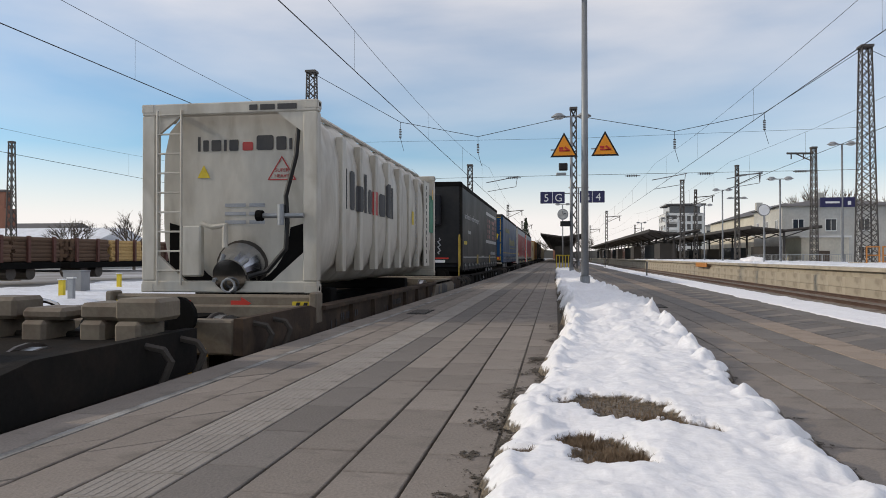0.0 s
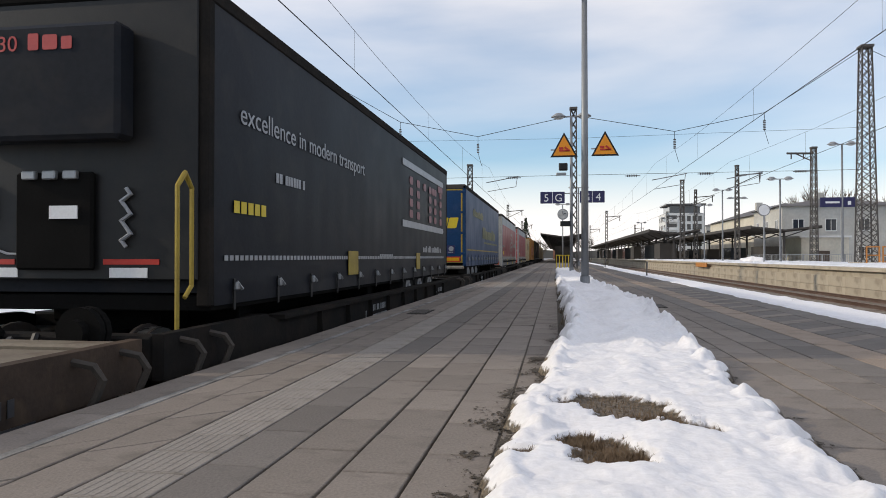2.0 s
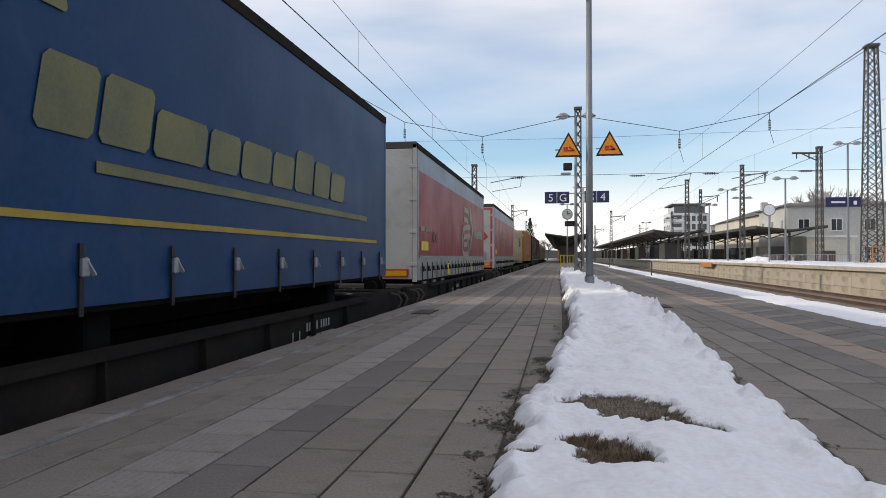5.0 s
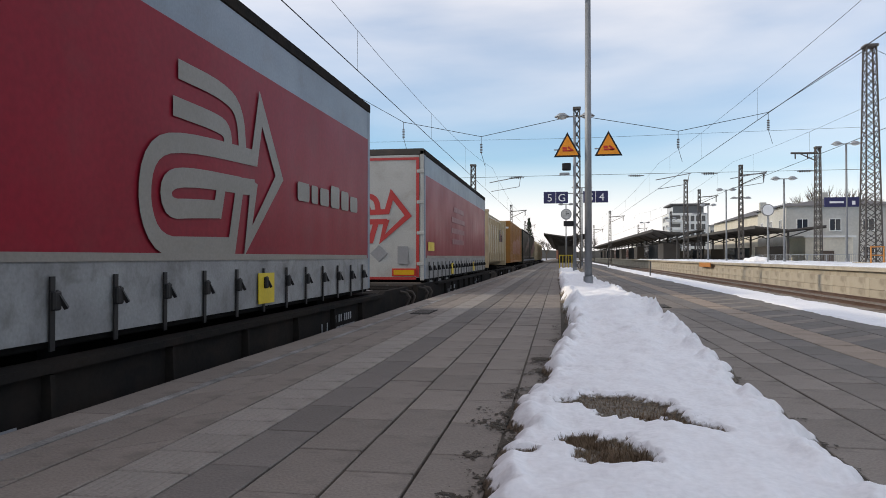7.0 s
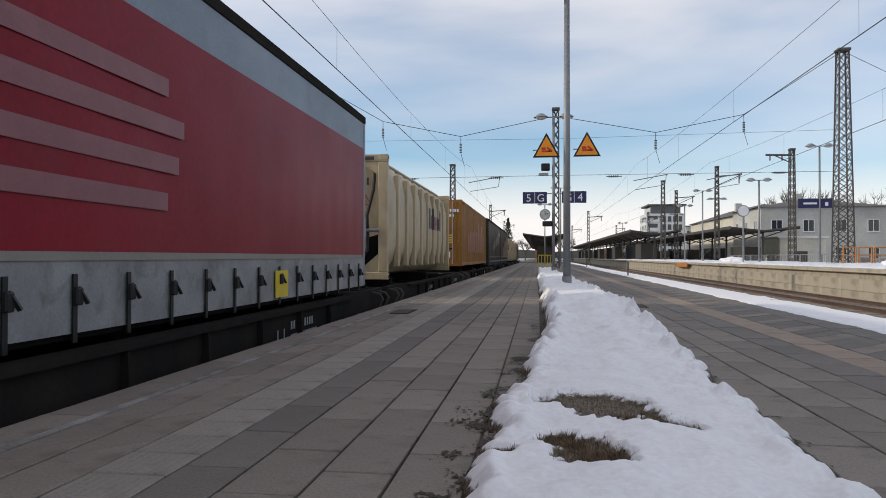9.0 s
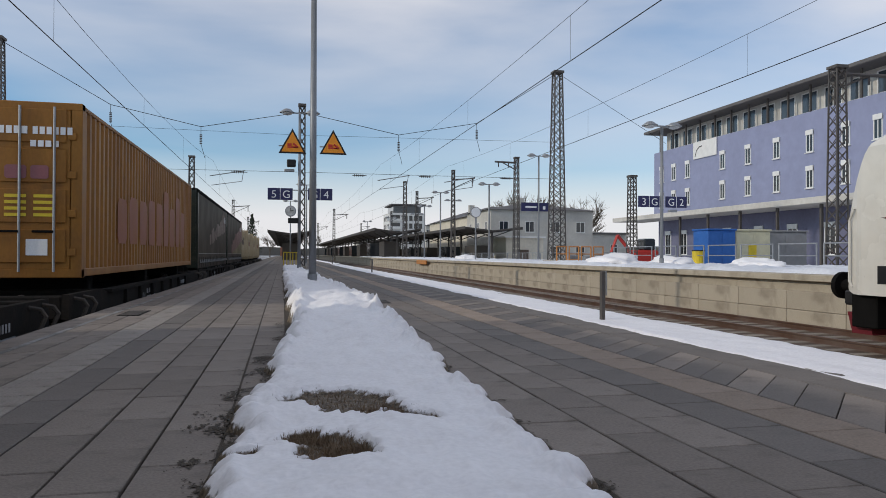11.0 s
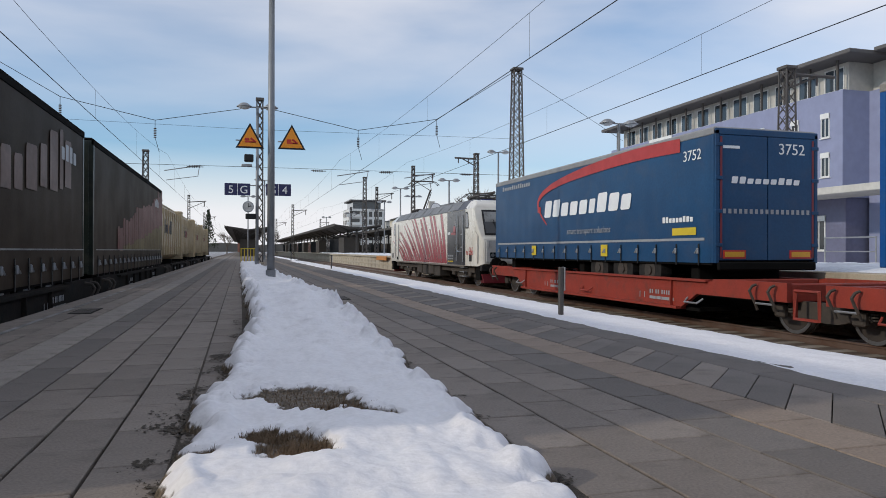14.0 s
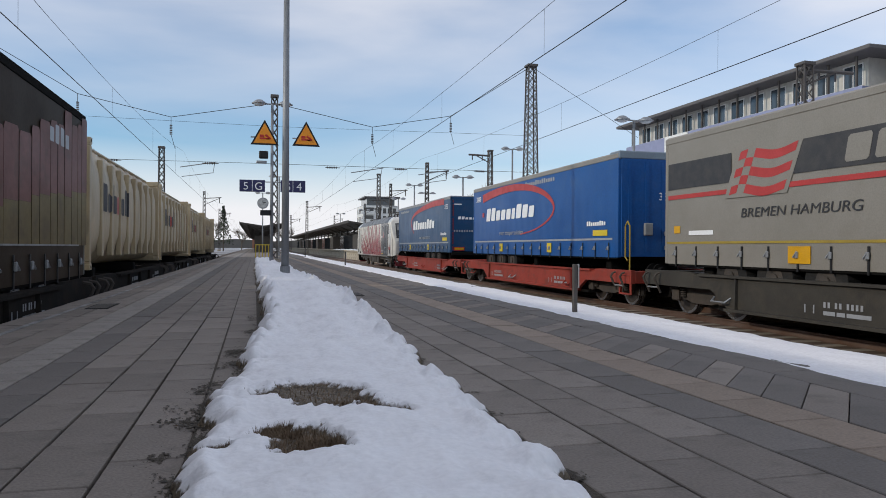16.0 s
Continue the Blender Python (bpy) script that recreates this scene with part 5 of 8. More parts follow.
for k in range(5):
    timber_wagon(8.0 + k * 19.6)
for x, y, h, mat_ in [(-23.5, 32.0, 1.0, "cab_grey"), (-20.5, 27.0, 0.75, "yellow"), (-24.5, 37.0, 0.75, "yellow"), (-18.2, 24.5, 0.9, "galv")]:
    t = thing("yard_post" if h < 0.95 else "yard_cabinet", pose(x, y, RAIL - 0.15), "short post beside the yard track" if h < 0.95 else "grey relay cabinet standing in the snow", "post" if h < 0.95 else "cabinet")
    w = 0.12 if h < 0.95 else 0.5
    part("body", box(B(), -w, w, -w * 0.7, w * 0.7, 0, h, 0.02), mat_, t)
    part("cap", box(B(), -w - 0.02, w + 0.02, -w * 0.7 - 0.02, w * 0.7 + 0.02, h, h + 0.05), "white_wall" if h < 0.95 else "cab_grey", t)
t = thing("tower_house", pose(-98.0, 120.0, RAIL), "grey house with a dark roof and slim tower", "house")
part("wall", box(B(), -26, 9, -6, 10, 0, 5.2), "grey_wall", t)
part("roof", prism(B(), [(-7, 5.2), (11, 5.2), (2, 8.0)], "x", -26.5, 9.5), "roof", t, "dark pitched roof")
part("tower", box(B(), -1.5, 1.5, -7.5, -5, 0, 10.2), "brick_far", t, "brick tower")
part("tower_top", box(B(), -0.9, 0.9, -7.2, -5.3, 10.2, 13.2), "brick_far", t)
part("tower_cap", box(B(), -1.1, 1.1, -7.4, -5.1, 13.2, 13.6, 0.1), "roof", t)
t = thing("snowy_shed", pose(-70.0, 84.0, RAIL), "low shed with a snow-covered roof", "shed")
part("wall", box(B(), -14, 14, -5, 7, 0, 3.2), "grey_wall", t)
part("snow_roof", prism(B(), [(-6, 3.2), (8, 3.2), (1, 5.4)], "x", -14.5, 14.5), "snow_far", t, "snow-covered roof")


# ---- the freight trains ----
LEFT, RIGHT = [], []       # (thing, its y when the clip starts); rolling stock of each train
TURNING = []               # (wheelset, wheel pose, train)


def wheelset(parent, y, side, r=0.46, bright=True):
    """Two wheels on an axle; turns about x."""
    bm = B()
    rod(bm, (-0.95, 0, 0), (0.95, 0, 0), 0.08, 10)
    for s in (-1, 1):
        rod(bm, (s * 0.68, 0, 0), (s * 0.82, 0, 0), r, 28)
        rod(bm, (s * 0.66, 0, 0), (s * 0.69, 0, 0), r + 0.03, 28)
        rod(bm, (s * 0.82, 0, 0), (s * 0.90, 0, 0), 0.17, 14)
    w = part("wheelset", bm, "wheel", parent, m=pose(0, y, r))
    for s in (-1, 1):
        bm = B()
        bmesh.ops.create_cone(bm, cap_ends=False, segments=28, radius1=r + 0.002, radius2=r + 0.002, depth=0.10, matrix=Matrix.Translation((s * 0.75, 0, 0)) @ Matrix.Rotation(radians(90), 4, "Y"))
        for k in range(28):
            a0, a1 = k * math.tau / 28, (k + 1) * math.tau / 28
            x = s * 0.824
            bm.faces.new([bm.verts.new((x, math.cos(a) * q, math.sin(a) * q)) for a, q in ((a0, r - 0.07), (a1, r - 0.07), (a1, r - 0.005), (a0, r - 0.005))])
        part("tread_ring", bm, "wheel_bright", w, "bright worn steel ring")
    TURNING.append((w, y, r, side))
    return w


def bogie(parent, y, side, base=1.8, mat_="gear"):
    for s in (-1, 1):
        bm = B()
        prism(bm, [(y - base / 2 - 0.45, 0.62), (y - base / 2 - 0.3, 0.40), (y - base / 2 + 0.3, 0.36), (y - 0.35, 0.30), (y + 0.35, 0.30), (y + base / 2 - 0.3, 0.36), (y + base / 2 + 0.3, 0.40), (y + base / 2 + 0.45, 0.62), (y + 0.4, 0.66), (y - 0.4, 0.66)], "x", s * 1.0 - 0.06, s * 1.0 + 0.06)
        part("bogie_frame", bm, mat_, parent)
        for k in (-1, 1):
            part("axle_box", box(B(), min(s * 1.07, s * 1.2), max(s * 1.07, s * 1.2), y + k * base / 2 - 0.14, y + k * base / 2 + 0.14, 0.33, 0.6, 0.03), mat_, parent)
            bm = B()
            for q in range(4):
                rod(bm, (s * 1.1, y + k * base / 2 - 0.24, 0.44 + q * 0.05), (s * 1.1, y + k * base / 2 - 0.24, 0.47 + q * 0.05), 0.075, 8)
            part("spring", bm, mat_, parent)
    for k in (-1, 1):
        wheelset(parent, y + k * base / 2, side)


def buffers(parent, y, out):
    for s in (-1, 1):
        bm = B()
        rod(bm, (s * 0.875, y, 1.0), (s * 0.875, y + out * 0.16, 1.0), 0.10, 12)
        rod(bm, (s * 0.875, y + out * 0.16, 1.0), (s * 0.875, y + out * 0.22, 1.0), 0.19, 16)
        part("buffer", bm, "pit", parent)
    bm = B()
    pipe(bm, [(0, y, 0.98), (0, y + out * 0.3, 0.95), (0, y + out * 0.45, 0.75)], 0.05)
    part("coupling_hook", bm, "pit", parent)
    part("brake_hose", pipe(B(), [(0.35, y, 0.95), (0.4, y + out * 0.2, 0.7), (0.36, y + out * 0.35, 0.6), (0.3, y + out * 0.42, 0.72)], 0.03), "black", parent)


def ribbon_ring(x, y, top):
    """A hoop bent from flat bar that carries the step."""
    pts = [(x - 0.03, y, top - 0.06), (x + (0.10 if x > 0 else -0.10), y + 0.03, top - 0.09), (x + (0.15 if x > 0 else -0.15), y + 0.05, top - 0.18), (x + (0.11 if x > 0 else -0.11), y + 0.03, top - 0.30), (x + (0.06 if x > 0 else -0.06), y, top - 0.42), (x, y, top - 0.55)]
    return pipe(B(), pts, 0.028, 6)


def pocket_wagon(name, y0, length, joints, mat_, label, side, top=0.97, low=0.42, w=1.40, rails=(), marks="silver", ribbed=True):
    """An articulated carrier wagon: deep side sills with stepped ends, cross beams and bogies at its ends and joints."""
    x = XL if side == "L" else X3
    t = thing(name, pose(x, y0, RAIL), label, "wagon", "carrier wagons")
    cuts = [0.0, *joints, length]
    for a, b in zip(cuts, cuts[1:]):
        a, b = a + (0.45 if a else 0.0), b - (0.45 if b < length else 0.0)
        for s in (-1, 1):
            bm = B()
            prism(bm, [(a, top - 0.36), (a, top), (a + 1.9, top), (a + 2.3, top - 0.08), (b - 2.3, top - 0.08), (b - 1.9, top), (b, top), (b, top - 0.36), (b - 2.7, top - 0.36), (b - 3.3, low), (a + 3.3, low), (a + 2.7, top - 0.36)], "x", s * w - 0.05, s * w + 0.05)
            part("side_sill", bm, mat_, t)
            bm = B()
            prism(bm, [(a + 3.3, low - 0.03), (b - 3.3, low - 0.03), (b - 3.3, low + 0.03), (a + 3.3, low + 0.03)], "x", s * w - 0.12 if s > 0 else s * w - 0.16, s * w + 0.16 if s > 0 else s * w + 0.12)
            box(bm, min(s * (w - 0.1), s * (w + 0.12)), max(s * (w - 0.1), s * (w + 0.12)), a + 2.3, b - 2.3, top - 0.08, top - 0.03)
            part("sill_flange", bm, mat_, t)
            n = int((b - a - 6.6) / 1.15) if ribbed else 2
            for k in range(n):
                yy = a + 3.6 + k * (b - a - 7.2) / max(n - 1, 1)
                bm = B()
                prism(bm, [(s * w, low + 0.03), (s * (w + 0.13), low + 0.03), (s * (w + 0.11), top - 0.09), (s * w, top - 0.09)], "y", yy - 0.02, yy + 0.02)
                part("sill_rib", bm, mat_, t)
        for yy in (a + 0.12, a + 2.2, b - 2.2, b - 0.12):
            part("cross_beam", box(B(), -w + 0.06, w - 0.06, yy - 0.12, yy + 0.12, top - 0.36, top - 0.02, 0.02), mat_, t)
        # this deck is coloured near-black to stand for a shaded pit
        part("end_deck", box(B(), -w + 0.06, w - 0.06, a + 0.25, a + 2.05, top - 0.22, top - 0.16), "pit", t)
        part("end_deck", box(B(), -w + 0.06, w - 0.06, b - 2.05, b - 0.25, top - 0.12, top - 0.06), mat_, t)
        # pocket floor has the same pit shade in its colour
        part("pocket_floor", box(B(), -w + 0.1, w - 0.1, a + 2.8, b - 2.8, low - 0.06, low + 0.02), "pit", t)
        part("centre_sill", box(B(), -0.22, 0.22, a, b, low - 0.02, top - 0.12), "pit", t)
        so = 1 if side == "L" else -1
        for yy in (a + 0.25, b - 0.75):
            st = part("shunter_step", pipe(B(), [(so * (w + 0.13), yy, top - 0.42), (so * (w + 0.13), yy + 0.5, top - 0.42)], 0.022), "galv", t, "worn steel step bar")
            for ye in (yy, yy + 0.5):
                part("stirrup", ribbon_ring(so * (w + 0.07), ye, top), "gear", st)
    for yy in [1.9, *joints, length - 1.9]:
        bogie(t, yy, side)
    if not ribbed:
        for yy in [*joints, 0.35]:
            part("step_frame", pipe(B(), [(-w - 0.02, yy - 0.28, 0.36), (-w - 0.02, yy + 0.28, 0.36), (-w - 0.02, yy + 0.28, 0.86), (-w - 0.02, yy - 0.28, 0.86), (-w - 0.02, yy - 0.28, 0.34)], 0.035, 4), mat_, t, "square step frame")
    buffers(t, 0.0, -1)
    buffers(t, length, 1)
    s, f_ = (1, EAST) if side == "L" else (-1, WEST)
    xx = s * (w + 0.056)
    sg = 1 if side == "L" else -1
    for k, yy in enumerate([] if marks is None else [length * 0.17, length * 0.36, length * 0.66, length * 0.84]):
        bars(t, on(f_, xx, yy, 0), 0, low + 0.14, [0.03, 0.03], 0.2, marks, 0.9, name="mark_panel")
        bars(t, on(f_, xx, yy, 0), 0.45, low + 0.26, [0.05, 0.05, -0.02, 0.05, 0.05, -0.02, 0.05, 0.05, 0.05, 0.05], 0.10, marks, 0.45, name="number_bar")
        bars(t, on(f_, xx, yy, 0), 0.45, low + 0.13, [0.26, 0.18, 0.5], 0.07, marks, 0.5, name="number_bar")
    for k in range(6):
        yy = 3.6 + k * (length - 7) / 5
        bm = B()
        pipe(bm, [(s * (w + 0.05), yy, 0.55), (s * (w + 0.17), yy + 0.05, 0.45), (s * (w + 0.17), yy + 0.5, 0.45), (s * (w + 0.05), yy + 0.55, 0.55)], 0.02)
        part("grab_rail", bm, "galv" if k % 2 else mat_, t)
    for yy in rails:
        hp = part("hand_rail", pipe(B(), [(s * (w - 0.1), yy, top - 0.05), (s * (w - 0.1), yy, top + 1.2), (s * (w - 0.1), yy + 0.12, top + 1.32), (s * (w - 0.1), yy + 0.24, top + 1.2), (s * (w - 0.1), yy + 0.24, top + 0.35), (s * (w - 0.1), yy + 0.12, top + 0.25)], 0.02), "trim_yellow", t, "yellow bent hand rail")
    (LEFT if side == "L" else RIGHT).append((t, y0))
    return t


def curtain_side(t, x, y0, y1, z0, z1, material, s):
    """A tarpaulin side, gently bulging between its posts, with a fold at each strap."""
    verts, faces = [], []
    ny, nz = 90, 10
    for j in range(nz + 1):
        v = j / nz
        for i in range(ny + 1):
            y = y0 + (y1 - y0) * i / ny
            bul = 0.005 * math.sin(i / ny * math.pi * 7) + 0.005 * noise.noise((y * 1.3, v * 2.0, x * 3 + z1)) + 0.006 * math.sin(i / ny * math.pi * 44) * (1 - v) ** 2
            verts.append((x + s * bul * math.sin(math.pi * min(max(v, 0.04), 0.96)), y, z0 + (z1 - z0) * v))
    w = ny + 1
    for j in range(nz):
        for i in range(ny):
            a = j * w + i
            faces.append((a, a + 1, a + w + 1, a + w) if s > 0 else (a, a + w, a + w + 1, a + 1))
    me = bpy.data.meshes.new("curtain")
    me.from_pydata(verts, [], faces)
    for p_ in me.polygons:
        p_.use_smooth = True
    me.materials.append(M[material])
    ob = new("curtain", me)
    ob.parent = t
    return ob


def trailer(name, y0, length, z0, z1, side, body, skirt, label, frame_mat="pit", front=None, band=None, skirt_h=0.52, wheels=True, straps=12, w=1.275, roof_mat=None, axles=None):
    """A curtain-sided semi-trailer body: frame, roof, two curtains, strapped skirt, running gear."""
    x = XL if side == "L" else X3
    t = thing(name, pose(x, y0, RAIL), label, "trailer", "trailers")
    s = 1 if side == "L" else -1
    part("load_body", box(B(), -w + 0.05, w - 0.05, 0.06, length - 0.06, z0 + 0.12, z1 - 0.04), body, t)
    bm = B()
    box(bm, -w, w, 0, length, z1 - 0.07, z1, 0.03)
    part("roof", bm, roof_mat or frame_mat, t, "dirty flat tarpaulin roof")
    bm = B()
    for sx in (-1, 1):
        box(bm, min(sx * (w - 0.04), sx * (w + 0.02)), max(sx * (w - 0.04), sx * (w + 0.02)), 0, length, z1 - 0.17, z1 - 0.03, 0.012)
    part("roof_rail", bm, roof_mat or frame_mat, t)
    for yy in (0.0, length - 0.12):
        for sx in (-1, 1):
            part("corner_post", box(B(), min(sx * (w - 0.1), sx * (w + 0.012)), max(sx * (w - 0.1), sx * (w + 0.012)), yy, yy + 0.12, z0, z1 - 0.05, 0.012), frame_mat, t)
    for sx in (-1, 1):
        xs = sx * (w + 0.006)
        cut = z0 + skirt_h
        if band:
            curtain_side(t, xs, 0.12, length - 0.12, z1 - band[1], z1 - 0.16, band[0], sx)
            curtain_side(t, xs, 0.12, length - 0.12, cut, z1 - band[1], body, sx)
        else:
            curtain_side(t, xs, 0.12, length - 0.12, cut, z1 - 0.16, body, sx)
        curtain_side(t, xs + sx * 0.004, 0.12, length - 0.12, z0, cut, skirt, sx)
    step = (length - 1.0) / straps
    for k in range(straps + 1):
        yy = 0.5 + k * step
        xx = s * (w + 0.02)
        bm = B()
        box(bm, min(xx, xx + s * 0.012), max(xx, xx + s * 0.012), yy - 0.022, yy + 0.022, z0 - 0.06, z0 + skirt_h - 0.10)
        st = part("strap", bm, "black", t)
        bm = B()
        box(bm, min(xx + s * 0.012, xx + s * 0.05), max(xx + s * 0.012, xx + s * 0.05), yy - 0.035, yy + 0.035, z0 + skirt_h * 0.38, z0 + skirt_h * 0.62, 0.01)
        bar(bm, (xx + s * 0.03, yy, z0 + skirt_h * 0.62), (xx + s * 0.06, yy + 0.06, z0 + skirt_h * 0.40), 0.025)
        part("buckle", bm, "galv" if skirt != "skirt" else "black", st)
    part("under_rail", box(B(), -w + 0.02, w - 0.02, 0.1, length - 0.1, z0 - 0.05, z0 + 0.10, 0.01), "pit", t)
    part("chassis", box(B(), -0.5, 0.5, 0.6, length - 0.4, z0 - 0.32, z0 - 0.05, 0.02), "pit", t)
    if wheels:
        ya = axles if axles is not None else 1.3 if (front == "doors") == (side == "L") else length - 5.0
        for k in range(3):
            for sx in (-1, 1):
                bm = B()
                rod(bm, (sx * 0.92, ya + k * 1.3, z0 - 0.22), (sx * 1.2, ya + k * 1.3, z0 - 0.22), 0.5, 22)
                ty = part("tyre", bm, "tyre", t)
                part("rim", rod(rod(B(), (sx * 1.19, ya + k * 1.3, z0 - 0.22), (sx * 1.205, ya + k * 1.3, z0 - 0.22), 0.24, 18), (sx * 1.19, ya + k * 1.3, z0 - 0.22), (sx * 1.24, ya + k * 1.3, z0 - 0.22), 0.11, 10), "galv" if side == "L" else "gear", ty)
    (LEFT if side == "L" else RIGHT).append((t, y0))
    t["w"] = w
    return t


def rear_doors(t, z0, z1, material, w=1.275, edge="alu", top=None, beam="alu"):
    """Two rear doors with locking bars, hinges and marker plates, on the face that looks to -y."""
    for sx in (-1, 1):
        d = part("rear_door", box(B(), min(0.008 * sx, sx * (w - 0.10)), max(0.008 * sx, sx * (w - 0.10)), -0.045, -0.002, z0 + 0.06, z1 - 0.16, 0.01), material, t)
        part("door_edge", box(B(), min(sx * (w - 0.09), sx * (w + 0.0)), max(sx * (w - 0.09), sx * (w + 0.0)), -0.05, -0.002, z0, z1 - 0.06, 0.01), edge, t)
        for k in range(4):
            part("hinge", box(B(), min(sx * (w - 0.16), sx * (w + 0.01)), max(sx * (w - 0.16), sx * (w + 0.01)), -0.07, -0.046, z0 + 0.35 + k * 0.72, z0 + 0.43 + k * 0.72, 0.008), edge, d)
        part("marker_plate", box(B(), min(sx * 0.55, sx * 1.1), max(sx * 0.55, sx * 1.1), -0.062, -0.047, z0 + 0.10, z0 + 0.28), "red_sign", d, "red-edged marker plate")
        part("marker_field", box(B(), min(sx * 0.59, sx * 1.06), max(sx * 0.59, sx * 1.06), -0.068, -0.063, z0 + 0.135, z0 + 0.245), "amber", d)
    part("top_bar", box(B(), -w, w, -0.05, 0.0, z1 - 0.155, z1 - 0.02, 0.01), top or edge, t)
    part("bumper", box(B(), -w + 0.05, w - 0.05, -0.08, 0.0, z0 - 0.16, z0 - (0.04 if top else -0.03), 0.03), beam, t)


WL = 1.293   # where prints lie on the curtains

# -- silo containers with rounded ribbed sides
def silo_container(name, y0, length, z0, z1, paint, label, w=1.22, ribs=9, ends=True, print_at=None):
    t = thing(name, pose(XL, y0, RAIL), label, "container", "silo containers")
    verts, faces = [], []
    n = ribs * 12
    prof = 28
    for i in range(n + 1):
        u = i / n
        y = 0.36 + (length - 0.50) * u
        ph = (u * ribs) % 1.0
        swell = 0.055 * abs(math.sin(math.pi * ph)) ** 0.7 if 0 < i < n else -0.02
        for k in range(prof):
            a = math.tau * k / prof
            ca, sa = math.cos(a), math.sin(a)
            p = 4.2
            r_ = (abs(ca) ** p + abs(sa) ** p) ** (-1 / p)
            hx, hz = w - 0.10 + swell, (z1 - z0) / 2 - 0.02 + swell * 0.6
            verts.append((ca * r_ * hx, y, (z0 + z1) / 2 + 0.04 + sa * r_ * hz))
    for i in range(n):
        for k in range(prof):
            q = (k + 1) % prof
            faces.append((i * prof + k, i * prof + q, (i + 1) * prof + q, (i + 1) * prof + k))
    faces.append(tuple(range(prof)))
    faces.append(tuple(reversed(range(n * prof, n * prof + prof))))
    me = bpy.data.meshes.new("tank_shell")
    me.from_pydata(verts, [], faces)
    for p_ in me.polygons:
        p_.use_smooth = len(p_.vertices) == 4
    me.materials.append(M[paint])
    sh = new("tank_shell", me)
    sh.parent = t
    tagged(sh, "swelling ribbed tank shell")
    for k in range(1, ribs):
        y = 0.36 + (length - 0.50) * k / ribs
        for sx in (-1, 1):
            part("rib", box(B(), min(sx * (w - 0.14), sx * (w - 0.03)), max(sx * (w - 0.14), sx * (w - 0.03)), y - 0.10, y + 0.10, z0 + 0.26, z1 - 0.30, 0.012), paint, sh)
    for yy, e in ((0.0, 1), (length - 0.16, -1)):
        fr = part("end_frame", box(B(), -w, w, yy, yy + 0.16, z1 - 0.16, z1, 0.015), paint, t)
        part("lower_beam", box(B(), -w, w, yy, yy + 0.16, z0, z0 + 0.16, 0.015), paint, fr)
        for sx in (-1, 1):
            part("frame_post", box(B(), min(sx * (w - 0.19), sx * w), max(sx * (w - 0.19), sx * w), yy, yy + 0.16, z0 + 0.16, z1 - 0.16, 0.015), paint, fr)
            for zz in (z0, z1 - 0.12):
                part("corner_casting", box(B(), min(sx * (w - 0.17), sx * (w + 0.006)), max(sx * (w - 0.17), sx * (w + 0.006)), yy - 0.006, yy + 0.17, zz, zz + 0.12, 0.01), paint, fr)
                # hole drawn as a near-black disc, its shade in the colour
                part("casting_hole", rod(B(), (sx * (w + 0.002), yy + 0.085, zz + 0.06), (sx * (w + 0.009), yy + 0.085, zz + 0.06), 0.032, 10), "pit", fr)
            part("gusset", prism(B(), [(sx * (w - 0.19), z0 + 0.16), (sx * (w - 0.62), z0 + 0.16), (sx * (w - 0.19), z0 + 0.55)], "y", yy + 0.02, yy + 0.07), paint, fr)
            bm = B()
            prism(bm, [(sx * (w - 0.19), z1 - 0.16), (sx * (w - 0.55), z1 - 0.16), (sx * (w - 0.19), z1 - 0.45)], "y", yy + 0.02, yy + 0.07)
            part("gusset", bm, paint, fr)
    wk = B()
    for sx in (-0.62, 0.62):
        pipe(wk, [(sx * 1.4, 0.2, z1 - 0.22), (sx * 1.4, 0.4, z1 - 0.03), (sx * 1.4, length - 0.5, z1 - 0.03)], 0.036)
    for k in range(int(length / 0.8)):
        rod(wk, (-0.868, 0.5 + k * 0.8, z1 - 0.16), (-0.868, 0.5 + k * 0.8, z1 - 0.03), 0.014, 5)
        rod(wk, (0.868, 0.5 + k * 0.8, z1 - 0.16), (0.868, 0.5 + k * 0.8, z1 - 0.03), 0.014, 5)
    part("roof_pipe", wk, paint, t, "painted pipe along the roof edges")
    for k in range(3):
        y = length * (k + 0.5) / 3
        part("filling_hatch", rod(B(), (0, y, z1 - 0.1), (0, y, z1 - 0.01), 0.26, 18), "galv", t)
    if ends:
        lad = part("ladder", rod(rod(B(), (-0.98, -0.03, z0 + 0.10), (-0.98, -0.03, z1 - 0.1), 0.016, 6), (-0.64, -0.03, z0 + 0.10), (-0.64, -0.03, z1 - 0.1), 0.016, 6), "tank_white", t, "white end ladder")
        for k in range(9):
            part("rung", rod(B(), (-0.98, -0.03, z0 + 0.30 + k * 0.27), (-0.64, -0.03, z0 + 0.30 + k * 0.27), 0.013, 6), "tank_white", lad)
        bm = B()
        rod(bm, (0.05, 0.34, z0 + 0.36), (0.05, -0.02, z0 + 0.27), 0.34, 20, 0.20)
        rod(bm, (0.05, -0.02, z0 + 0.24), (0.05, -0.06, z0 + 0.23), 0.23, 20)
        oc = part("outlet_cone", bm, "steel_bright", t, "bright steel outlet cone", smooth=False)
        for k in range(4):
            a = radians(40 + k * 80)
            part("clamp", rod(B(), (0.05 + math.cos(a) * 0.27, 0.05, z0 + 0.28 + math.sin(a) * 0.27), (0.05 + math.cos(a) * 0.21, -0.08, z0 + 0.24 + math.sin(a) * 0.21), 0.028, 8), "galv", oc)
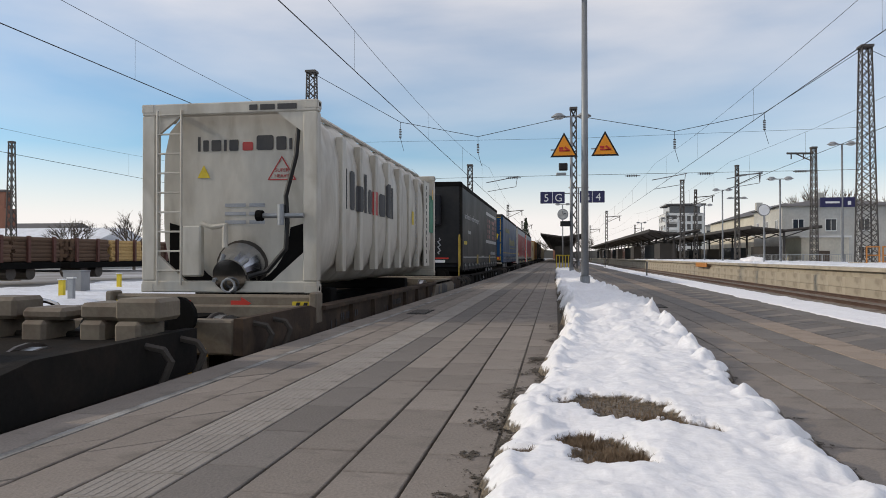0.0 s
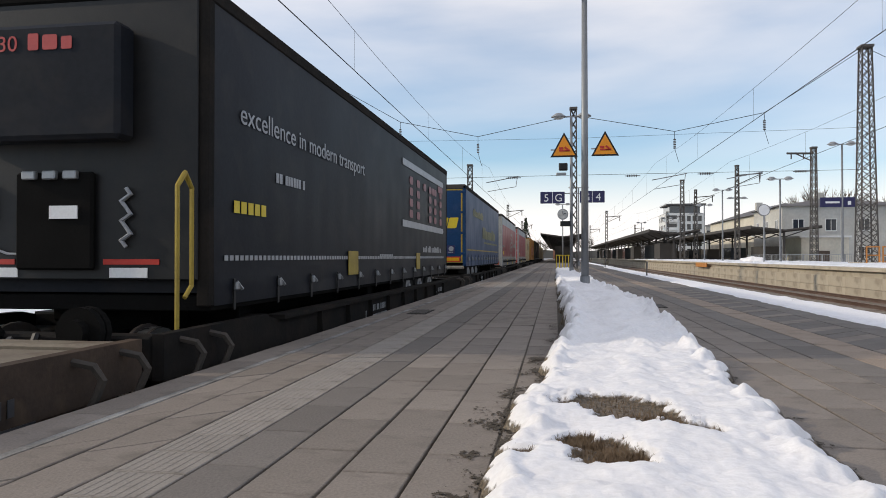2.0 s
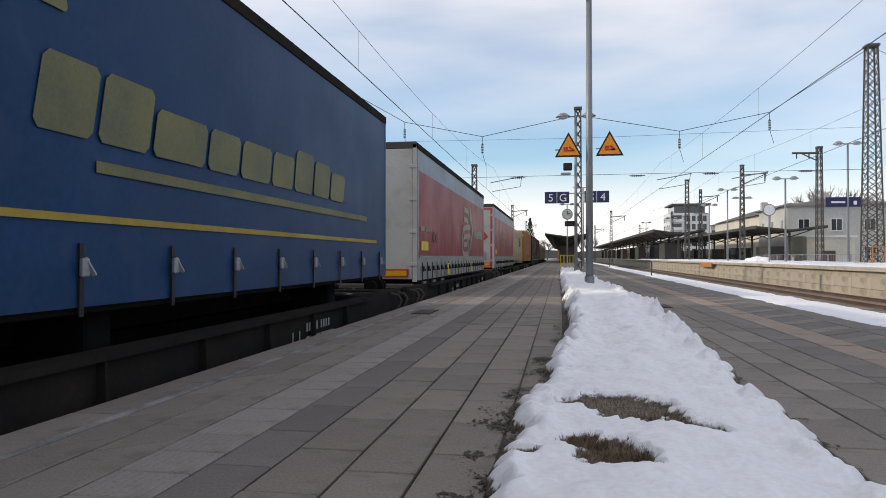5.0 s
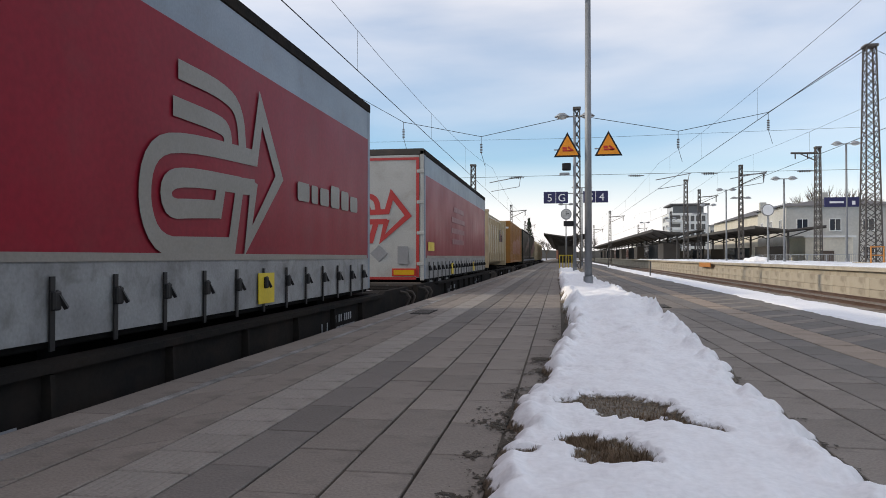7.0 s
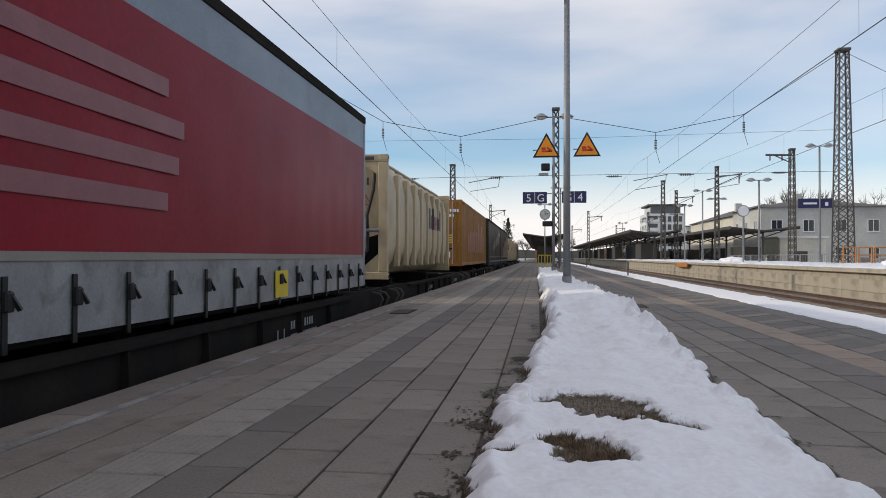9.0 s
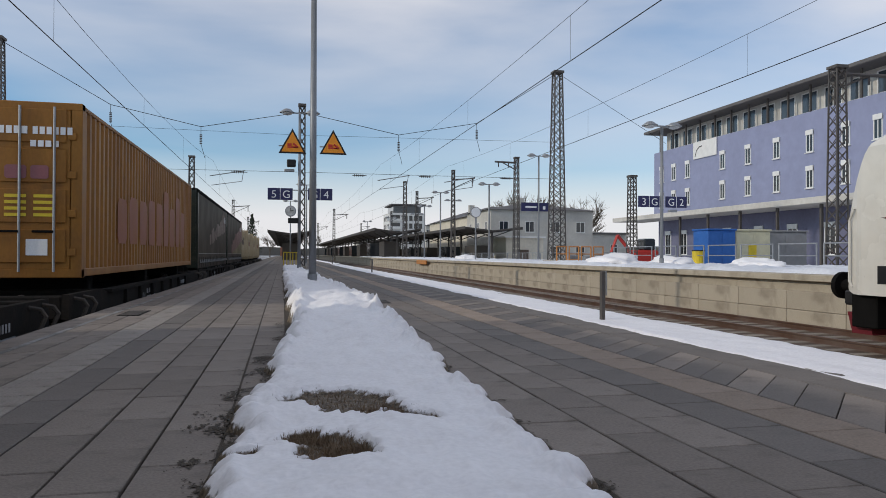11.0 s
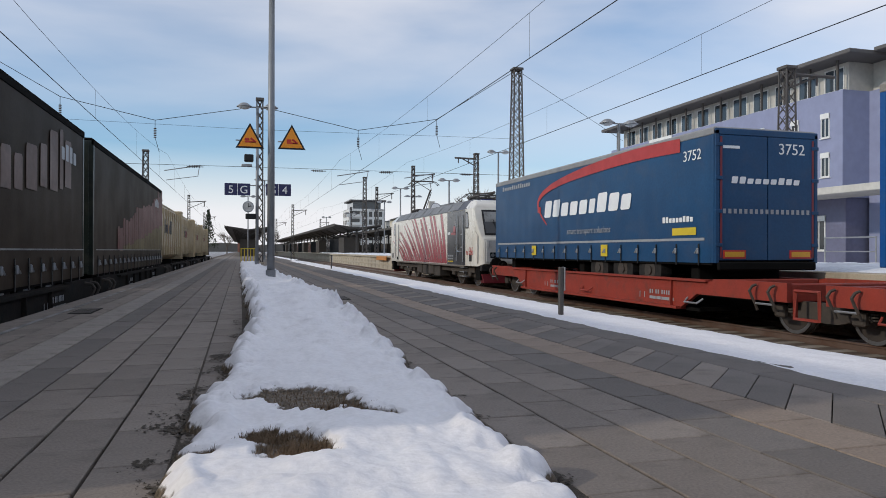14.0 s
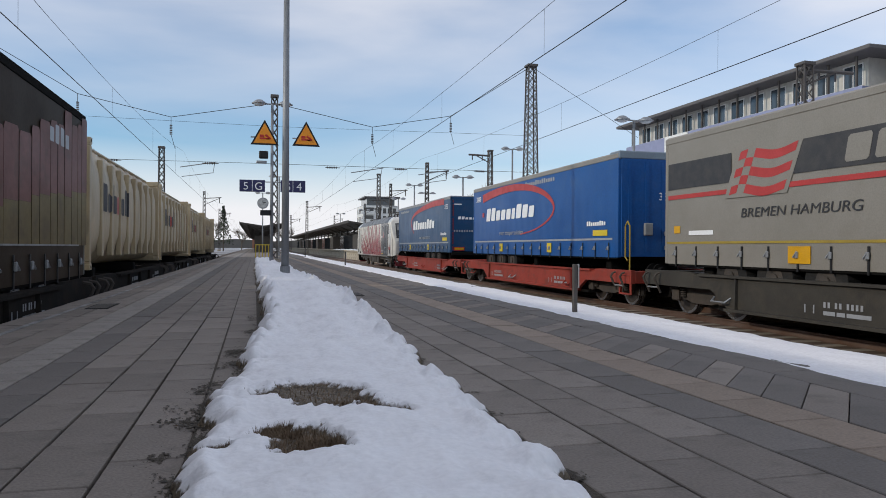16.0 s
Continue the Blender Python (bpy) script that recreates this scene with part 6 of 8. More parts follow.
        # flat dark disc stands in for the shadow behind the outlet cone
        part("shadow_recess", rod(B(), (0.05, 0.34, z0 + 0.36), (0.05, 0.355, z0 + 0.36), 0.37, 24), "gear", t, "dark disc painted as the shadow behind the outlet")
        # near-black corner plates stand for the shaded gaps beside the tank
        for sx in (-1, 1):
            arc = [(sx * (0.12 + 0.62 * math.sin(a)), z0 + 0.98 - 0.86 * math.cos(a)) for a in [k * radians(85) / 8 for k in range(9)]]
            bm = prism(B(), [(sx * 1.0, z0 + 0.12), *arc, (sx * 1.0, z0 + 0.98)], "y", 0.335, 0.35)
            part("frame_gap", bm, "pit", t, "near-black plate for the shaded gap beside the tank bottom")
        part("air_pipe", pipe(B(), [(0.95, 0.06, z1 - 0.3), (0.93, 0.02, z1 - 0.75), (0.80, 0.0, z1 - 1.3), (0.82, 0.0, z0 + 0.95), (0.80, 0.0, z0 + 0.6), (0.55, 0.0, z0 + 0.30), (0.30, 0.0, z0 + 0.22)], 0.033, 8), "black", t, "black rubber air hose")
        part("valve_bar", rod(rod(B(), (0.45, -0.02, z0 + 1.05), (1.05, -0.02, z0 + 1.05), 0.035, 10), (0.75, -0.05, z0 + 0.92), (0.75, -0.05, z0 + 1.2), 0.045, 10), "galv", t)
        part("valve_handle", rod(B(), (0.42, -0.04, z0 + 1.05), (0.50, -0.04, z0 + 1.05), 0.075, 10), "pit", t)
        part("lower_valve", pipe(B(), [(-0.35, -0.01, z0 + 0.95), (-0.2, -0.03, z0 + 0.9), (-0.02, -0.03, z0 + 0.92), (-0.02, -0.03, z0 + 0.62)], 0.035, 8), "tank_white", t)
        part("document_box", box(B(), -0.62, -0.36, -0.05, 0.08, z0 + 0.22, z0 + 0.92, 0.02), "tank_white", t)
        part("hose_ring", pipe(B(), [(0.05 + 0.09 * math.cos(a), -0.09, z0 + 0.10 + 0.09 * math.sin(a)) for a in [k * math.tau / 10 for k in range(11)]], 0.016), "galv", t)
        part("yellow_plate", prism(B(), [(-0.60, 0), (-0.42, 0), (-0.51, 0.18)], "y", 0.345, 0.356), "yellow", t, m=Matrix.Translation((0, 0, z0 + 1.62)))
        m = on(SOUTH, 0, 0.352, 0)
        bars(t, m, -0.60, z1 - 0.62, [0.04, 0.08, 0.14, 0.04, 0.13], 0.21, "ink", 0.19, name="mark")
        bars(t, m, 0.05, z1 - 0.62, [0.15], 0.16, "red", 0.2, name="mark")
        bars(t, m, 0.25, z1 - 0.62, [0.24, 0.14, 0.04], 0.21, "ink", 0.2, name="mark")
        bmx = B()
        stroke(bmx, [(0.42, z1 - 1.04), (0.80, z1 - 1.04), (0.61, z1 - 0.72), (0.42, z1 - 1.04)], 0.018)
        part("warning_outline", bmx, "red", t, m=m)
        words("SUPER", 0.068, "red", t, on(SOUTH, 0.61, 0.352, z1 - 0.93))
        words("HEAVY", 0.068, "red", t, on(SOUTH, 0.61, 0.352, z1 - 1.01))
        for k in range(3):
            bars(t, m, -0.2, z1 - 1.42 - k * 0.12, [0.3, 0.0, 0.22], 0.05, "silver", 0.5, name="print_bar")
        bars(t, on(SOUTH, 0, -0.008, 0), 0.30, z1 - 0.125, [0.11, 0.2, 0.26], 0.075, "ink", 0.5, name="code_bars")
    # marks on the side towards the platform
    def skin(y):
        """How far out the shell or a rib stands at y."""
        u = (y - 0.36) / (length - 0.50) * ribs
        near_rib = min(u % 1.0, 1 - u % 1.0) * (length - 0.50) / ribs < 0.115
        return w - 0.026 if near_rib else w - 0.10 + 0.055 * abs(math.sin(math.pi * (u % 1.0))) ** 0.7 + 0.006

    k0, low_, tight = (1.45, 2.32, 1.0) if print_at is None else (print_at, 2.40, 0.80)
    for yy, ww, hh, mt in [(0, 0.13, 0.62, "ink"), (0.25, 0.26, 0.62, "ink"), (0.60, 0.40, 0.42, "ink"), (1.14, 0.12, 0.66, "ink"), (1.34, 0.28, 0.42, "ink"), (1.68, 0.38, 0.42, "red"), (2.14, 0.50, 0.42, "ink"), (2.74, 0.32, 0.66, "ink"), (3.14, 0.12, 0.62, "ink")]:
        bm = B()
        cols = []
        for c in range(9):
            y_ = k0 + (yy + ww * c / 8) * tight
            trim = 0.05 if c in (0, 8) and ww > 0.2 else 0.0
            cols.append((bm.verts.new((skin(y_), y_, low_ + trim)), bm.verts.new((skin(y_), y_, low_ + hh - trim))))
        for a, b in zip(cols, cols[1:]):
            bm.faces.new((a[0], b[0], b[1], a[1]))
        part("side_mark", bm, mt, t)
    LEFT.append((t, y0))
    return t


s1 = silo_container("silo_container", 9.15, 9.45, 1.08, 3.70, "tank_white", "dirty white ribbed silo container on a beige wagon")
plate("green_panel", rect(0.0, 0.52, 2.2, 3.15), "green", s1, on(EAST, 1.182, 8.76, 0), 0.012)
plate("side_plate", rect(0.0, 0.75, 1.35, 3.45), "tank_white", s1, on(EAST, 1.186, 7.95, 0), 0.010)
for k in range(11):
    plate("code_bar", rect(0.34, 0.40, 3.25 - k * 0.16, 3.35 - k * 0.16), "ink", s1, on(EAST, 1.197, 7.95, 0), 0.005)
words("8", 0.15, "ink", s1, on(EAST, 1.200, 8.33, 1.42))
plate("yellow_plate", rect(0, 0.16, 2.3, 2.6), "yellow", s1, on(EAST, 1.175, 6.6, 0), 0.012)
plate("yellow_plate", rect(0, 0.13, 3.05, 3.3), "amber", s1, on(EAST, 1.225, 8.98, 0), 0.006)
for k in range(16):
    plate("code_bar", rect(0.0, 0.07, 3.0 - k * 0.11, 3.07 - k * 0.11), "silver", s1, on(EAST, 1.17, 7.05, 0), 0.006)
silo_container("silo_container", 94.0, 10.6, 1.08, 3.75, "tank_cream", "yellowed cream ribbed silo container", ribs=9, print_at=6.0)
silo_container("silo_container", 153.6, 10.4, 1.08, 3.72, "tank_cream", "yellowed cream ribbed silo container", ribs=9)
silo_container("silo_container", 164.6, 10.2, 1.08, 3.72, "tank_cream", "yellowed cream ribbed silo container", ribs=9, ends=False)
silo_container("silo_container", 176.2, 10.2, 1.08, 3.72, "tank_cream", "yellowed cream ribbed silo container", ribs=9, ends=False)
silo_container("silo_container", 187.2, 10.2, 1.08, 3.72, "tank_cream", "yellowed cream ribbed silo container", ribs=9, ends=False)

# -- anthracite trailer, its front wall towards the platform end
t = trailer("semi_trailer", 23.6, 14.2, 1.12, 4.08, "L", "anthracite", "anthracite", "anthracite curtain-sided trailer with grey print", frame_mat="wagon_black", skirt_h=0.34)
part("front_wall", box(B(), -1.2, 1.2, -0.03, 0.0, 1.36, 3.95, 0.01), "black", t)
part("headboard_cover", box(B(), -1.28, 1.28, -0.05, 0.25, 3.93, 4.10, 0.03), "pit", t, "dirty grey roof fold")
cu = part("cooler_box", box(B(), -1.0, 0.62, -0.30, -0.03, 2.62, 3.66, 0.04), "anthracite", t, "dark grey box on the front wall")
part("cooler_side", box(B(), -1.002, -0.76, -0.305, -0.301, 2.64, 3.64), "anthracite", cu)
words("30", 0.2, "red", cu, on(SOUTH, -0.42, -0.306, 3.42))
bars(cu, on(SOUTH, 0, -0.306, 0), -0.22, 3.42, [0.10, 0.14, 0.1], 0.15, "red", 0.25)
part("coupling_panel", box(B(), -0.5, 0.25, -0.10, -0.03, 1.45, 2.35, 0.02), "pit", t)
for k in range(3):
    part("connector", box(B(), -0.40 + k * 0.2, -0.27 + k * 0.2, -0.16, -0.10, 2.28, 2.36, 0.01), "galv", t)
part("paper_tag", box(B(), -0.15, 0.12, -0.12, -0.105, 1.92, 2.04), "white", t)
part("wound_hose", pipe(B(), [(-0.85 + 0.09 * math.cos(a), -0.06, 2.05 + 0.22 * math.sin(a)) for a in [k * math.tau / 12 for k in range(13)]], 0.025), "silver", t, "grey wound hose")
part("hose_tail", pipe(B(), [(-0.85, -0.06, 1.83), (-0.84, -0.06, 1.68), (-0.6, -0.06, 1.6), (0.1, -0.06, 1.58)], 0.012), "silver", t)
part("hose_bundle", pipe(B(), [(0.55 + 0.05 * math.sin(k * 2.1), -0.06, 2.2 - k * 0.06) for k in range(10)], 0.018), "silver", t)
for a, b in [(-1.05, -0.55), (-0.38, 0.18), (0.32, 0.85)]:
    part("red_strip", box(B(), a, b, -0.04, -0.031, 1.50, 1.55), "red_sign", t)
for a in (-0.88, 0.38):
    part("number_plate_panel", box(B(), a, a + 0.36, -0.04, -0.031, 1.38, 1.47), "white", t, "plain white plate")
m = on(EAST, WL, 0, 0)
sg_ = words("excellence in modern transport", 0.30, "silver", t, on(EAST, WL + 0.002, 2.95, 2.90), name="slogan")
sg_.data.transform(Matrix.Diagonal((4.63 / sg_.dimensions.x if sg_.dimensions.x > 1 else 1.0, 1, 1, 1)))
bars(t, m, 1.55, 2.40, [0.08, 0.08, -0.05] + [0.065] * 6 + [-0.03, 0.065], 0.11, "silver", 0.2, name="code_bars")
bars(t, m, 0.5, 2.0, [0.12] * 5, 0.12, "yellow", 0.35)
for k in range(2):
    plate("silver_band", [(8.2, 2.20 + k * 1.27), (13.4, 2.20 + k * 1.27), (13.5, 2.27 + k * 1.27), (13.4, 2.34 + k * 1.27), (8.2, 2.34 + k * 1.27)], "silver", t, m)
bm = B()
for cx, n_, tall in [(8.9, 4, 0), (9.7, 4, 0), (10.5, 1, 1), (11.25, 4, 0), (11.68, 1, 1), (12.0, 4, 0), (12.6, 1, 2), (12.85, 4, 0)]:
    for k in range(n_):
        z = 2.42 + (k if n_ > 1 else 3 if tall == 1 else 3.6) * 0.24
        w_ = 0.36 if tall < 2 else 0.75
        prism(bm, [(cx + 0.05, z), (cx + w_ - 0.05, z), (cx + w_, z + 0.05), (cx + w_, z + 0.12), (cx + w_ - 0.05, z + 0.17), (cx + 0.05, z + 0.17), (cx, z + 0.12), (cx, z + 0.05)], "z", 0, 0.004)
tagged(part("dotted_mark", bm, "pink", t, "faded red block print", m=m), kind="stuff")
bars(t, m, 10.45, 1.68, [0.15, 0.15, 0.15, -0.03, 0.1, 0.15, 0.08, -0.05, 0.08, 0.09, 0.1, 0.1, 0.1, 0.1, 0.1, 0.09, 0.08, -0.03, 0.05, 0.07], 0.15, "silver", 0.27)
bars(t, m, 0.3, 1.535, [0.075] * 118, 0.05, "silver", 0.75, name="hem_strip")
bars(t, m, 6.3, 1.56, [0.1] * 8, 0.06, "silver", 0.5, name="code_bars")
for yy in (4.32, 9.6):
    plate("yellow_plate", rect(yy, yy + (0.52 if yy < 6 else 0.4), 1.30, 1.66), "trim_yellow", t, on(EAST, WL + 0.01, 0, 0), 0.01)

# -- royal blue trailer
t = trailer("semi_trailer", 42.26, 14.3, 1.24, 4.12, "L", "blue_deep", "blue_deep", "royal blue curtain-sided trailer with yellow blocks", front="doors", frame_mat="blue_deep", roof_mat="wagon_black")
rear_doors(t, 1.30, 4.12, "blue_deep", edge="blue_deep", top="gear", beam="bumper_white")
for x0_, x1_, z0_, z1_ in [(-1.17, -1.12, 1.37, 3.95), (1.12, 1.17, 1.37, 3.95), (-1.119, 1.119, 1.37, 1.42), (-1.119, 1.119, 3.90, 3.95)]:
    part("trim_strip", box(B(), x0_, x1_, -0.052, -0.046, z0_, z1_), "trim_yellow", t, "dulled yellow trim")
m = on(SOUTH, 0, -0.05, 0)
bars(t, m, -0.58, 3.06, [0.25, 0.33, 0.38], 0.37, "yellow", 0.10, 0.22, name="mark", even=True)
bars(t, m, -0.98, 2.575, [0.40, 0.32, 0.24, 0.27, 0.27, 0.31], 0.375, "yellow", 0.07, 0.22, name="mark", even=True)
plate("small_plate", rect(0.66, 0.92, 1.68, 1.98), "navy", t, m, 0.012)
plate("round_sign", [(0.79 + 0.085 * math.cos(a), 1.86 + 0.085 * math.sin(a)) for a in [k * math.tau / 20 for k in range(20)]], "silver", t, on(SOUTH, 0, -0.064, 0), 0.004)
bars(t, on(SOUTH, 0, -0.064, 0), 0.69, 1.72, [0.09, 0.05], 0.03, "silver", 0.8)
plate("small_plate", rect(-0.96, -0.72, 1.68, 1.99), "silver", t, m, 0.008)
plate("green_field", rect(-0.93, -0.75, 1.71, 1.96), "green", t, on(SOUTH, 0, -0.059, 0), 0.004)
part("door_seam_bar", rod(B(), (-1.0, -0.06, 1.40), (-1.0, -0.06, 3.9), 0.012, 6), "silver", t)
m = on(EAST, WL, 0, 0)
bars(t, m, 2.1, 3.12, [0.26] * 13, 0.30, "print_faded", 0.12, -0.2)
bars(t, m, 5.6, 2.35, [0.55, 0.6, 0.8, 0.6, 0.7, 0.6, 0.6, 0.6, 0.6], 0.50, "print_faded", 0.12, 0.2, name="mark")
plate("yellow_swoosh", [(6.2, 2.14), (13.0, 2.14), (13.0, 2.22), (6.2, 2.22)], "print_faded", t, m)
bars(t, m, 0.3, 1.80, [13.3], 0.05, "trim_yellow", 1.0, name="hem_strip")


# -- crimson trailers with grey top band and silver skirt
def arrow_mark(parent, m, s, material, w):
    """A looped arrow drawn as plain bands, about 2 units wide, round its middle."""
    bm = B()
    q = lambda pts: [(x * s[0], y * s[1]) for x, y in pts]
    stroke(bm, rounded(q([(-0.65, 0.526), (-0.05, 0.526), (0.22, 0.44), (0.27, 0.12)])), w, 0.0015)
    stroke(bm, rounded(q([(-0.71, 0.286), (-0.12, 0.286), (0.02, 0.25), (0.03, 0.11)])), w, 0.002)
    stroke(bm, rounded(q([(0.52, 0.125), (-0.62, 0.09), (-0.96, -0.02), (-1.03, -0.34), (-0.86, -0.58), (-0.45, -0.57), (0.13, -0.56)])), w, 0.0025)
    stroke(bm, q([(0.08, -0.60), (0.22, -0.115), (0.48, -0.103)]), w, 0.003)
    stroke(bm, rounded(q([(0.24, -0.11), (-0.60, -0.13), (-0.80, -0.20), (-0.76, -0.35), (-0.50, -0.33), (-0.10, -0.31)])), w, 0.0035)
    stroke(bm, q([(-0.14, -0.36), (-0.06, -0.10)]), w, 0.004)
    stroke(bm, q([(0.46, 0.08), (0.586, 0.53), (0.97, 0.023), (0.36, -0.52), (0.47, -0.06)]), w, 0.0045)
    return part("arrow_mark", bm, material, parent, "plain looped arrow mark", m=m)


for y0_, doors in ((59.45, False), (78.05, True)):
    t = trailer("semi_trailer", y0_, 13.72, 1.05, 4.12, "L", "maroon", "skirt", "crimson curtain-sided trailer with grey top band and silver skirt", front="doors", band=("tarp_grey", 0.62), skirt_h=0.50, straps=20, frame_mat="tarp_grey", roof_mat="wagon_black")
    rear_doors(t, 1.02, 4.12, "door_grey", edge="door_grey", top="gear", beam="gear")
    m = on(EAST, WL, 0, 0)
    if doors:
        for x0, x1, za, zb in [(-1.17, -1.10, 1.1, 3.9), (1.10, 1.17, 1.1, 3.9), (-1.1, 1.1, 3.84, 3.9), (-1.1, 1.1, 1.04, 1.1)]:
            part("red_border", box(B(), x0, x1, -0.055, -0.0465, za, zb), "red", t)
        arrow_mark(t, on(SOUTH, -0.03, -0.05, 2.51), (0.98, 1.0), "red", 0.125)
        for cx, num in ((-0.97, "70"), (-0.77, "80")):
            disc = lambda r: [(cx + r * math.cos(a), 1.44 + r * math.sin(a)) for a in [k * math.tau / 24 for k in range(24)]]
            plate("speed_ring", disc(0.09), "red", t, on(SOUTH, 0, -0.048, 0), 0.004)
            plate("speed_disc", disc(0.072), "white", t, on(SOUTH, 0, -0.053, 0), 0.004)
            words(num, 0.10, "ink", t, on(SOUTH, cx, -0.060, 1.405), squeeze=0.9)
        bars(t, on(SOUTH, 0, -0.048, 0), -0.88, 3.70, [0.42], 0.06, "silver")
        for k in (-0.45, 0.25):
            plate("diamond_plate", [(k, 1.45), (k + 0.2, 1.65), (k, 1.85), (k - 0.2, 1.65)], "cab_grey", t, on(SOUTH, 0, -0.048, 0), 0.012)
        plate("plate_holder", rect(0.68, 0.92, 1.40, 1.82), "cab_grey", t, on(SOUTH, 0, -0.048, 0), 0.02)
        plate("paper_label", rect(-0.4, -0.2, 1.18, 1.36), "white", t, on(SOUTH, 0, -0.048, 0), 0.006)
        b2 = B()
        for k, (a, b) in enumerate([(0.3, 3.0), (0.0, 3.2), (0.2, 3.3), (1.0, 3.0)]):
            prism(b2, rect(4.1 + a * 0.5, 4.1 + b * 0.9, 1.95 + k * 0.32, 2.10 + k * 0.32), "z", 0, 0.004)
        part("patched_mark", b2, "pink", t, "dark patches where a mark was removed", m=m)
    else:
        arrow_mark(t, on(EAST, WL, 8.55, 2.42), (1.32, 1.33), "tarp_light", 0.165)
        bars(t, m, 10.4, 2.25, [0.40, 0.24, 0.36, 0.38, 0.36, 0.38], 0.30, "tarp_light", 0.28, 0.0, name="mark")
        bars(t, m, 0.35, 2.16, [0.09] * 4 + [-0.05] + [0.09] * 6, 0.11, "tarp_light", 0.3)
        for k in (2.0, 2.4):
            plate("grey_patch", [(k + 0.13 * math.cos(a), 2.06 + 0.13 * math.sin(a)) for a in [q * math.tau / 14 for q in range(14)]], "dull_pink", t, m)
    plate("yellow_label", rect(0.4, 1.25, 1.72, 1.93), "yellow", t, m)
    bars(t, m, 0.2, 1.54, [13.3], 0.06, "tarp_light", 1.0, name="hem_strip")
    for yy in (4.05, 9.25):
        plate("yellow_plate", rect(yy, yy + 0.40, 1.08, 1.40), "yellow", t, on(EAST, WL + 0.01, 0, 0), 0.012)

# -- ochre box container
t = thing("box_container", pose(XL, 108.95, RAIL), "ochre corrugated box container with faded red print", "container")
LEFT.append((t, 108.95))
CZ0, CZ1, CL, CW = 1.17, 3.98, 13.95, 1.22
part("core", box(B(), -CW + 0.09, CW - 0.09, 0.06, CL - 0.04, CZ0 + 0.12, CZ1 - 0.05), "container", t)
for sx in (-1, 1):
    pts, n = [], 44
    for k in range(n):
        a = 0.2 + (CL - 0.4) * k / n
        d = (CL - 0.4) / n
        o, i_ = sx * (CW - 0.012), sx * (CW - 0.048)
        pts += [(o, a), (o, a + d * 0.36), (i_, a + d * 0.5), (i_, a + d * 0.86)]
    bm = B()
    lo = [bm.verts.new((px, py, CZ0 + 0.14)) for px, py in pts]
    hi = [bm.verts.new((px, py, CZ1 - 0.09)) for px, py in pts]
    for k in range(len(pts) - 1):
        bm.faces.new((lo[k], lo[k + 1], hi[k + 1], hi[k]) if sx > 0 else (lo[k + 1], lo[k], hi[k], hi[k + 1]))
    part("corrugated_side", bm, "container", t)
    part("top_rail", box(B(), min(sx * (CW - 0.07), sx * CW), max(sx * (CW - 0.07), sx * CW), 0.1, CL - 0.1, CZ1 - 0.09, CZ1 - 0.02, 0.01), "container", t)
    part("bottom_rail", box(B(), min(sx * (CW - 0.07), sx * CW), max(sx * (CW - 0.07), sx * CW), 0.1, CL - 0.1, CZ0 + 0.02, CZ0 + 0.15, 0.01), "container", t)
    for yy in (0.0, CL - 0.18):
        part("corner_post", box(B(), min(sx * (CW - 0.16), sx * CW), max(sx * (CW - 0.16), sx * CW), yy, yy + 0.18, CZ0, CZ1, 0.012), "container", t)
    dr = part("door", box(B(), min(0.006 * sx, sx * (CW - 0.17)), max(0.006 * sx, sx * (CW - 0.17)), 0.0, 0.05, CZ0 + 0.14, CZ1 - 0.12, 0.008), "container", t)
    for k in range(4):
        zz = CZ0 + 0.24 + k * 0.64
        part("door_panel", box(B(), min(0.07 * sx, sx * (CW - 0.22)), max(0.07 * sx, sx * (CW - 0.22)), -0.022, -0.001, zz, zz + 0.54, 0.012), "container", dr)
    for xk in (0.36, 0.84):
        part("locking_bar", rod(B(), (sx * xk, -0.05, CZ0 + 0.1), (sx * xk, -0.05, CZ1 - 0.08), 0.02, 8), "galv", dr)
        part("bar_lever", box(B(), min(sx * xk, sx * (xk - 0.3)), max(sx * xk, sx * (xk - 0.3)), -0.075, -0.055, CZ0 + 0.72, CZ0 + 0.76, 0.006), "pit", dr)
    for k in range(4):
        part("hinge", box(B(), min(sx * (CW - 0.2), sx * (CW - 0.08)), max(sx * (CW - 0.2), sx * (CW - 0.08)), -0.03, 0.0, CZ0 + 0.35 + k * 0.62, CZ0 + 0.47 + k * 0.62, 0.01), "container", dr)
part("end_frame", box(box(B(), -CW, CW, -0.004, 0.14, CZ1 - 0.12, CZ1, 0.012), -CW, CW, -0.004, 0.14, CZ0, CZ0 + 0.14, 0.012), "container", t)
part("roof", box(B(), -CW + 0.05, CW - 0.05, 0.1, CL - 0.1, CZ1 - 0.04, CZ1 - 0.008), "container", t)
bars(t, on(SOUTH, 0, -0.028, 0), 0.06, CZ1 - 0.52, [0.08] * 4 + [-0.02] + [0.07] * 6, 0.12, "white", 0.22, name="code_bars")
bars(t, on(SOUTH, 0, -0.028, 0), 0.5, CZ1 - 0.72, [0.08] * 4, 0.10, "white", 0.25, name="code_bars")
bars(t, on(SOUTH, 0, -0.028, 0), -0.95, CZ0 + 1.58, [0.3, 0.26, 0.3], 0.28, "pink", 0.2, name="faded_mark")
bars(t, on(SOUTH, 0, -0.028, 0), 0.15, CZ0 + 1.58, [0.3, 0.25], 0.28, "pink", 0.2, name="faded_mark")
for xk in (-0.85, -0.4, 0.15, 0.55):
    for k in range(4):
        bars(t, on(SOUTH, 0, -0.028, 0), xk, CZ0 + 0.98 + k * 0.1, [0.3], 0.05, "yellow", name="print_bar")
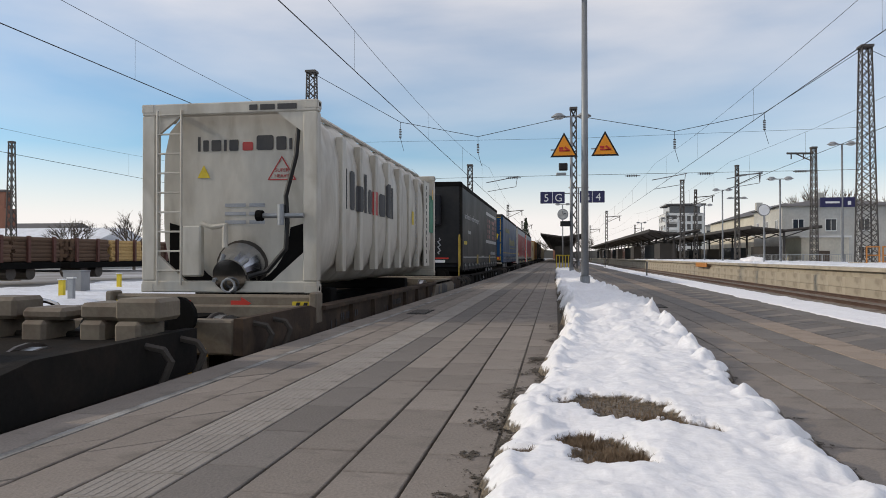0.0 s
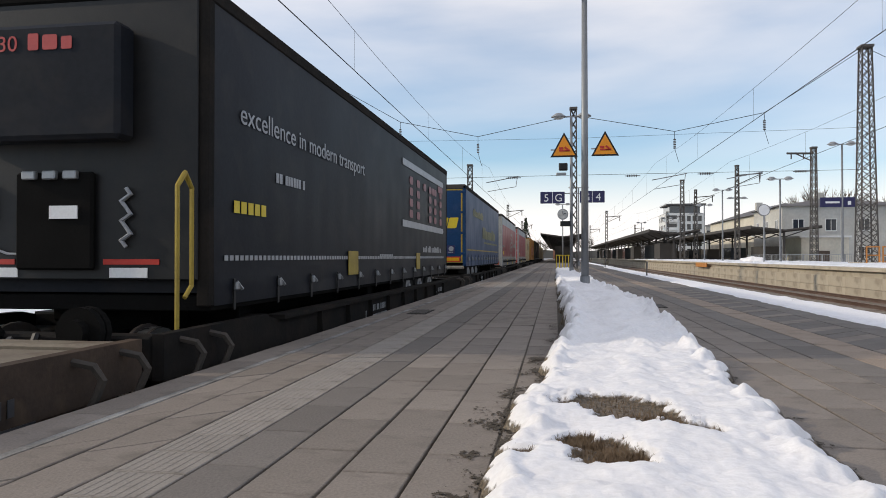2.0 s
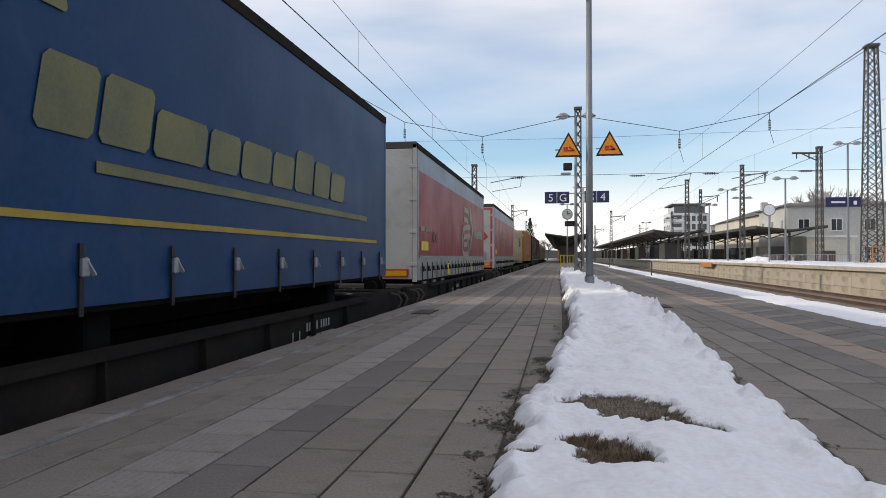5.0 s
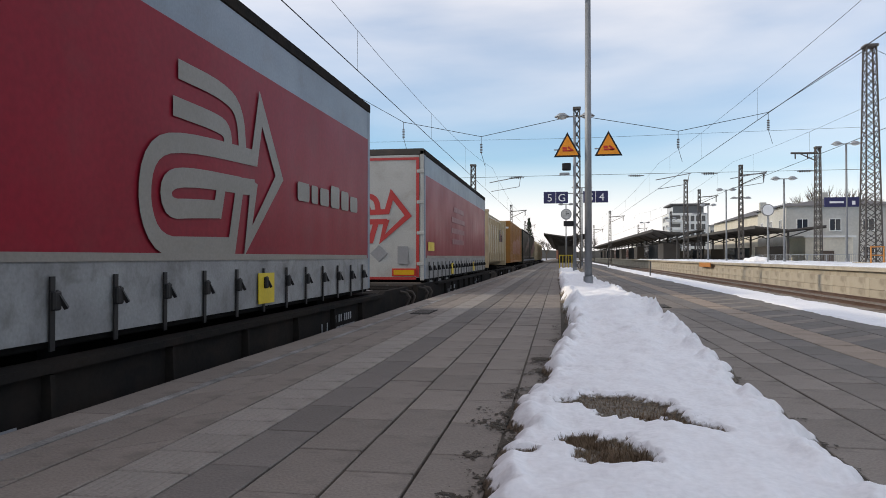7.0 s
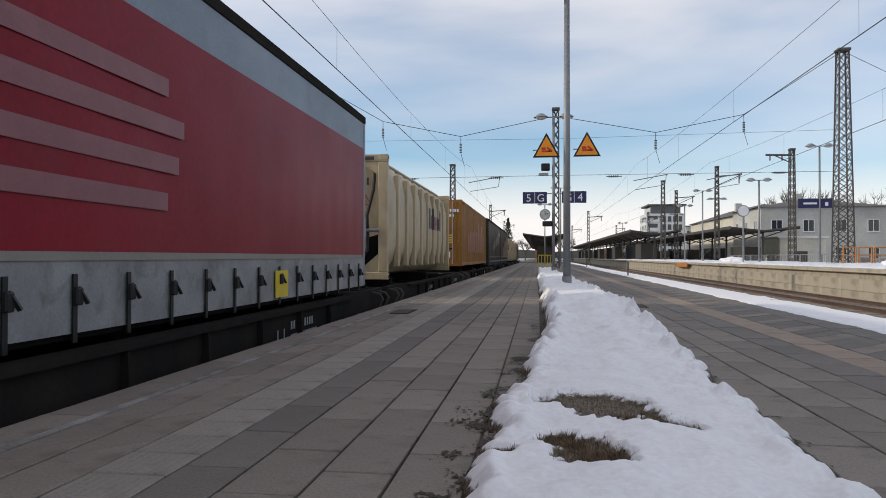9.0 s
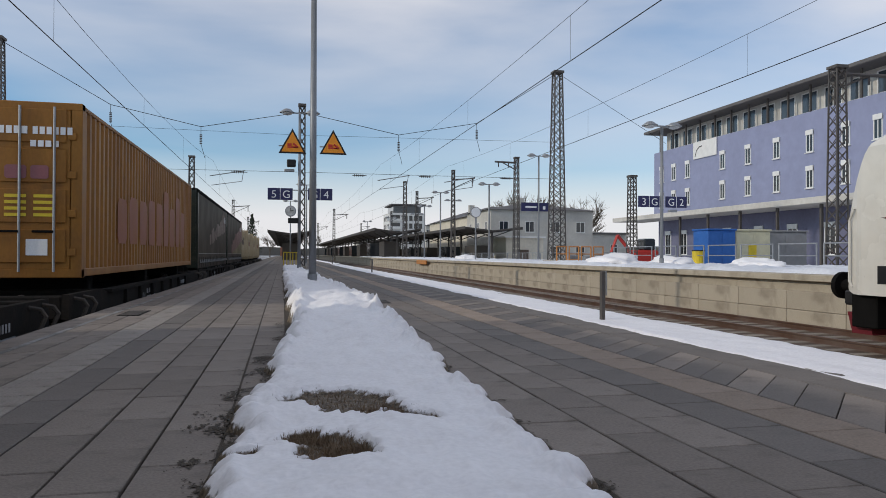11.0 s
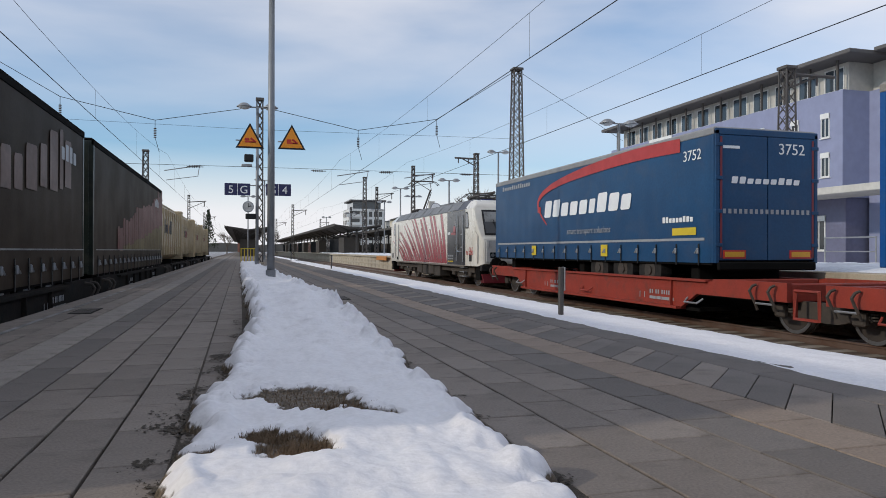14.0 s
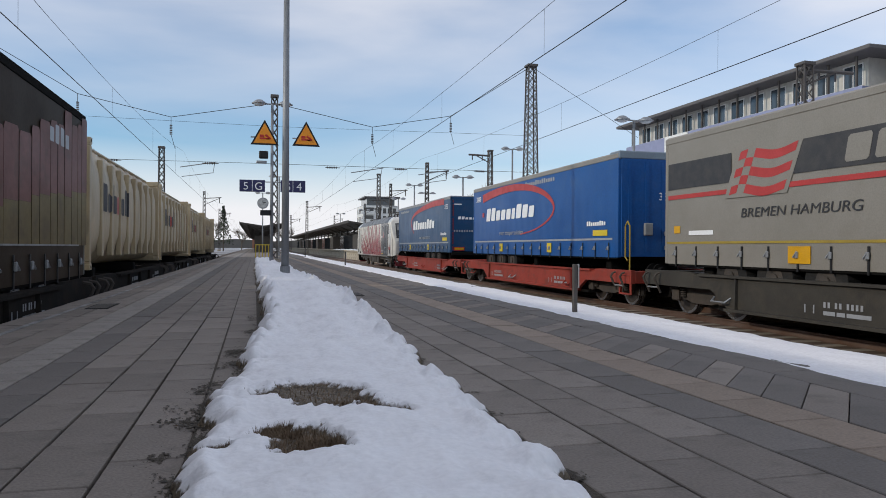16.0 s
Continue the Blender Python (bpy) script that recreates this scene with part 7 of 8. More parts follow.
for xk in (-0.9, 0.45):
    plate("paper_label", rect(xk, xk + 0.3, CZ0 + 0.36, CZ0 + 0.62), "white", t, on(SOUTH, 0, -0.026, 0), 0.006)
for k, (a, h_) in enumerate([(2.6, 0.9), (3.7, 1.0), (4.8, 1.0), (5.9, 1.1), (7.0, 1.1), (8.1, 1.5), (9.2, 1.1), (10.3, 1.5), (11.4, 1.1)]):
    plate("faded_mark", [(a + 0.1, CZ0 + 0.6), (a + 0.75, CZ0 + 0.6), (a + 0.85, CZ0 + 0.75), (a + 0.85, CZ0 + 0.45 + h_), (a + 0.75, CZ0 + 0.6 + h_), (a + 0.1, CZ0 + 0.6 + h_), (a, CZ0 + 0.45 + h_), (a, CZ0 + 0.75)], "faded_red", t, on(EAST, CW - 0.012, 0, 0), 0.003)

# -- grimy dark trailers
for y0_, body, lab in ((124.35, "brown_tarp", "grimy dark brown curtain-sided trailer with green front"), (138.85, "brown_tarp", "grimy dark brown curtain-sided trailer with green frame")):
    t = trailer("semi_trailer", y0_, 13.55 if y0_ < 130 else 14.0, 1.02, 4.02, "L", body, body, lab, frame_mat="green_dark", straps=18, roof_mat="pit")
    part("front_wall", box(B(), -1.2, 1.2, -0.03, 0.0, 1.04, 3.95, 0.01), "green_dark", t, "dark green front wall")
    m = on(EAST, WL, 0, 0)
    bars(t, m, 11.6, 3.2, [0.22] * 4, 0.3, "silver", 0.3)
    # coloured upright streaks that rise along the side, over an olive foot
    rt = random.Random(int(y0_))
    upper, foot = B(), B()
    yk, y_to = (4.3, 12.4) if y0_ < 130 else (3.2, 13.7)
    while yk < y_to:
        wk_ = rt.uniform(0.22, 0.62)
        rise = (yk - 5.0) * 0.160
        zt_, zf_ = 2.62 + rise + rt.uniform(-0.32, 0.10), 1.72 + (yk - 5.0) * 0.095 + rt.uniform(-0.06, 0.06)
        zl_ = zf_ if y0_ > 130 else zf_ + 0.35
        prism(upper, [(yk, zl_), (yk + wk_, zl_), (yk + wk_, zt_ - 0.04), (yk + wk_ - 0.05, zt_), (yk + 0.04, zt_ - 0.02), (yk, zt_ - 0.08)], "z", 0, 0.003)
        if y0_ > 130:
            prism(foot, [(yk, 1.57), (yk + wk_, 1.57), (yk + wk_, zf_ - 0.003), (yk, zf_ - 0.003)], "z", 0, 0.003)
        yk += wk_ + (rt.uniform(0.01, 0.05) if y0_ > 130 else rt.uniform(0.05, 0.22))
    tagged(part("worn_print", upper, "dull_pink" if y0_ > 130 else "worn_tan", t, "dull upright streaks rising along the side", m=m), kind="stuff")
    if y0_ > 130:
        tagged(part("worn_print", foot, "dull_olive", t, "olive foot below the upright streaks", m=m), kind="stuff")
    else:
        foot.free()
    bars(t, m, 0.3, 1.56, [13.2], 0.025, "skirt", 1.0, name="hem_strip")

# -- wagons of that train
wz = pocket_wagon("carrier_wagon", -14.5, 20.1, [], "wagon_black", "sooty empty carrier wagon with rusty beige stowed supports", "L", marks=None)
for k, (x_, y_) in enumerate([(-1.1, 19.85), (-0.62, 19.8), (-0.12, 19.85), (0.36, 19.8), (0.84, 19.85), (1.18, 19.8), (-0.9, 18.6), (0.3, 18.5)]):
    part("stowed_support", box(box(B(), x_ - 0.19, x_ + 0.19, y_ - 0.16, y_ + 0.2, 1.06, 1.16 + 0.04 * (k % 3), 0.03), x_ - 0.17, x_ + 0.05, y_ - 0.2, y_ + 0.2, 0.80, 1.06, 0.03), "wagon_beige", wz, "rusty beige stowed support")
wa = pocket_wagon("carrier_wagon", 6.5, 15.9, [], "wagon_beige", "rusty beige carrier wagon under a silo container", "L", marks="ink")
part("end_beam", box(B(), -1.36, 1.36, 2.18, 2.36, 0.82, 1.08, 0.03), "wagon_beige", wa, "beige cross beam with red arrows")
for sx in (-1, 1):
    bmx = prism(B(), [(sx * 0.28, 0.055), (sx * 0.42, 0.055), (sx * 0.42, 0.10), (sx * 0.56, 0.02), (sx * 0.42, -0.06), (sx * 0.42, -0.015), (sx * 0.28, -0.015)], "z", 0, 0.006)
    part("red_arrow", bmx, "red_sign", wa, m=on(SOUTH, 0, 2.175, 0.95))
    part("hazard_plate", box(B(), min(sx * 1.12, sx * 1.34), max(sx * 1.12, sx * 1.34), 2.16, 2.176, 0.84, 1.0), "yellow", wa)
    for k in range(2):
        bmx = prism(B(), [(sx * 1.13 + k * sx * 0.1, 0.85), (sx * 1.18 + k * sx * 0.1, 0.85), (sx * 1.23 + k * sx * 0.1, 0.99), (sx * 1.18 + k * sx * 0.1, 0.99)], "y", 2.152, 2.159)
        part("hazard_stripe", bmx, "black", wa)
    part("corner_stake", box(B(), min(sx * 1.36, sx * 1.46), max(sx * 1.36, sx * 1.46), 2.1, 2.35, 0.72, 1.12, 0.02), "wagon_beige", wa)
part("looped_hose", pipe(B(), [(-1.25 + 0.34 * math.cos(a), 0.5, 1.02 + 0.06 * math.sin(a) + 0.02 * a) for a in [k * math.tau / 14 for k in range(12)]], 0.028), "steel_bright", wa)
part("step_ladder", pipe(B(), [(1.3, 0.6, 0.9), (1.42, 0.55, 0.3), (1.42, 1.0, 0.3), (1.3, 1.0, 0.9)], 0.022), "pit", wa)
part("hose_loop", pipe(B(), [(1.0 + 0.16 * math.cos(a), -0.2, 0.62 + 0.14 * math.sin(a)) for a in [k * math.tau / 12 for k in range(11)]], 0.028), "amber", wa)
part("stepped_plate", prism(B(), [(10.3, 0.42), (10.9, 0.98), (13.2, 0.98), (13.9, 0.80), (13.9, 0.42)], "x", 1.46, 1.52), "wagon_beige", wa)
for piece in wa.children:
    if piece.name.startswith(("side_sill", "sill_rib", "sill_flange", "shunter_step")):
        piece.data.materials[0] = M["wagon_rust"]
bars(wa, on(EAST, 1.525, 0, 0), 11.2, 0.62, [0.2], 0.3, "ink", 0.3, name="sill_mark")
bars(wa, on(EAST, 1.525, 0, 0), 11.7, 0.62, [0.26, 0.26, 0.2], 0.27, "ink", 0.25, 0.15, name="mark")
pocket_wagon("carrier_wagon", 22.7, 34.6, [17.6], "wagon_black", "sooty black articulated pocket wagon", "L", rails=(0.45,))
pocket_wagon("carrier_wagon", 57.9, 34.8, [18.3], "wagon_black", "sooty black articulated pocket wagon", "L")
pocket_wagon("carrier_wagon", 93.2, 30.2, [14.0], "wagon_black", "sooty black articulated carrier wagon", "L")
pocket_wagon("carrier_wagon", 123.9, 29.1, [14.8], "wagon_black", "sooty black articulated carrier wagon", "L")
pocket_wagon("carrier_wagon", 153.3, 22.0, [11.0], "wagon_black", "sooty black carrier wagon under cream containers", "L")
pocket_wagon("carrier_wagon", 175.9, 22.0, [11.0], "wagon_black", "sooty black carrier wagon under cream containers", "L")
# upright supports between load and wagon
for ob, y0_ in list(LEFT):
    if ob.name.startswith(("semi_trailer", "silo_container", "box_container")):
        z_low = {"semi_trailer": 1.2, "silo_container": 1.1, "box_container": 1.19}[ob.name.split(".")[0]]
        z_low = 1.08 if ob.name.startswith("semi") and y0_ > 57 and y0_ < 100 else (1.04 if y0_ > 120 and ob.name.startswith("semi") else z_low)
        for k in (1.3, 6.6, 12.0):
            if k < 8 or not ob.name.startswith("silo"):
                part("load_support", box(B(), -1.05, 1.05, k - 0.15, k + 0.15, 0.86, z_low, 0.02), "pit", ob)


# -- the electric engine of the other train
def engine():
    """A four-axle electric engine: local y runs from its rear cab to its leading cab."""
    t = thing("electric_engine", pose(X3, 0, RAIL), "white electric engine with crimson zebra stripes", "locomotive")
    LN, W = 18.4, 1.49
    part("body_shell", box(B(), -W, W, 1.9, LN - 1.9, 0.92, 3.42, 0.02), "loco_white", t)
    bm = B()
    prism(bm, [(-W, 3.422), (-1.12, 3.86), (1.12, 3.86), (W, 3.422)], "y", 1.9, LN - 1.9)
    part("roof_fairing", bm, "loco_roof", t, "grey sloping roof fairing")
    for k in range(7):
        y = 3.0 + k * 1.75
        bm = B()
        prism(bm, [(-W + 0.02, 3.45), (-1.16, 3.82), (-1.165, 3.832), (-W + 0.012, 3.462)], "y", y, y + 1.3)
        part("roof_panel", bm, "loco_roof", t)
    for end in (0, 1):
        def yy(v):
            return v if end == 0 else LN - v
        # the cab is lofted from slices; its sides taper towards the nose
        def half(v):
            return 1.20 + (W - 1.20) * min(v / 0.50, 1.0) ** 0.55
        def lerp(v, ks):
            for (a0, b0), (a1, b1) in zip(ks, ks[1:]):
                if v <= a1:
                    return b0 + (b1 - b0) * (v - a0) / (a1 - a0)
            return ks[-1][1]
        bm = B()
        rings = []
        for v in (0.0, 0.03, 0.10, 0.20, 0.32, 0.45, 0.55, 0.62, 0.72, 0.86, 1.1, 1.4, 1.9):
            zt_ = lerp(v, [(0, 2.0), (0.03, 2.10), (0.10, 2.18), (0.62, 3.34), (0.72, 3.50), (0.86, 3.62), (1.1, 3.74), (1.4, 3.82), (1.9, 3.86)])
            zb_ = lerp(v, [(0, 1.04), (0.1, 0.98), (0.35, 0.92), (1.9, 0.92)])
            hw = half(v)
            zs = min(zt_ - 0.06, 3.42)
            rx = hw - 0.07 if zt_ < 3.42 else hw - 0.07 - (hw - 0.07 - 1.12) * (zt_ - 3.42) / 0.44
            rings.append([bm.verts.new((x, yy(v), z)) for x, z in ((-hw, zb_), (-hw, zs), (-(hw + rx) / 2 - 0.015, (zs + zt_) / 2 + 0.015), (-rx, zt_), (rx, zt_), ((hw + rx) / 2 + 0.015, (zs + zt_) / 2 + 0.015), (hw, zs), (hw, zb_))])
        for a, b in zip(rings, rings[1:]):
            for k in range(8):
                q_ = (k + 1) % 8
                bm.faces.new((a[k], a[q_], b[q_], b[k]))
        bm.faces.new(rings[0])
        bm.faces.new(rings[-1])
        bmesh.ops.recalc_face_normals(bm, faces=bm.faces[:])
        cab = part("cab", bm, "loco_white", t, "white rounded cab")
        def nose(name, x0, x1, u0, u1, mat_, lift=0.02, parent=cab):
            """A panel on the sloping windscreen: u from 0 (foot) to 1 (head)."""
            def pt(x, u, d):
                return (x, yy(0.10 + 0.52 * u - d * 0.9), 2.18 + 1.16 * u + d * 0.4)
            q = B()
            lo = [q.verts.new(pt(x, u, 0.0)) for x, u in ((x0, u0), (x1, u0), (x1, u1), (x0, u1))]
            hi = [q.verts.new(pt(x, u, lift)) for x, u in ((x0, u0), (x1, u0), (x1, u1), (x0, u1))]
            q.faces.new(lo)
            q.faces.new(list(reversed(hi)))
            for i in range(4):
                j = (i + 1) % 4
                q.faces.new((lo[j], lo[i], hi[i], hi[j]))
            bmesh.ops.recalc_face_normals(q, faces=q.faces[:])
            return part(name, q, mat_, parent)
        nose("windscreen_frame", -1.16, 1.16, 0.06, 1.0, "black", 0.018)
        nose("windscreen", -1.10, -0.06, 0.12, 0.94, "glass", 0.026)
        nose("windscreen", 0.06, 1.10, 0.12, 0.94, "glass", 0.026)
        nose("sun_blind", -1.08, -0.08, 0.55, 0.92, "skirt", 0.029)
        nose("sun_blind", 0.08, 1.08, 0.42, 0.92, "skirt", 0.029)
        for sx in (-0.5, 0.5):
            part("wiper", bar(B(), (sx, yy(0.07), 2.26), (sx - 0.22, yy(0.36), 2.92), 0.025), "black", cab)
        q = B()
        o = -1 if end == 0 else 1
        box(q, -1.14, 1.14, min(yy(-0.016), yy(0.05)), max(yy(-0.016), yy(0.05)), 1.10, 2.04, 0.012)
        fp = part("front_panel", q, "loco_silver", cab, "silver front panel")
        for sx in (-1, 1):
            l_ = part("headlight", box(B(), min(sx * 0.55, sx * 0.98), max(sx * 0.55, sx * 0.98), min(yy(-0.03), yy(0.0)), max(yy(-0.03), yy(0.0)), 1.28, 1.52, 0.02), "glass", cab, "dark headlight glass")
            for k in (0.66, 0.86):
                part("lamp_lens", rod(B(), (sx * k, yy(-0.036), 1.40), (sx * k, yy(-0.03), 1.40), 0.075, 14), "alu", l_)
            part("front_grip", pipe(B(), [(sx * 1.05, yy(-0.02), 1.72), (sx * 1.05, yy(-0.09), 1.76), (sx * 1.05, yy(-0.09), 2.0), (sx * 1.05, yy(-0.02), 2.04)], 0.018), "alu", cab)
        if end == 0:
            bars(cab, on(SOUTH, 0, -0.019, 0), -0.45, 1.66, [0.07] * 8, 0.10, "ink", 0.35, name="name_bars")
            part("front_hatch", box(B(), -0.18, 0.16, -0.03, -0.016, 1.88, 2.02, 0.01), "cab_grey", cab)
        # side: window, grips, number
        for sx in (-1, 1):
            xf = sx * (W + 0.004)
            o1 = [(1.30, 2.72), (1.42, 3.20), (1.52, 3.30), (1.76, 3.30), (1.80, 3.24), (1.80, 2.62), (1.76, 2.56), (1.36, 2.56)]
            q = B()
            prism(q, [(yy(p), z) for p, z in o1], "x", min(xf, xf - sx * 0.05), max(xf, xf - sx * 0.05) + 0.0)
            wf = part("side_window", q, "black", cab, "black-framed side window")
            q = B()
            cx, cz = 1.58, 2.93
            prism(q, [(yy(cx + (p - cx) * 0.86), cz + (z - cz) * 0.86) for p, z in o1], "x", min(xf, xf + sx * 0.006), max(xf, xf + sx * 0.006))
            part("pane", q, "glass_sky", wf)
            part("cab_grip", pipe(B(), [(sx * (half(0.3) + 0.01), yy(0.30), 1.05), (sx * (half(0.3) + 0.035), yy(0.26), 1.15), (sx * (half(0.3) + 0.03), yy(0.26), 2.2), (sx * (half(0.45) + 0.02), yy(0.42), 2.4)], 0.022), "loco_white", cab)
            part("step_box", box(B(), min(sx * 1.0, sx * 1.36), max(sx * 1.0, sx * 1.36), min(yy(0.2), yy(0.75)), max(yy(0.2), yy(0.75)), 0.35, 0.95, 0.02), "pit", cab)
            part("vent", box(B(), min(xf, xf - sx * 0.02), max(xf, xf - sx * 0.02), min(yy(0.9), yy(1.25)), max(yy(0.9), yy(1.25)), 1.12, 1.42), "black", cab)
        bm = B()
        prism(bm, [(-1.30, 0.60), (-1.2, 0.22), (1.2, 0.22), (1.30, 0.60)], "y", min(yy(0.05), yy(0.5)), max(yy(0.05), yy(0.5)))
        part("plough", bm, "plough", t, "dark red snow plough")
        for sx in (-1, 1):
            q = B()
            rod(q, (sx * 0.875, yy(0.05), 1.06 - 0.02), (sx * 0.875, yy(-0.45), 1.04), 0.11, 14)
            rod(q, (sx * 0.875, yy(-0.45), 1.04), (sx * 0.875, yy(-0.55), 1.04), 0.25, 18)
            part("buffer", q, "pit", t)
        part("buffer_beam", box(B(), -1.35, 1.35, min(yy(0.02), yy(0.5)), max(yy(0.02), yy(0.5)), 0.72, 0.98, 0.03), "black", t)
    # dark door field behind the rear cab, on both sides
    for sx, face in ((-1, WEST), (1, EAST)):
        xf = sx * (W + 0.003)
        blk_ = part("dark_field", box(B(), min(xf - sx * 0.02, xf + sx * 0.003), max(xf - sx * 0.02, xf + sx * 0.003), 1.82, 4.65, 0.94, 3.40), "loco_black", t, "black door field")
        part("dark_roof_field", prism(B(), [(sx * (W + 0.004), 3.424), (sx * 1.12, 3.87), (sx * 0.9, 3.875), (sx * 0.9, 3.6)], "y", 1.7, 3.6), "loco_blue", t, "blue-grey roof corner")
        dr_ = part("door", box(B(), min(xf, xf + sx * 0.016), max(xf, xf + sx * 0.016), 2.1, 2.85, 0.98, 3.2, 0.006), "loco_black", t)
        for y in (2.0, 2.95):
            part("door_rail", rod(B(), (sx * (W + 0.06), y, 1.1), (sx * (W + 0.06), y, 3.2), 0.022, 8), "alu", t)
        for z in (1.72, 2.3):
            part("door_lever", box(B(), min(xf + sx * 0.016, xf + sx * 0.05), max(xf + sx * 0.016, xf + sx * 0.05), 2.15, 2.38, z, z + 0.05, 0.008), "alu", dr_)
        part("door_bar", pipe(B(), [(sx * (W + 0.02), 2.15, 1.58), (sx * (W + 0.08), 2.2, 1.55), (sx * (W + 0.08), 2.75, 1.55), (sx * (W + 0.02), 2.8, 1.62)], 0.02), "alu", dr_)
        for k in range(3):
            part("cab_step", box(B(), min(sx * 1.2, sx * 1.45), max(sx * 1.2, sx * 1.45), 2.15, 2.8, 0.42 + k * 0.2, 0.46 + k * 0.2), "galv", t)
        m = on(face, xf + sx * 0.006, 0, 0)
        g = -1 if sx < 0 else 1
        # the viewer's right is +y on one side, -y on the other
        def lay(y):
            return y * g
        pr = B()
        prism(pr, [(lay(3.25), 2.42), (lay(3.75), 2.42), (lay(3.55), 2.75), (lay(3.35), 2.7)], "z", 0, 0.004)
        prism(pr, [(lay(3.25), 2.32), (lay(4.0), 2.32), (lay(4.0), 2.42), (lay(3.25), 2.46)], "z", 0, 0.004)
        part("red_mark", pr, "loco_red", t, "plain red mark", m=m)
        bars(t, m, min(lay(4.15), lay(4.55)), 2.34, [0.08] * 4, 0.12, "white", 0.25, name="name_bars")
        for k in range(3):
            bars(t, m, min(lay(3.2), lay(4.5)), 1.05 + k * 0.13, [0.22, 0.3, 0.22], 0.06, "silver" if k else "yellow", 0.8, name="data_bars")
        words("666", 0.50, "red", t, on(face, xf + sx * 0.006, 1.02, 1.40), squeeze=0.80, name="number")
        words("185.", 0.27, "red", t, on(face, xf + sx * 0.006, 1.55, 1.40), squeeze=0.72, name="number")
        for y in (LN - 2.05, LN - 2.95):
            part("door_rail", rod(B(), (sx * (W + 0.05), y, 1.1), (sx * (W + 0.05), y, 3.2), 0.022, 8), "alu", t)
        part("door_edge", box(B(), min(xf, xf + sx * 0.006), max(xf, xf + sx * 0.006), LN - 2.86, LN - 2.14, 1.3, 3.15, 0.004), "loco_white", t)
        # near-black plate stands for the shade in the step recess
        part("step_recess", box(B(), min(xf - sx * 0.01, xf + sx * 0.008), max(xf - sx * 0.01, xf + sx * 0.008), LN - 2.75, LN - 2.3, 1.02, 1.2), "pit", t)
        # crimson stripes, fanning towards the leading cab, each with a grey edge
        zb, zt = 0.97, 3.40
        for layer, mat_, sh in ((0, "loco_shadow", 0.06), (1, "loco_red", 0.0)):
            st = B()
            for k in range(21):
                yb = 4.92 + k * 0.455
                f_ = min((yb - 4.9) / 5.5, 1.0)
                late = max(yb - 9.0, 0.0)
                short = k % 3 == 1
                lean = (0.78 + 3.0 * f_ - 0.10 * late) * (0.66 if short else 1.0)
                top_y = yb + lean
                top_z = zt - 0.235 * late - (0.80 * (1 - 0.5 * f_) if short else 0.16 * (k % 4 == 2) * f_)
                wd = 0.44 - 0.08 * f_
                bow = 0.25 + 0.9 * min(late / 4, 1)
                ym, zm = (yb + top_y) / 2 - bow * 0.20, (zb + top_z) / 2 + bow * 0.06
                pl = [(yb, zb), (ym, zm), (top_y, top_z)]
                wds = [wd, wd * 0.92, wd * (0.34 if short or late else 0.75)]
                left_ = [(min(y - w_ / 2 + sh * 1.2, LN - 0.6), z) for (y, z), w_ in zip(pl, wds)]
                right_ = [(min(y + w_ / 2 + sh * 1.2, LN - 0.55), z) for (y, z), w_ in zip(pl, wds)]
                dz = 0.004 + 0.002 * layer
                for i in range(2):
                    q4 = [(left_[i]), (right_[i]), (right_[i + 1]), (left_[i + 1])]
                    vs = [st.verts.new((sx * (W + dz), y, z)) for y, z in q4]
                    st.faces.new(vs if sx > 0 else list(reversed(vs)))
            part("stripes", st, mat_, t, "crimson zebra stripes" if layer else "grey stripe edges")
        for k in range(5):
            part("side_vent", box(B(), min(xf, xf + sx * 0.008), max(xf, xf + sx * 0.008), 5.8 + k * 2.1, 6.0 + k * 2.1, 1.2, 1.4), "loco_shadow", t)
        part("body_sill", box(B(), min(sx * (W - 0.1), sx * (W + 0.012)), max(sx * (W - 0.1), sx * (W + 0.012)), 2.0, LN - 2.0, 0.86, 0.95, 0.01), "loco_shadow", t)
        for k in range(4):
            part("equipment_box", box(B(), min(sx * 0.8, sx * 1.38), max(sx * 0.8, sx * 1.38), 6.4 + k * 1.25, 7.45 + k * 1.25, 0.30 + 0.05 * (k % 2), 0.85, 0.03), "gear", t)
    part("underframe", box(B(), -1.25, 1.25, 1.2, LN - 1.2, 0.62, 0.92), "gear", t)
    for y in (3.25, LN - 3.7):
        for sx in (-1, 1):
            bm = B()
            prism(bm, [(y - 1.9, 0.72), (y - 1.75, 0.42), (y - 0.6, 0.36), (y + 0.6, 0.36), (y + 1.75, 0.42), (y + 1.9, 0.72), (y + 0.5, 0.84), (y - 0.5, 0.84)], "x", sx * 1.02 - 0.07, sx * 1.02 + 0.07)
            part("bogie_frame", bm, "gear", t)
            for k in (-1.22, 1.22):
                part("axle_box", box(B(), min(sx * 1.09, sx * 1.26), max(sx * 1.09, sx * 1.26), y + k - 0.2, y + k + 0.2, 0.42, 0.82, 0.05), "gear", t)
            part("damper", rod(B(), (sx * 1.18, y - 0.5, 0.55), (sx * 1.18, y + 0.6, 0.9), 0.06, 10), "galv", t)
            for k in (-0.62, 0.62):
                bm = B()
                for q in range(5):
                    rod(bm, (sx * 1.12, y + k, 0.60 + q * 0.06), (sx * 1.12, y + k, 0.635 + q * 0.06), 0.13, 12)
                part("coil_spring", bm, "gear", t)
            part("sand_pipe", pipe(B(), [(sx * 0.9, y - 2.0, 0.9), (sx * 0.85, y - 1.95, 0.4), (sx * 0.78, y - 1.85, 0.12)], 0.025), "gear", t)
        for k in (-1.22, 1.22):
            wheelset(t, y + k, "R", 0.62)
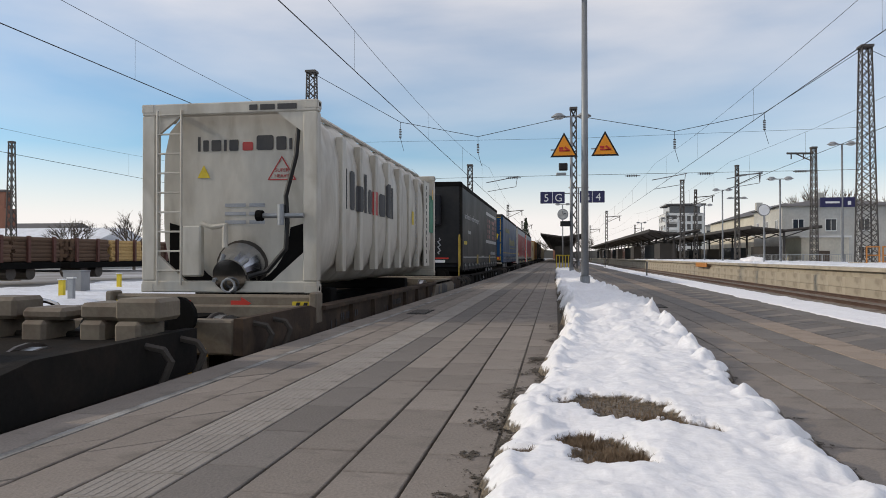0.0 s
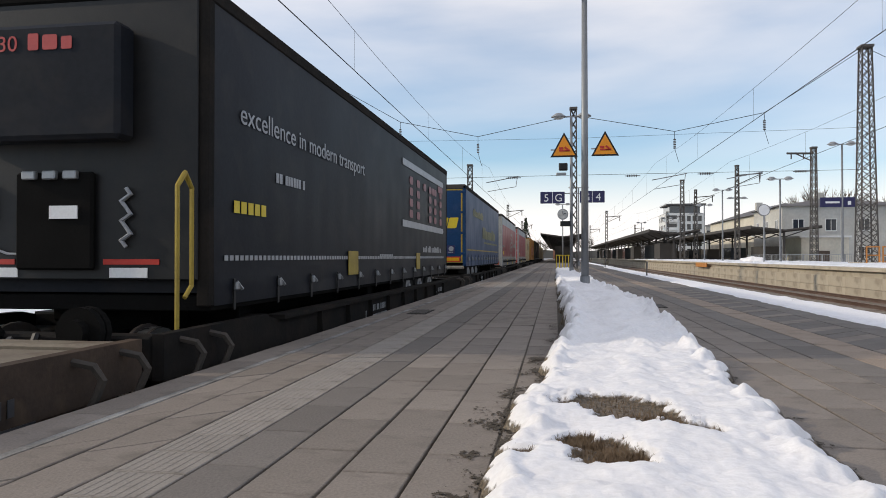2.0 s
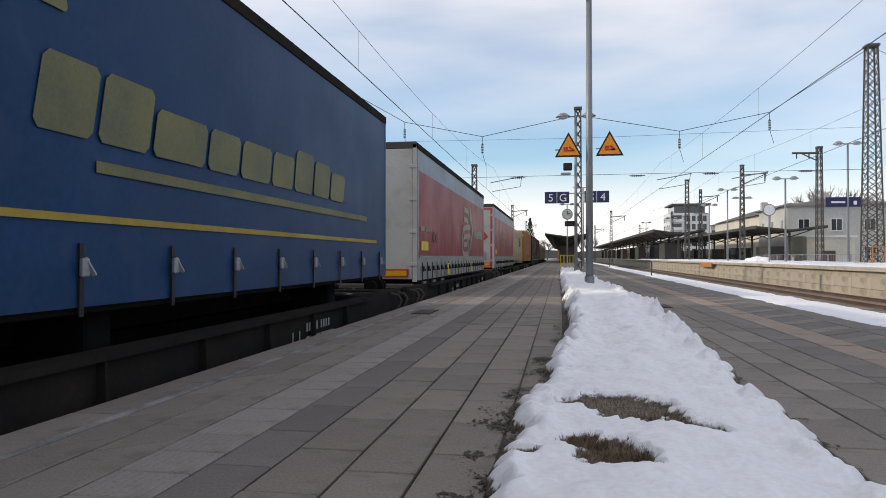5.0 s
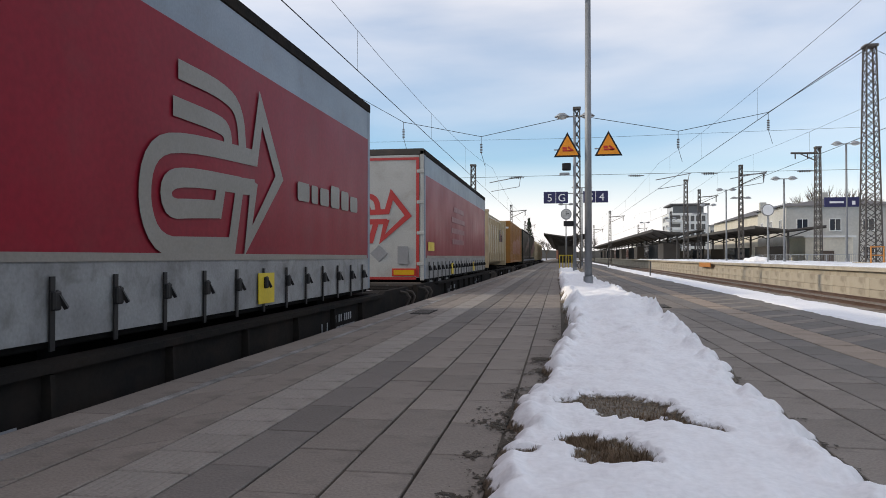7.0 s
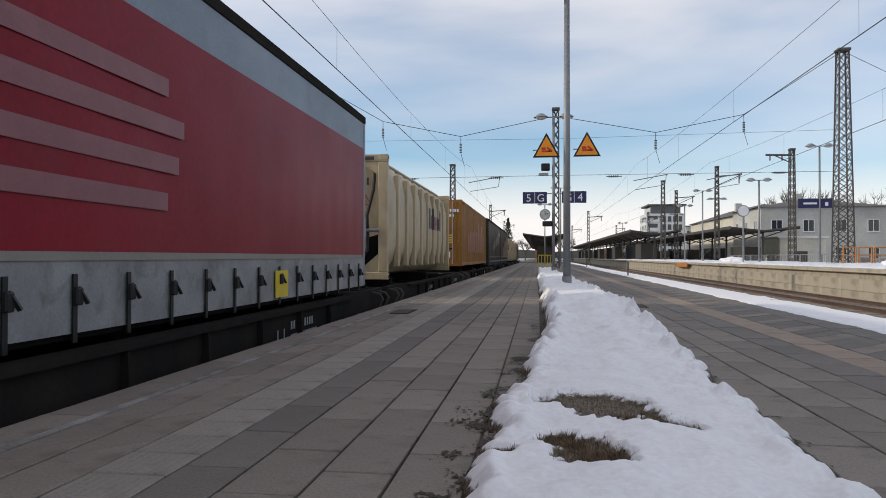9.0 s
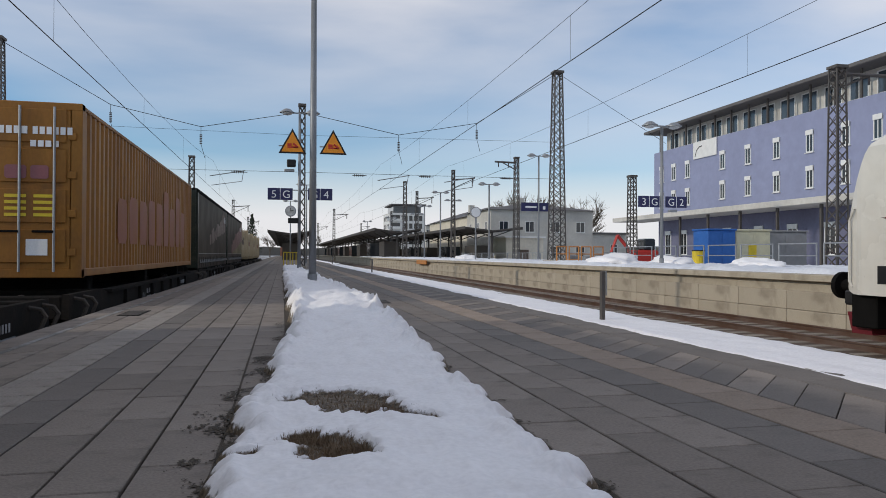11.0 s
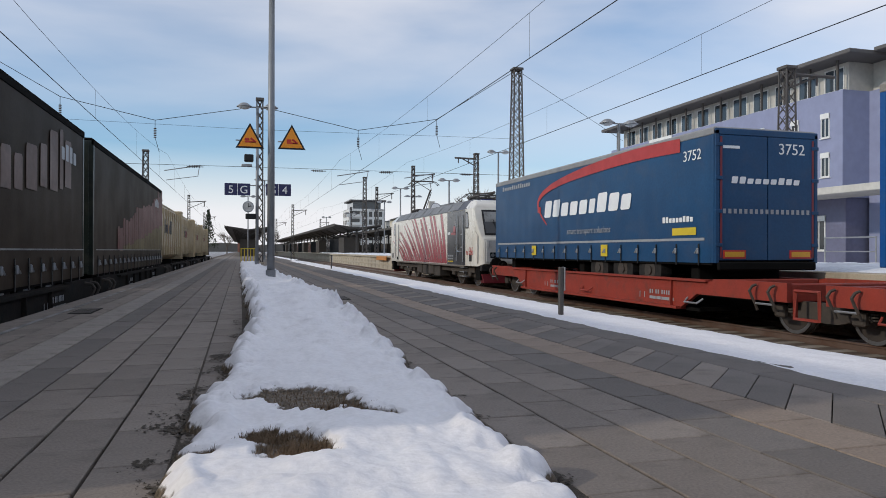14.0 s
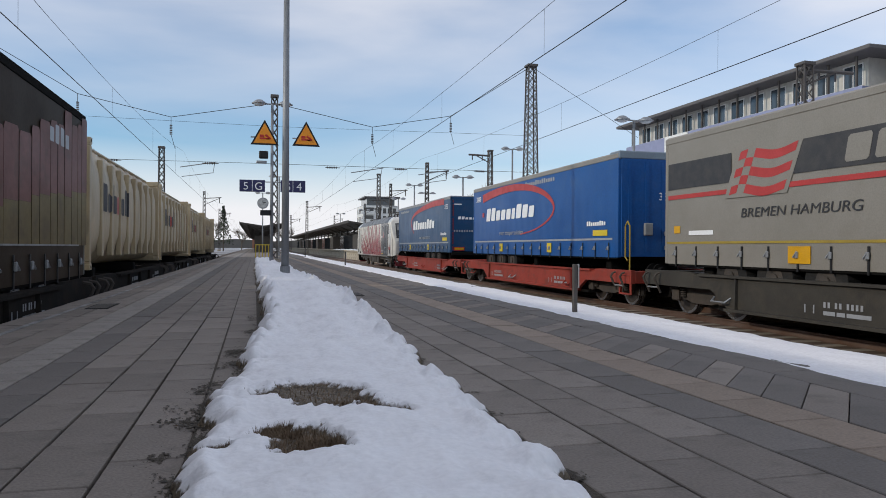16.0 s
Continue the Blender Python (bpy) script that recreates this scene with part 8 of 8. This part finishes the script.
    # roof gear and the raised current collector
    for k in range(4):
        part("roof_box", box(B(), -0.75, 0.75, 4.6 + k * 2.4, 6.2 + k * 2.4, 3.862, 3.98 + 0.06 * (k % 2), 0.04), "loco_roof", t)
    ins = mesh_of("roof_insulator", rod(rod(rod(B(), (0, 0, 0), (0, 0, 0.26), 0.05, 8), (0, 0, 0.06), (0, 0, 0.09), 0.09, 10), (0, 0, 0.15), (0, 0, 0.18), 0.09, 10), "insulator")
    for x, y in [(-0.6, 2.6), (0.6, 2.6), (-0.6, 3.8), (0.6, 3.8), (-0.55, LN - 3.9), (0.55, LN - 3.9), (-0.55, LN - 2.7), (0.55, LN - 2.7)]:
        ob = new("roof_insulator", ins)
        ob.parent = t
        ob.location = (x, y, 3.86)
    for y0_, raised in ((2.2, False), (LN - 4.4, True)):
        part("collector_base", pipe(B(), [(-0.6, y0_ + 0.3, 4.12), (0.6, y0_ + 0.3, 4.12), (0.6, y0_ + 1.8, 4.12), (-0.6, y0_ + 1.8, 4.12), (-0.6, y0_ + 0.3, 4.12)], 0.035), "mast", t)
        if raised:
            kn, hd = (0, y0_ - 0.55, 5.25), (0, y0_ + 1.15, 5.93)
        else:
            kn, hd = (0, y0_ + 0.0, 4.25), (0, y0_ + 1.7, 4.30)
        part("lower_arm", rod(rod(B(), (0, y0_ + 1.25, 4.12), kn, 0.055, 8), (0.1, y0_ + 1.05, 4.12), (kn[0] + 0.08, kn[1] + 0.12, kn[2] - 0.12), 0.02, 6), "mast", t)
        ua = B()
        for sx in (-1, 1):
            rod(ua, (sx * 0.05, kn[1], kn[2]), (sx * 0.42, hd[1], hd[2] - 0.05), 0.024, 6)
        part("upper_arm", ua, "mast", t)
        hb = B()
        for d in (-0.18, 0.18):
            pipe(hb, [(-0.98, hd[1] + d, hd[2] - 0.22), (-0.75, hd[1] + d, hd[2] - 0.03), (-0.55, hd[1] + d, hd[2] + 0.02), (0.55, hd[1] + d, hd[2] + 0.02), (0.75, hd[1] + d, hd[2] - 0.03), (0.98, hd[1] + d, hd[2] - 0.22)], 0.022)
        for sx in (-0.42, 0.42):
            rod(hb, (sx, hd[1] - 0.18, hd[2]), (sx, hd[1] + 0.18, hd[2]), 0.018, 6)
        part("contact_head", hb, "mast", t)
    part("roof_line", pipe(B(), [(0.3, 3.9, 4.15), (0.3, LN - 3.9, 4.15)], 0.02), "galv", t)
    for y in (5, 8, 11):
        part("horn", rod(B(), (-0.3, y, 3.95), (-0.3, y + 0.3, 3.98), 0.06, 10), "galv", t)
    return t


# places along the track when the clip stands at 12.5 s
T_REF = 12.5


def run_right(t):
    """Metres run since the clip's start; the train slows a little."""
    return 15.7 * t - 0.15 * t * t


def start_of(y_ref):
    return y_ref - run_right(T_REF)


loco = engine()
RIGHT.append((loco, start_of(10.65)))


def swept_trailer(y_rear, body, name_mat, label, number, logo):
    t = trailer("semi_trailer", start_of(y_rear), 13.5, 1.33, 4.27, "R", body, body, label, frame_mat=body, front="doors", straps=15, roof_mat="cab_grey" if logo == "rising" else "tarp_light", axles=2.6 if logo == "rising" else 8.6)
    m = on(WEST, -WL, 0, 0)
    L_ = 13.5
    def up(y):   # from the distance behind the leading end
        return y - L_
    bars(t, m, up(0.3), 1.82, [12.9], 0.06, "silver", name="hem_line")
    for yy in (3.7, 8.6):
        plate("yellow_plate", rect(up(yy), up(yy) + 0.36, 1.44, 1.76), "yellow", t, on(WEST, -WL - 0.01, 0, 0), 0.012)
    bars(t, m, up(11.6), 2.25, [0.1] * 9, 0.14, "white", 0.25, name="code_bars")
    plate("yellow_label", rect(up(12.0), up(12.9), 1.95, 2.12), "yellow", t, m)
    if logo == "rising":
        pts = [(4.9, 2.45), (4.4, 2.8), (4.1, 3.2), (4.5, 3.5), (5.6, 3.74), (7.2, 3.9), (9.2, 4.02), (10.8, 4.05), (12.3, 4.02)]
        wid = [0.05, 0.07, 0.11, 0.15, 0.19, 0.24, 0.30, 0.32]
        first, lo = 4.7, 2.68
    else:
        pts = [(1.4, 3.72), (2.4, 3.84), (4.3, 3.95), (6.3, 3.90), (8.0, 3.62), (9.0, 3.22), (9.2, 2.85), (8.6, 2.5), (7.4, 2.22), (6.0, 2.1)]
        wid = [0.36, 0.34, 0.30, 0.26, 0.22, 0.18, 0.13, 0.09, 0.05]
        first, lo = 1.9, 2.72
    bm = B()
    pts, wid = rounded([(up(a), z) for a, z in pts]), wid + [wid[-1]]
    ribbon(bm, pts, [wid[min(int(i * len(wid) / len(pts)), len(wid) - 1)] * (1 - (i * len(wid) / len(pts)) % 1) + wid[min(int(i * len(wid) / len(pts)) + 1, len(wid) - 1)] * ((i * len(wid) / len(pts)) % 1) for i in range(len(pts))])
    part("red_swoosh", bm, "red", t, "plain red curved band", m=m)
    bars(t, m, up(first), lo, [0.5, 0.48, 0.48, 0.48, 0.48, 0.34, 0.52, 0.52, 0.48], 0.54, "white", 0.26, 0.22, name="mark")
    words("smart transport solutions", 0.26, "silver", t, m @ Matrix.Translation((up(first + 1.4) + 1.65, 2.10, 0.004)), 0.15, "slogan")
    plate("red_dot", rect(up(first - 0.55), up(first - 0.3), lo + 0.2, lo + 0.38), "red", t, m)
    bars(t, m, up(0.8 if logo == "rising" else 6.5), 3.86, [0.13] * 14, 0.16, "silver", 0.4, name="print_bar")
    words(number, 0.34, "white", t, on(WEST, -WL - 0.004, 0.75 if logo == "rising" else 12.7, 3.62), name="number")
    return t


t = swept_trailer(-4.55, "blue_navy", "white", "navy blue curtain-sided trailer with red curved band", "3752", "rising")
rear_doors(t, 1.33, 4.25, "blue_navy", edge="blue_navy", beam="pit")
for x0, x1, za, zb in [(-1.165, -1.12, 1.45, 4.05), (1.12, 1.165, 1.45, 4.05)]:
    part("red_border", box(B(), x0, x1, -0.055, -0.0465, za, zb), "plough", t)
m = on(SOUTH, 0, -0.05, 0)
words("3752", 0.34, "white", t, on(SOUTH, 0.6, -0.05, 3.72), name="number")
bars(t, m, -0.9, 3.05, [0.14] * 9, 0.15, "white", 0.35, 0.18, name="mark")
bars(t, m, -1.1, 2.40, [0.07] * 17, 0.10, "silver", 0.6, name="print_bar")
bars(t, m, -1.1, 3.80, [0.4], 0.06, "white", name="print_bar")
t = swept_trailer(-22.15, "blue_bright", "white", "bright blue curtain-sided trailer with red curved band", "3848", "swoosh")
part("front_wall", box(B(), -1.2, 1.2, -0.03, 0.0, 1.35, 4.1, 0.01), "blue_bright", t)
part("headboard_cover", box(B(), -1.285, 1.285, -0.04, 0.5, 4.08, 4.31, 0.03), "tarp_grey", t, "pale grey roof fold")
words("3848", 0.3, "white", t, on(SOUTH, 0.2, -0.034, 2.95), name="number")
for k in range(5):
    part("wall_rib", box(B(), -1.0 + k * 0.5, -0.9 + k * 0.5, -0.045, -0.031, 1.5, 4.0), "blue_bright", t)
for z in (1.55, 1.95):
    part("fold_step", box(B(), 0.05, 0.95, -0.28, -0.05, z, z + 0.12, 0.02), "alu", t)
part("junction_box", box(B(), -0.55, -0.3, -0.12, -0.03, 1.95, 2.3, 0.02), "cab_grey", t)
t = trailer("semi_trailer", start_of(-38.1), 13.6, 1.22, 4.28, "R", "tarp_light", "tarp_light", "pale grey curtain-sided trailer with black band", frame_mat="tarp_light", front="doors", straps=16, axles=8.6)
m = on(WEST, -WL, 0, 0)
u0 = -13.6
plate("black_band", rect(u0 + 0.15, u0 + 2.5, 3.0, 3.62), "ink", t, m)
plate("black_band", rect(u0 + 4.05, u0 + 13.4, 3.0, 3.62), "ink", t, m)
plate("red_line", rect(u0 + 0.15, u0 + 13.4, 2.76, 2.86), "red", t, m)
plate("flag_ground", [(u0 + 2.30, 2.66), (u0 + 4.15, 2.66), (u0 + 4.55, 3.62), (u0 + 2.70, 3.62)], "tarp_light", t, on(WEST, -WL - 0.005, 0, 0), 0.004)
bm = B()
wavy = lambda u, r: (u0 + 2.45 + u * 1.62 + r * 0.075, 2.70 + r * 0.175 + 0.055 * math.sin(u * 6.6 + 0.4))
for r_ in range(5):
    for c_ in range(14):
        striped = r_ % 2 == 0 if c_ > 5 else (r_ + c_ // 2) % 2 == 0
        if striped:
            a, b = c_ / 14, (c_ + 1) / 14
            prism(bm, [wavy(a, r_), wavy(b, r_), wavy(b, r_ + 1), wavy(a, r_ + 1)], "z", 0, 0.003)
tagged(part("flag_mark", bm, "red", t, "plain red waving flag shape", m=on(WEST, -WL - 0.010, 0, 0)), kind="stuff")
bars(t, on(WEST, -WL - 0.007, 0, 0), u0 + 5.5, 3.08, [0.5, 0.5, 0.55, 0.55, 0.55, 0.6, 0.5, 0.5], 0.46, "tarp_light", 0.25, 0.2, name="mark", even=True)
words("BREMEN HAMBURG", 0.27, "ink", t, on(WEST, -WL - 0.004, 9.25, 2.24), name="place_words", squeeze=1.30, shear=0.15)
plate("yellow_line", rect(u0 + 0.1, u0 + 13.5, 1.70, 1.75), "trim_yellow", t, m)
for yy in (4.2, 9.0):
    plate("yellow_plate", rect(u0 + yy, u0 + yy + 0.56, 1.32, 1.64), "amber", t, on(WEST, -WL - 0.01, 0, 0), 0.012)
plate("yellow_plate", rect(u0 + 0.4, u0 + 0.65, 1.95, 2.12), "amber", t, m)
plate("white_label", rect(u0 + 1.0, u0 + 1.9, 1.9, 2.0), "white", t, m)

pocket_wagon("carrier_wagon", start_of(-23.0), 32.2, [15.8], "wagon_red", "red articulated pocket wagon", "R", ribbed=False, rails=(0.35,), top=1.0, low=0.30, w=1.36)
pocket_wagon("carrier_wagon", start_of(-57.9), 34.2, [17.0], "wagon_olive", "olive grey articulated pocket wagon", "R", ribbed=False, top=1.05, low=0.30, w=1.36)
for ob, y0_ in RIGHT:
    if ob.name.startswith("semi_trailer"):
        for k in (1.0, 6.6, 12.2):
            part("load_support", box(B(), -1.05, 1.05, k - 0.15, k + 0.15, 0.9, 1.35, 0.02), "pit", ob)


# ---- load bodies take their full width over mirrors, posts and lashings ----
def widen(ob, k):
    d = Matrix.Diagonal((k, 1, 1, 1))
    for part_ in ob.children:
        m_ = part_.matrix_basis.copy()
        part_.data.transform(m_.inverted() @ d @ m_)
        for sub in part_.children:
            n_ = m_ @ sub.matrix_basis
            sub.data.transform(n_.inverted() @ d @ n_)


for ob, y0_ in LEFT + RIGHT:
    if ob.name.startswith(("semi_trailer", "silo_container", "box_container")):
        widen(ob, 1.047)


# ---- paving, slab by slab, last ----
def paving():
    """Rows of slabs: the nearest ones are single parts, the rest joined."""
    field = tagged(new("paving"), "worn grey concrete paving slabs on the platform", "paving", kind="structure")
    rows = [(-2.70, -2.42, 1.0, "slab"), (-2.36, -2.09, 0.64, "slant"), (-2.09, -1.795, 0.64, "slant"), (-1.795, -1.46, 0.303, "slab_pale"), (-1.46, -1.18, 0.6, "slab_dark"),
            (-1.18, -0.87, 0.6, "slab"), (-0.87, -0.57, 0.6, "slab"), (-0.57, -0.27, 0.6, "slab"), (-0.27, 0.03, 0.6, "slab"),
            (1.19, 1.53, 0.6, "slab"), (1.53, 1.83, 0.6, "slab"), (1.83, 2.18, 0.6, "slab"), (2.18, 2.53, 0.6, "slab_dark"),
            (2.53, 2.91, 0.5, "slab_beige"), (2.91, 3.53, 0.324, "alt"), (3.53, 3.97, 1.0, "slab_dark"), (3.97, 4.95, 1.0, "slab_dark")]
    shared = {}
    rr = random.Random(3)
    for ri, (x0, x1, ln, kind) in enumerate(rows):
        y_near = 1.6 if x0 < 0 else 0.8
        slant = 1.0 if kind in ("alt", "slant") else 0.0      # joints that run slantwise over the row
        lead = 0.0 if slant else (ri % 2) * ln / 2
        if kind == "alt":
            y_near = 2.947 - 6 * ln
        count, y, k = 0, y_near - lead, 0
        far = {}
        while y < 62:
            mt = "slab" if kind == "slant" else kind if kind != "alt" else ("slab" if k % 3 == 0 else "slab_dark")
            near = y < (9.0 if ln < 0.9 else 7.0) and ri not in (16,)
            g, gx = 0.004, 0.007
            if near and count < (22 if ln < 0.5 else 14):
                key = (round(x1 - x0, 3), ln, mt, slant)
                if key not in shared:
                    bm = B()
                    box(bm, gx, x1 - x0 - gx, g, ln - g, -0.05, 0.0, 0.004)
                    if mt == "slab_pale":
                        for q in range(7):
                            box(bm, 0.03 + q * 0.04, 0.048 + q * 0.04, 0.012, ln - 0.012, -0.002, 0.0016)
                    for v in bm.verts:
                        v.co.y += v.co.x * slant
                    shared[key] = mesh_of("slab", bm, mt)
                ob = new("slab", shared[key])
                ob.parent = field
                ob.location = (x0, y, rr.uniform(-0.003, 0.0015))
                count += 1
            else:
                far.setdefault(mt, []).append((x0 + gx, x1 - gx, y + g, y + ln - g, rr.uniform(-0.003, 0.0015), (x1 - x0) * slant))
            y += ln
            k += 1
        for mt, cells in far.items():
            vs, fs = [], []
            for a, b, c, d, z, sl in cells:
                i = len(vs)
                vs += [(a, c, z), (b, c + sl, z), (b, d + sl, z), (a, d, z), (a, c, z - 0.04), (b, c + sl, z - 0.04), (b, d + sl, z - 0.04), (a, d, z - 0.04)]
                fs += [(i, i + 1, i + 2, i + 3), (i, i + 4, i + 5, i + 1), (i + 1, i + 5, i + 6, i + 2), (i + 2, i + 6, i + 7, i + 3), (i + 3, i + 7, i + 4, i)]
            me = bpy.data.meshes.new("far_slabs")
            me.from_pydata(vs, [], fs)
            me.materials.append(M[mt])
            ob = new("far_slabs", me)
            ob.parent = field
            tagged(ob, kind="stuff")
        mt = "slab_dark" if kind == "alt" else "slab" if kind == "slant" else kind
        bm = B()
        sl = (x1 - x0) * slant
        y_a, y_b = y_near - lead - 0.004, y + 0.004
        prism(bm, [(x0, Y0), (x1 - 0.006, Y0), (x1 - 0.006, y_a + sl), (x0, y_a)], "z", -0.044, 0.0)
        prism(bm, [(x0, y_b), (x1 - 0.006, y_b + sl), (x1 - 0.006, 329), (x0, 329)], "z", -0.044, 0.0)
        tagged(part("distant_strip", bm, mt, field), kind="stuff")
    bm = B()
    box(bm, -2.42, -2.36, Y0, 329, -0.044, 0.001)
    part("edge_line", bm, "line_worn", field, "worn white edge line")
    bm = B()
    box(bm, 0.03, 1.19, 46.0, 329, -0.044, -0.001)
    box(bm, 0.03, 1.19, Y0, -1.6, -0.044, -0.001)
    tagged(part("distant_strip", bm, "slab", field), kind="stuff")


paving()


# ---- what moves ----
def run_left(t):
    return 8.7722 * t + 0.01881 * t * t - 0.0016935 * t ** 3


def motions():
    """Both trains roll along their tracks; every wheelset turns with its train."""
    times = [k * 1.0 for k in range(17)]
    for ob, y0_ in LEFT:
        walk(ob, [(t_, pose(XL, y0_ - run_left(t_), RAIL)) for t_ in times])
    for ob, y0_ in RIGHT:
        walk(ob, [(t_, pose(X3, y0_ + run_right(t_), RAIL)) for t_ in times])
    for w, y, r, side in TURNING:
        step = 0.06 if side == "R" else 0.07
        n = int(16 / step)
        rows = []
        for k in range(n + 1):
            t_ = 16 * k / n
            a = (run_left(t_) if side == "L" else -run_right(t_)) / r
            rows.append((t_, Matrix.Translation((0, y, r)) @ Matrix.Rotation(a, 4, "X")))
        walk(w, rows)


motions()
